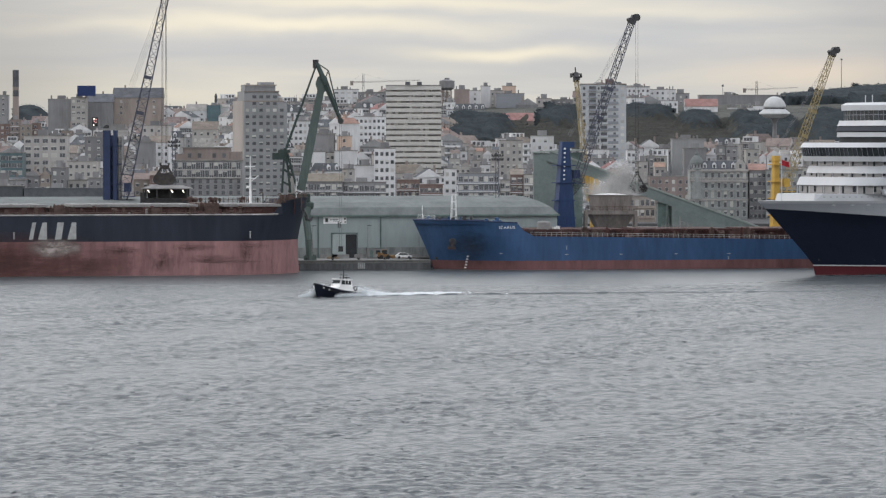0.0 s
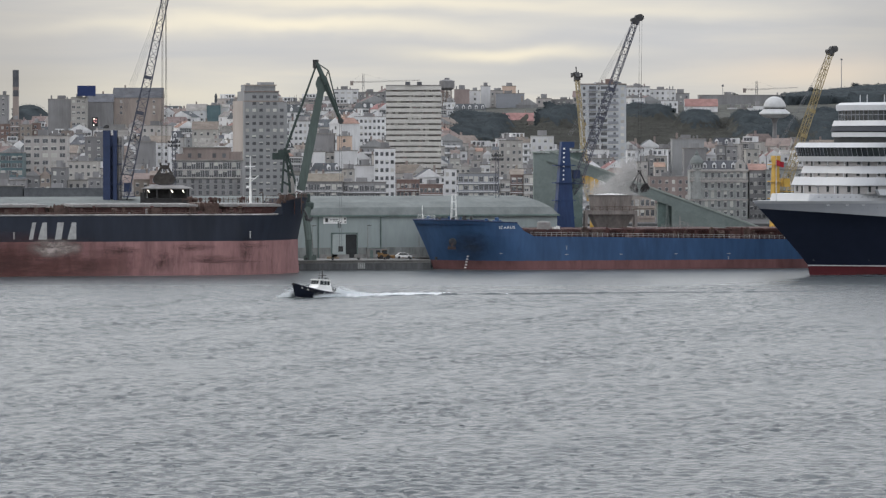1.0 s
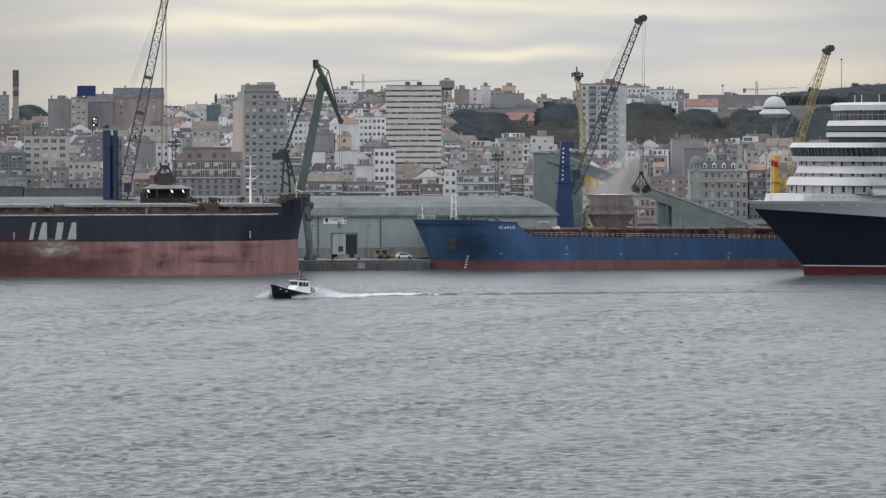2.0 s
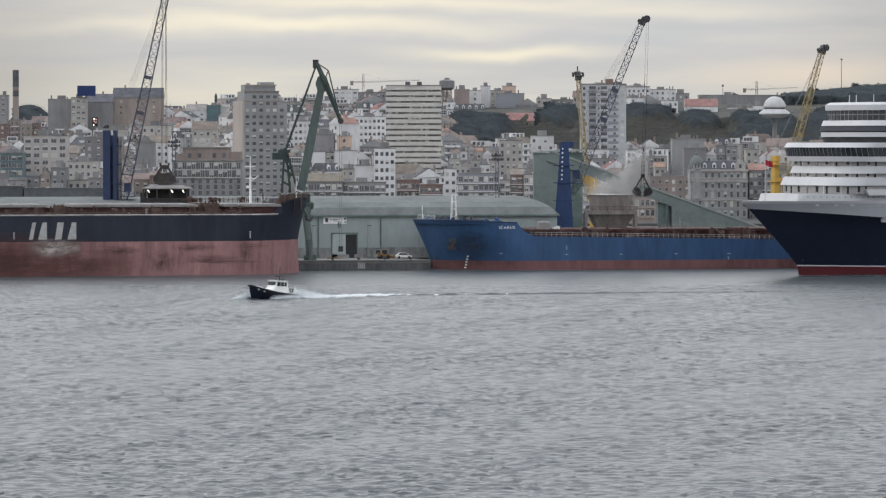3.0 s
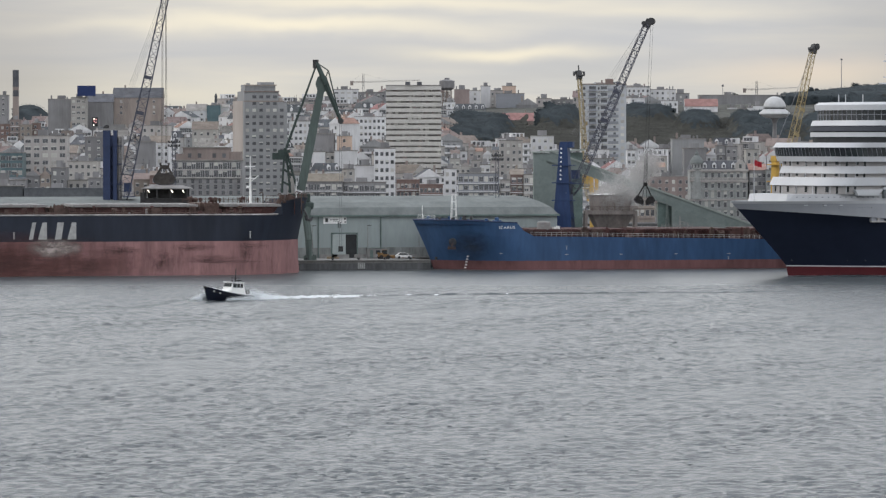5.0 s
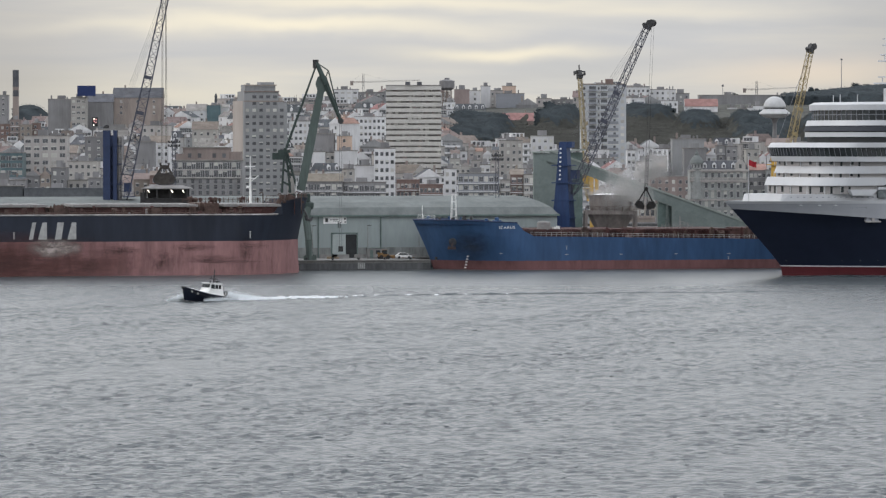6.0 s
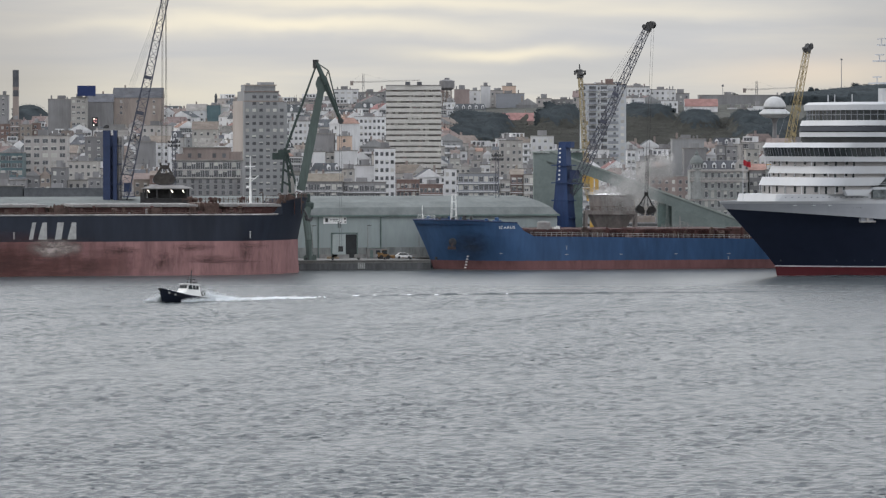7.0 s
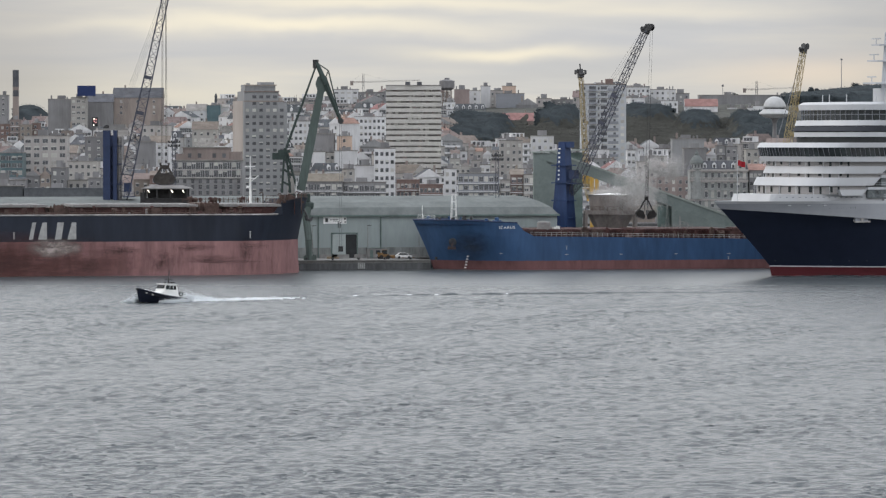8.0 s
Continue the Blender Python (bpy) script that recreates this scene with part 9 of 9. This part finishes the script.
building("town_house", "grey flat-roofed narrow town house", -198.0, 2128, 5.9, 12, 36.0, W_GREY, "flat", cols=2, rows_max=4, seed=161, style='plain')
building("town_house", "tan flat-roofed narrow town house", -192.5, 2136, 4.8, 12, 37.5, W_TAN, "flat", cols=2, rows_max=4, seed=162, style='plain')
building("town_house", "grey flat-roofed narrow town house", -186.7, 2128, 6.5, 12, 36.0, W_GREY, "flat", cols=2, rows_max=4, seed=163, style='plain')
net_block(-98.8, 1550, 25.2, 16, 29.5)
building("gallery_house", "sea-front houses with grey glazed galleries under mossy roofs", -50.8, 1530, 14.5, 8, 17.4, W_GREY, "gable", roof_mat=MOSS_ROOF, cols=7, win=(1.7, 2.0), style='gallery', rows_max=4, seed=3)
building("gallery_house", "sea-front house with pale glazed galleries", -36.2, 1533, 15.4, 14, 16.9, W_GREY, "flat", cols=8, win=(1.6, 2.0), style='gallery', rows_max=4, roof_mat=FLATROOF, seed=4)
building("apartment_building", "narrow white apartment block", -25.6, 1575, 7.7, 14, 29.2, W_WHITE, "flat", cols=4, rows_max=8, seed=5)
building("apartment_building", "blank-sided white apartment block", -32.9, 1580, 7.6, 14, 22.8, W_WHITE, "flat", cols=0, seed=5)
building("gallery_house", "brown-roofed house with white window bays", -16.8, 1537, 8.2, 14, 17.7, W_BRICK, "flat", cols=6, win=(1.2, 1.6), rows_max=4, style='gallery', roof_mat=W_BRICK, seed=6)
building("gallery_house", "brown-roofed house with white window bays", -8.4, 1531, 8.4, 14, 16.1, W_BRICK, "flat", cols=6, win=(1.2, 1.6), rows_max=4, style='gallery', roof_mat=W_BRICK, seed=7)
building("apartment_building", "plain white gable house", 0.4, 1565, 4.6, 14, 21.7, W_WHITE, "flat", cols=2, rows_max=6, seed=8)
building("gallery_house", "blue-grey glazed gallery building", 5.5, 1525, 14.6, 14, 20.3, LINER_GREY, "flat", cols=8, win=(1.6, 1.9), style='gallery', rows_max=5, seed=9)
building("gallery_house", "pale narrow house with galleries", 20.6, 1527, 3.6, 14, 17.8, W_CREAM, "flat", cols=2, win=(1.5, 1.8), style='gallery', rows_max=5, seed=10)
building("gallery_house", "brick house with white window bays", 24.5, 1529, 4.4, 14, 19.9, W_BRICK, "gable", cols=2, win=(1.7, 1.8), style='gallery', rows_max=6, seed=11)
building("gallery_house", "cream house with white window bays", 29.1, 1527, 3.9, 14, 19.8, W_CREAM, "flat", cols=2, win=(1.5, 1.8), style='gallery', rows_max=5, seed=12)
building("apartment_building", "granite house with tall white windows", 65.8, 1495, 9.1, 14, 12.5, W_TAN, "flat", cols=5, win=(1.3, 2.2), cornice=True, storey=3.6, rows_max=5, seed=13)
building("apartment_building", "grey house with red upper storey", 113.5, 1570, 6.2, 14, 21.2, W_GREY, "gable", cols=4, rows_max=8, seed=14)
building("apartment_building", "grey stone apartment block", 119.4, 1565, 13.3, 14, 21.2, W_STONE, "flat", cols=7, rows_max=7, seed=15)
building("apartment_building", "pale apartment block in the old town", 132.7, 1565, 16.7, 14, 22.1, W_CREAM, "flat", cols=8, rows_max=6, seed=16)
building("apartment_building", "grey apartment block in the old town", 149.4, 1565, 20.9, 14, 21.2, W_GREY, "flat", cols=9, rows_max=6, seed=17)
building("apartment_building", "brown stone block under repair", 82.0, 1680, 16.1, 14, 17.9, W_TAN, "flat", cols=6, rows_max=4, seed=18)
building("apartment_building", "pale low apartment block", -150.5, 1700, 11.8, 14, 23.8, W_CREAM, "flat", cols=5, rows_max=4, seed=19)
building("apartment_building", "grey-white apartment block with balconies", -174.1, 1760, 17.8, 14, 34.2, W_CREAM, "flat", cols=5, win=(2.3, 1.7), rows_max=7, side='right', seed=20)
building("apartment_building", "dark glazed office block", -181.9, 1740, 9.3, 14, 27.1, W_TEAL, "flat", cols=4, win=(2.0, 1.9), rows_max=6, seed=21)
building("apartment_building", "plain grey sea-front block", -169.9, 1565, 15.7, 14, 17.5, W_GREY, "flat", cols=6, rows_max=3, seed=22)
building("apartment_building", "dark grey block with blank wall", -154.7, 1830, 15.9, 14, 33.8, W_GREY, "flat", cols=4, rows_max=3, seed=26)
building("apartment_building", "grey narrow block in the old town", -130.6, 1800, 7.7, 14, 31.8, W_GREY, "flat", cols=0, rows_max=6, seed=27)
building("apartment_building", "white block with tiled roof", -126.2, 1820, 8.7, 14, 31.5, W_WHITE, "gable", cols=3, rows_max=6, seed=28)
building("apartment_building", "pale terrace house in the old town", -135.3, 1900, 12.7, 14, 39.0, W_CREAM, "flat", cols=4, rows_max=3, seed=29)
building("apartment_building", "low pale house in the old town", -118.4, 2000, 12.0, 14, 37.7, W_CREAM, "gable", cols=4, rows_max=3, seed=30)
building("apartment_building", "blank white party wall", -54.4, 1760, 5.4, 14, 27.6, W_WHITE, "flat", cols=0, seed=31)
building("apartment_building", "blank white party wall", -45.2, 1765, 9.4, 14, 28.0, W_WHITE, "flat", cols=0, seed=32)
building("apartment_building", "narrow grey house between white party walls", -48.9, 1768, 3.7, 14, 27.2, W_CREAM, "flat", cols=2, rows_max=6, seed=38)
building("apartment_building", "grey blank-walled block in the old town", -57.0, 1850, 9.6, 14, 35.3, W_GREY, "flat", cols=0, seed=33)
building("apartment_building", "ochre apartment house in the old town", -46.2, 1845, 6.4, 14, 34.3, W_OCHRE, "flat", cols=1, rows_max=4, seed=34)
building("apartment_building", "white house with broad red tiled gable", -51.7, 1930, 7.6, 12, 40.2, W_WHITE, "gable_end", turn=-40, cols=1, rows_max=3, seed=35)
building("apartment_building", "white apartment block with rows of windows", -41.4, 1990, 14.3, 14, 43.6, W_WHITE, "flat", cols=7, rows_max=8, seed=36)
building("apartment_building", "pale apartment block in the old town", -72.5, 2000, 10.6, 14, 41.6, W_WHITE, "flat", cols=5, rows_max=6, seed=37)
building("apartment_building", "grey blank-walled block in the old town", -209.7, 2250, 15.6, 14, 54.6, W_GREY, "flat", cols=0, seed=40)
building("apartment_building", "pale block with balcony stack", -196.5, 2240, 7.7, 14, 55.4, W_CREAM, "flat", cols=3, rows_max=8, win=(1.6, 1.3), seed=41)
building("apartment_building", "plain grey block in the old town", -190.1, 2260, 14.1, 14, 53.3, W_GREY, "gable", cols=0, roof_mat=SLATE, seed=42)
building("apartment_building", "tan brick block with slate hips", -176.4, 2265, 26.3, 18, 55.6, W_TAN, "gable", cols=3, rows_max=3, roof_mat=SLATE, seed=43)
building("apartment_building", "white skyline block in the old town", -64.7, 2500, 14.7, 14, 63.0, W_WHITE, "flat", cols=4, rows_max=5, win=(2.2, 1.0), seed=44)
building("apartment_building", "pale skyline apartment block", -49.6, 2480, 15.9, 14, 61.1, W_GREY, "flat", cols=6, rows_max=5, seed=45)
building("apartment_building", "dull brown block in the old town", 6.6, 2480, 8.9, 14, 62.7, W_TAN, "flat", cols=0, seed=46)
building("apartment_building", "white slim block in the old town", 15.7, 2500, 6.3, 14, 62.3, W_WHITE, "flat", cols=1, rows_max=5, seed=47)
building("apartment_building", "white slim block in the old town", 22.3, 2500, 5.7, 14, 65.0, W_WHITE, "flat", cols=0, seed=48)
building("apartment_building", "pale block in the old town", 28.2, 2520, 7.4, 14, 62.6, W_CREAM, "flat", cols=3, rows_max=4, seed=49)
building("apartment_building", "ochre roof block in the old town", 35.4, 2530, 8.1, 14, 65.4, W_OCHRE, "flat", cols=0, seed=50)
building("apartment_building", "blue-grey plain block in the old town", 31.2, 2490, 16.6, 14, 60.5, LINER_GREY, "flat", cols=0, seed=51)
building("apartment_building", "stone house with slate mansard and dormers", 5.9, 2330, 17.7, 14, 49.8, W_STONE, "mansard", cols=6, rows_max=3, seed=52)
building("apartment_building", "white slim house in the old town", 0.0, 2400, 7.0, 14, 54.6, W_WHITE, "flat", cols=3, rows_max=4, seed=53)
building("apartment_building", "tan house with red tiled roof", 32.5, 2300, 16.6, 14, 43.4, W_TAN, "gable", cols=6, rows_max=3, seed=54)
building("apartment_building", "grey gabled block in the old town", 43.3, 2480, 12.3, 14, 53.7, W_GREY, "gable_end", cols=0, roof_mat=FLATROOF, seed=55)
building("apartment_building", "pale skyline house in the old town", 55.1, 2490, 8.6, 14, 57.5, W_CREAM, "flat", cols=3, rows_max=3, seed=56)
building("apartment_building", "grey skyline terrace in the old town", 64.0, 2500, 18.0, 14, 57.0, W_GREY, "flat", cols=6, rows_max=3, seed=57)
building("apartment_building", "white stepped apartment block", 106.5, 2450, 13.1, 14, 63.6, W_WHITE, "flat", cols=5, rows_max=4, seed=58)
building("apartment_building", "white stepped apartment block", 120.0, 2460, 15.1, 14, 62.4, W_WHITE, "flat", cols=5, rows_max=4, seed=59)
building("apartment_building", "long white terrace in the old town", 105.2, 2420, 29.0, 14, 55.5, W_WHITE, "flat", cols=10, rows_max=3, seed=60)
building("apartment_building", "white house with red tiled roof", 139.0, 2430, 18.5, 14, 52.4, W_WHITE, "gable", cols=6, rows_max=2, seed=61)
building("apartment_building", "grey skyline block in the old town", 135.3, 2500, 10.0, 14, 60.6, W_GREY, "flat", cols=3, rows_max=3, seed=62)
building("apartment_building", "long plain grey skyline building", 155.0, 2560, 51.8, 20, 60.3, W_GREY, "flat", cols=0, seed=63)
building("apartment_building", "white pitched church wing", -145.3, 2400, 11.5, 14, 49.8, W_WHITE, "gable", cols=2, rows_max=2, roof_mat=FLATROOF, seed=65)
building("apartment_building", "teal glazed block in the old town", -133.5, 2395, 7.7, 14, 52.7, W_TEAL, "flat", cols=0, seed=66)
building("apartment_building", "white church wing in the old town", -126.1, 2400, 4.5, 14, 51.6, W_WHITE, "gable", cols=0, roof_mat=FLATROOF, seed=67)
building("apartment_building", "low white houses in the old town", -161.4, 2450, 13.1, 14, 47.3, W_WHITE, "gable", cols=4, rows_max=2, seed=68)
building("apartment_building", "grey slim block in the old town", -250.9, 2400, 3.9, 14, 58.5, W_GREY, "flat", cols=1, rows_max=4, seed=69)
building("apartment_building", "long pale terrace in the old town", -89.8, 2440, 26.7, 14, 55.0, W_CREAM, "flat", cols=10, rows_max=3, seed=71)
building("apartment_building", "big grey block with a blank wall", 97.4, 1800, 13.5, 14, 33.0, W_CONC, "flat", cols=0, seed=80)
building("apartment_building", "blank grey party wall", 100.8, 1770, 9.2, 14, 29.0, W_GREY, "flat", cols=0, seed=81)
building("apartment_building", "white slim house in the old town", 79.5, 1830, 3.7, 14, 28.2, W_WHITE, "flat", cols=2, rows_max=4, seed=84)
building("apartment_building", "white stepped house in the old town", 38.3, 1840, 9.8, 14, 34.3, W_WHITE, "flat", cols=4, rows_max=5, seed=86)
building("apartment_building", "pale block with white balconies", 24.4, 1830, 10.0, 14, 32.3, W_CREAM, "flat", cols=4, rows_max=6, seed=87)
water_tower(2.3, 2450, 69.5)
dome_tower(151.8, 1940, 52.7)
striped_chimney(-241.9, 2400, 72.8)
tower_crane(-48.1, 2560, 73.3, 34.1, -7)
tower_crane(192.4, 2600, 69.4, 25.0, -7.5)
mast_pole(282.0, 3000, 91.3)
mast_pole(169.6, 2570, 66.9, 0.25)
statue_on_roof(-128.7, 2402, 52.7)
roof_sign = thing("roof_sign", "dark blue sign box on a flat roof", "sign", pose(-193.1, 2238, 55.7))
bm = B()
box(bm, 0, 9.5, 0, 3, 0.6, 6.0)
part("panel", bm, W_BLUE, roof_sign)
bm = B()
for q in (0.6, 4.5, 8.6):
    box(bm, q, q + 0.3, 0.5, 2.5, 0, 0.6)
part("bracket", bm, STEEL, roof_sign)
tree_at(178.2, 2590, 7.5, 2.6, 1)
tree_at(174.2, 2592, 5, 1.8, 2)
tree_at(186.5, 2600, 6, 2.2, 3)
tree_at(252.5, 2900, 8, 3, 4)
tree_at(256.7, 2900, 7, 2.6, 5)
tree_at(293.1, 3020, 9, 3, 6)
tree_at(296.9, 3025, 9, 3.2, 7)
tree_at(304.4, 3040, 8, 3, 8)
tree_at(287.4, 3010, 6, 2.4, 9)
tree_at(311.5, 3050, 8, 4, 10)
PLOTS = []
PLOTS += [(o.location.x, o.location.x + max((c.bound_box[6][0] for c in o.children if c.type == "MESH"), default=0), o.location.y - 30, o.location.y + 22)
          for o in bpy.data.objects if o.type == "EMPTY" and o.get("category") == "building" and o.location.y > 1400]
fill_town(PLOTS)
woods()


# ---- what moves ----
def motions():
    walk(boat, [(0.0, pose(-21.54, 858.00, 0.28, 0.0, -3.6, 232)),
                (1.0, pose(-25.75, 854.00, 0.32, 1.1, -4.5, 232)),
                (2.0, pose(-29.95, 850.00, 0.22, -0.7, -4.3, 232)),
                (3.0, pose(-34.14, 846.00, 0.35, -0.7, -3.8, 232)),
                (4.0, pose(-38.33, 842.00, 0.22, 1.2, -4.8, 232)),
                (5.0, pose(-42.51, 838.00, 0.31, -0.1, -3.5, 232)),
                (6.0, pose(-46.68, 834.00, 0.29, -1.1, -4.7, 232)),
                (7.0, pose(-50.84, 830.00, 0.24, 0.8, -4.0, 232)),
                (8.0, pose(-54.99, 826.00, 0.35, 0.6, -4.1, 232))])
    walk(boat_wake, [(0.0, pose(-21.54, 858.00, 0, 0, 0, 223.5)),
                     (1.0, pose(-25.75, 854.00, 0, 0, 0, 223.5)),
                     (2.0, pose(-29.95, 850.00, 0, 0, 0, 223.5)),
                     (3.0, pose(-34.14, 846.00, 0, 0, 0, 223.5)),
                     (4.0, pose(-38.33, 842.00, 0, 0, 0, 223.5)),
                     (5.0, pose(-42.51, 838.00, 0, 0, 0, 223.5)),
                     (6.0, pose(-46.68, 834.00, 0, 0, 0, 223.5)),
                     (7.0, pose(-50.84, 830.00, 0, 0, 0, 223.5)),
                     (8.0, pose(-54.99, 826.00, 0, 0, 0, 223.5))])
    walk(liner, [(0, pose(88.6, 1001, 0, 0, 0, 210)), (4, pose(83.19, 997.88, 0, 0, 0, 210)), (8, pose(77.79, 994.76, 0, 0, 0, 210))])
    walk(tower_c, [(0, pose(0, 0, 0, 0, 0, 18.00)),
                  (1, pose(0, 0, 0, 0, 0, 11.25)),
                  (2, pose(0, 0, 0, 0, 0, 4.50)),
                  (3, pose(0, 0, 0, 0, 0, -2.25)),
                  (4, pose(0, 0, 0, 0, 0, -9.00)),
                  (5, pose(0, 0, 0, 0, 0, -15.75)),
                  (6, pose(0, 0, 0, 0, 0, -22.50)),
                  (7, pose(0, 0, 0, 0, 0, -29.25)),
                  (8, pose(0, 0, 0, 0, 0, -36.00))])
    walk(jib_c, [(0, pose(2.35, 0, 15.55, 0, 20.08, 0)),
                (1, pose(2.35, 0, 15.55, 0, 20.41, 0)),
                (2, pose(2.35, 0, 15.55, 0, 21.05, 0)),
                (3, pose(2.35, 0, 15.55, 0, 21.90, 0)),
                (4, pose(2.35, 0, 15.55, 0, 22.95, 0)),
                (5, pose(2.35, 0, 15.55, 0, 24.15, 0)),
                (6, pose(2.35, 0, 15.55, 0, 25.50, 0)),
                (7, pose(2.35, 0, 15.55, 0, 26.99, 0)),
                (8, pose(2.35, 0, 15.55, 0, 28.63, 0))])
    walk(grab, [(0, pose(50.20, 1095.90, 23.57, -0.35, -0.19, 0)),
               (1, pose(50.67, 1093.74, 23.84, -0.28, 0.51, 0)),
               (2, pose(51.06, 1091.48, 23.60, -0.21, 1.17, 0)),
               (3, pose(51.37, 1089.08, 22.94, -0.12, 1.72, 0)),
               (4, pose(51.60, 1086.51, 21.98, -0.04, 2.11, 0)),
               (5, pose(51.74, 1083.76, 20.83, 0.03, 2.34, 0)),
               (6, pose(51.79, 1080.86, 19.61, 0.12, 2.34, 0)),
               (7, pose(51.74, 1077.80, 18.41, 0.19, 2.13, 0)),
               (8, pose(51.61, 1074.64, 17.36, 0.27, 1.65, 0))])
    walk(hoist, [(0, pose(50.07, 1096.14, 63.88, -0.35, -0.19, 0)),
                (1, pose(51.03, 1093.93, 63.78, -0.28, 0.51, 0)),
                (2, pose(51.88, 1091.62, 63.59, -0.21, 1.17, 0)),
                (3, pose(52.59, 1089.16, 63.31, -0.12, 1.72, 0)),
                (4, pose(53.11, 1086.54, 62.97, -0.04, 2.11, 0)),
                (5, pose(53.44, 1083.73, 62.56, 0.03, 2.34, 0)),
                (6, pose(53.52, 1080.77, 62.06, 0.12, 2.34, 0)),
                (7, pose(53.34, 1077.66, 61.49, 0.19, 2.13, 0)),
                (8, pose(52.86, 1074.43, 60.84, 0.27, 1.65, 0))])
    walk(tower_a, [(0, pose(0, 0, 0, 0, 0, 107.69)),
                   (4, pose(0, 0, 0, 0, 0, 106.06)),
                   (8, pose(0, 0, 0, 0, 0, 107.28))])
    walk(jib_a, [(0, pose(0.6, 0, 13.5, 0, 16.70, 0)),
                 (4, pose(0.6, 0, 13.5, 0, 14.51, 0)),
                 (8, pose(0.6, 0, 13.5, 0, 10.83, 0))])
    walk(tower_b, [(0, pose(0, 0, 0, 0, 0, 26.66)),
                   (2, pose(0, 0, 0, 0, 0, 29.79)),
                   (4, pose(0, 0, 0, 0, 0, 41.05)),
                   (6, pose(0, 0, 0, 0, 0, 47.69)),
                   (8, pose(0, 0, 0, 0, 0, 55.71))])
    walk(jib_b, [(0, pose(1.5, 0, 13.0, 0, 22.45, 0)),
                 (2, pose(1.5, 0, 13.0, 0, 20.83, 0)),
                 (4, pose(1.5, 0, 13.0, 0, 19.52, 0)),
                 (6, pose(1.5, 0, 13.0, 0, 18.83, 0)),
                 (8, pose(1.5, 0, 13.0, 0, 18.71, 0))])
    walk(puffs[0], [(0, pose(43.06, 1093.5, 18.42, 0, 0, 0)), (4, pose(43.06, 1093.5, 18.13, 0, 0, 0)), (8, pose(42.77, 1093.5, 18.27, 0, 0, 0))])
    walk(puffs[1], [(0, pose(44.80, 1093.5, 20.46, 0, 0, 0)), (4, pose(49.17, 1093.5, 22.64, 0, 12, 0)), (8, pose(54.70, 1093.5, 24.97, 0, 24, 0))])
    walk(puffs[2], [(0, pose(46.55, 1093.5, 23.07, 0, 0, 0)), (4, pose(51.79, 1093.5, 25.55, 0, 12, 0)), (8, pose(58.77, 1093.5, 24.38, 0, 24, 0))])
    walk(puffs[3], [(0, pose(44.51, 1093.50, 18.86, 0, 0, 0)), (4, pose(45.76, 1088.50, 20.07, 0, 12, 0)), (8, pose(49.56, 1083.00, 21.86, 0, 24, 0))])
    walk(puffs[4], [(0, pose(42.77, 1093.50, 17.55, 0, 0, 0)), (4, pose(43.59, 1088.50, 17.17, 0, 12, 0)), (8, pose(46.68, 1083.00, 17.24, 0, 24, 0))])
    walk(puffs[5], [(0, pose(42.33, 1093.50, 18.13, 0, 0, 0)), (4, pose(45.04, 1088.50, 18.48, 0, 12, 0)), (8, pose(51.29, 1083.00, 17.97, 0, 24, 0))])
    # the ripples drift before the wind
    walk(water, [(0, pose(0, 0, 0)), (8, pose(-2.6, -3.4, 0))])


motions()
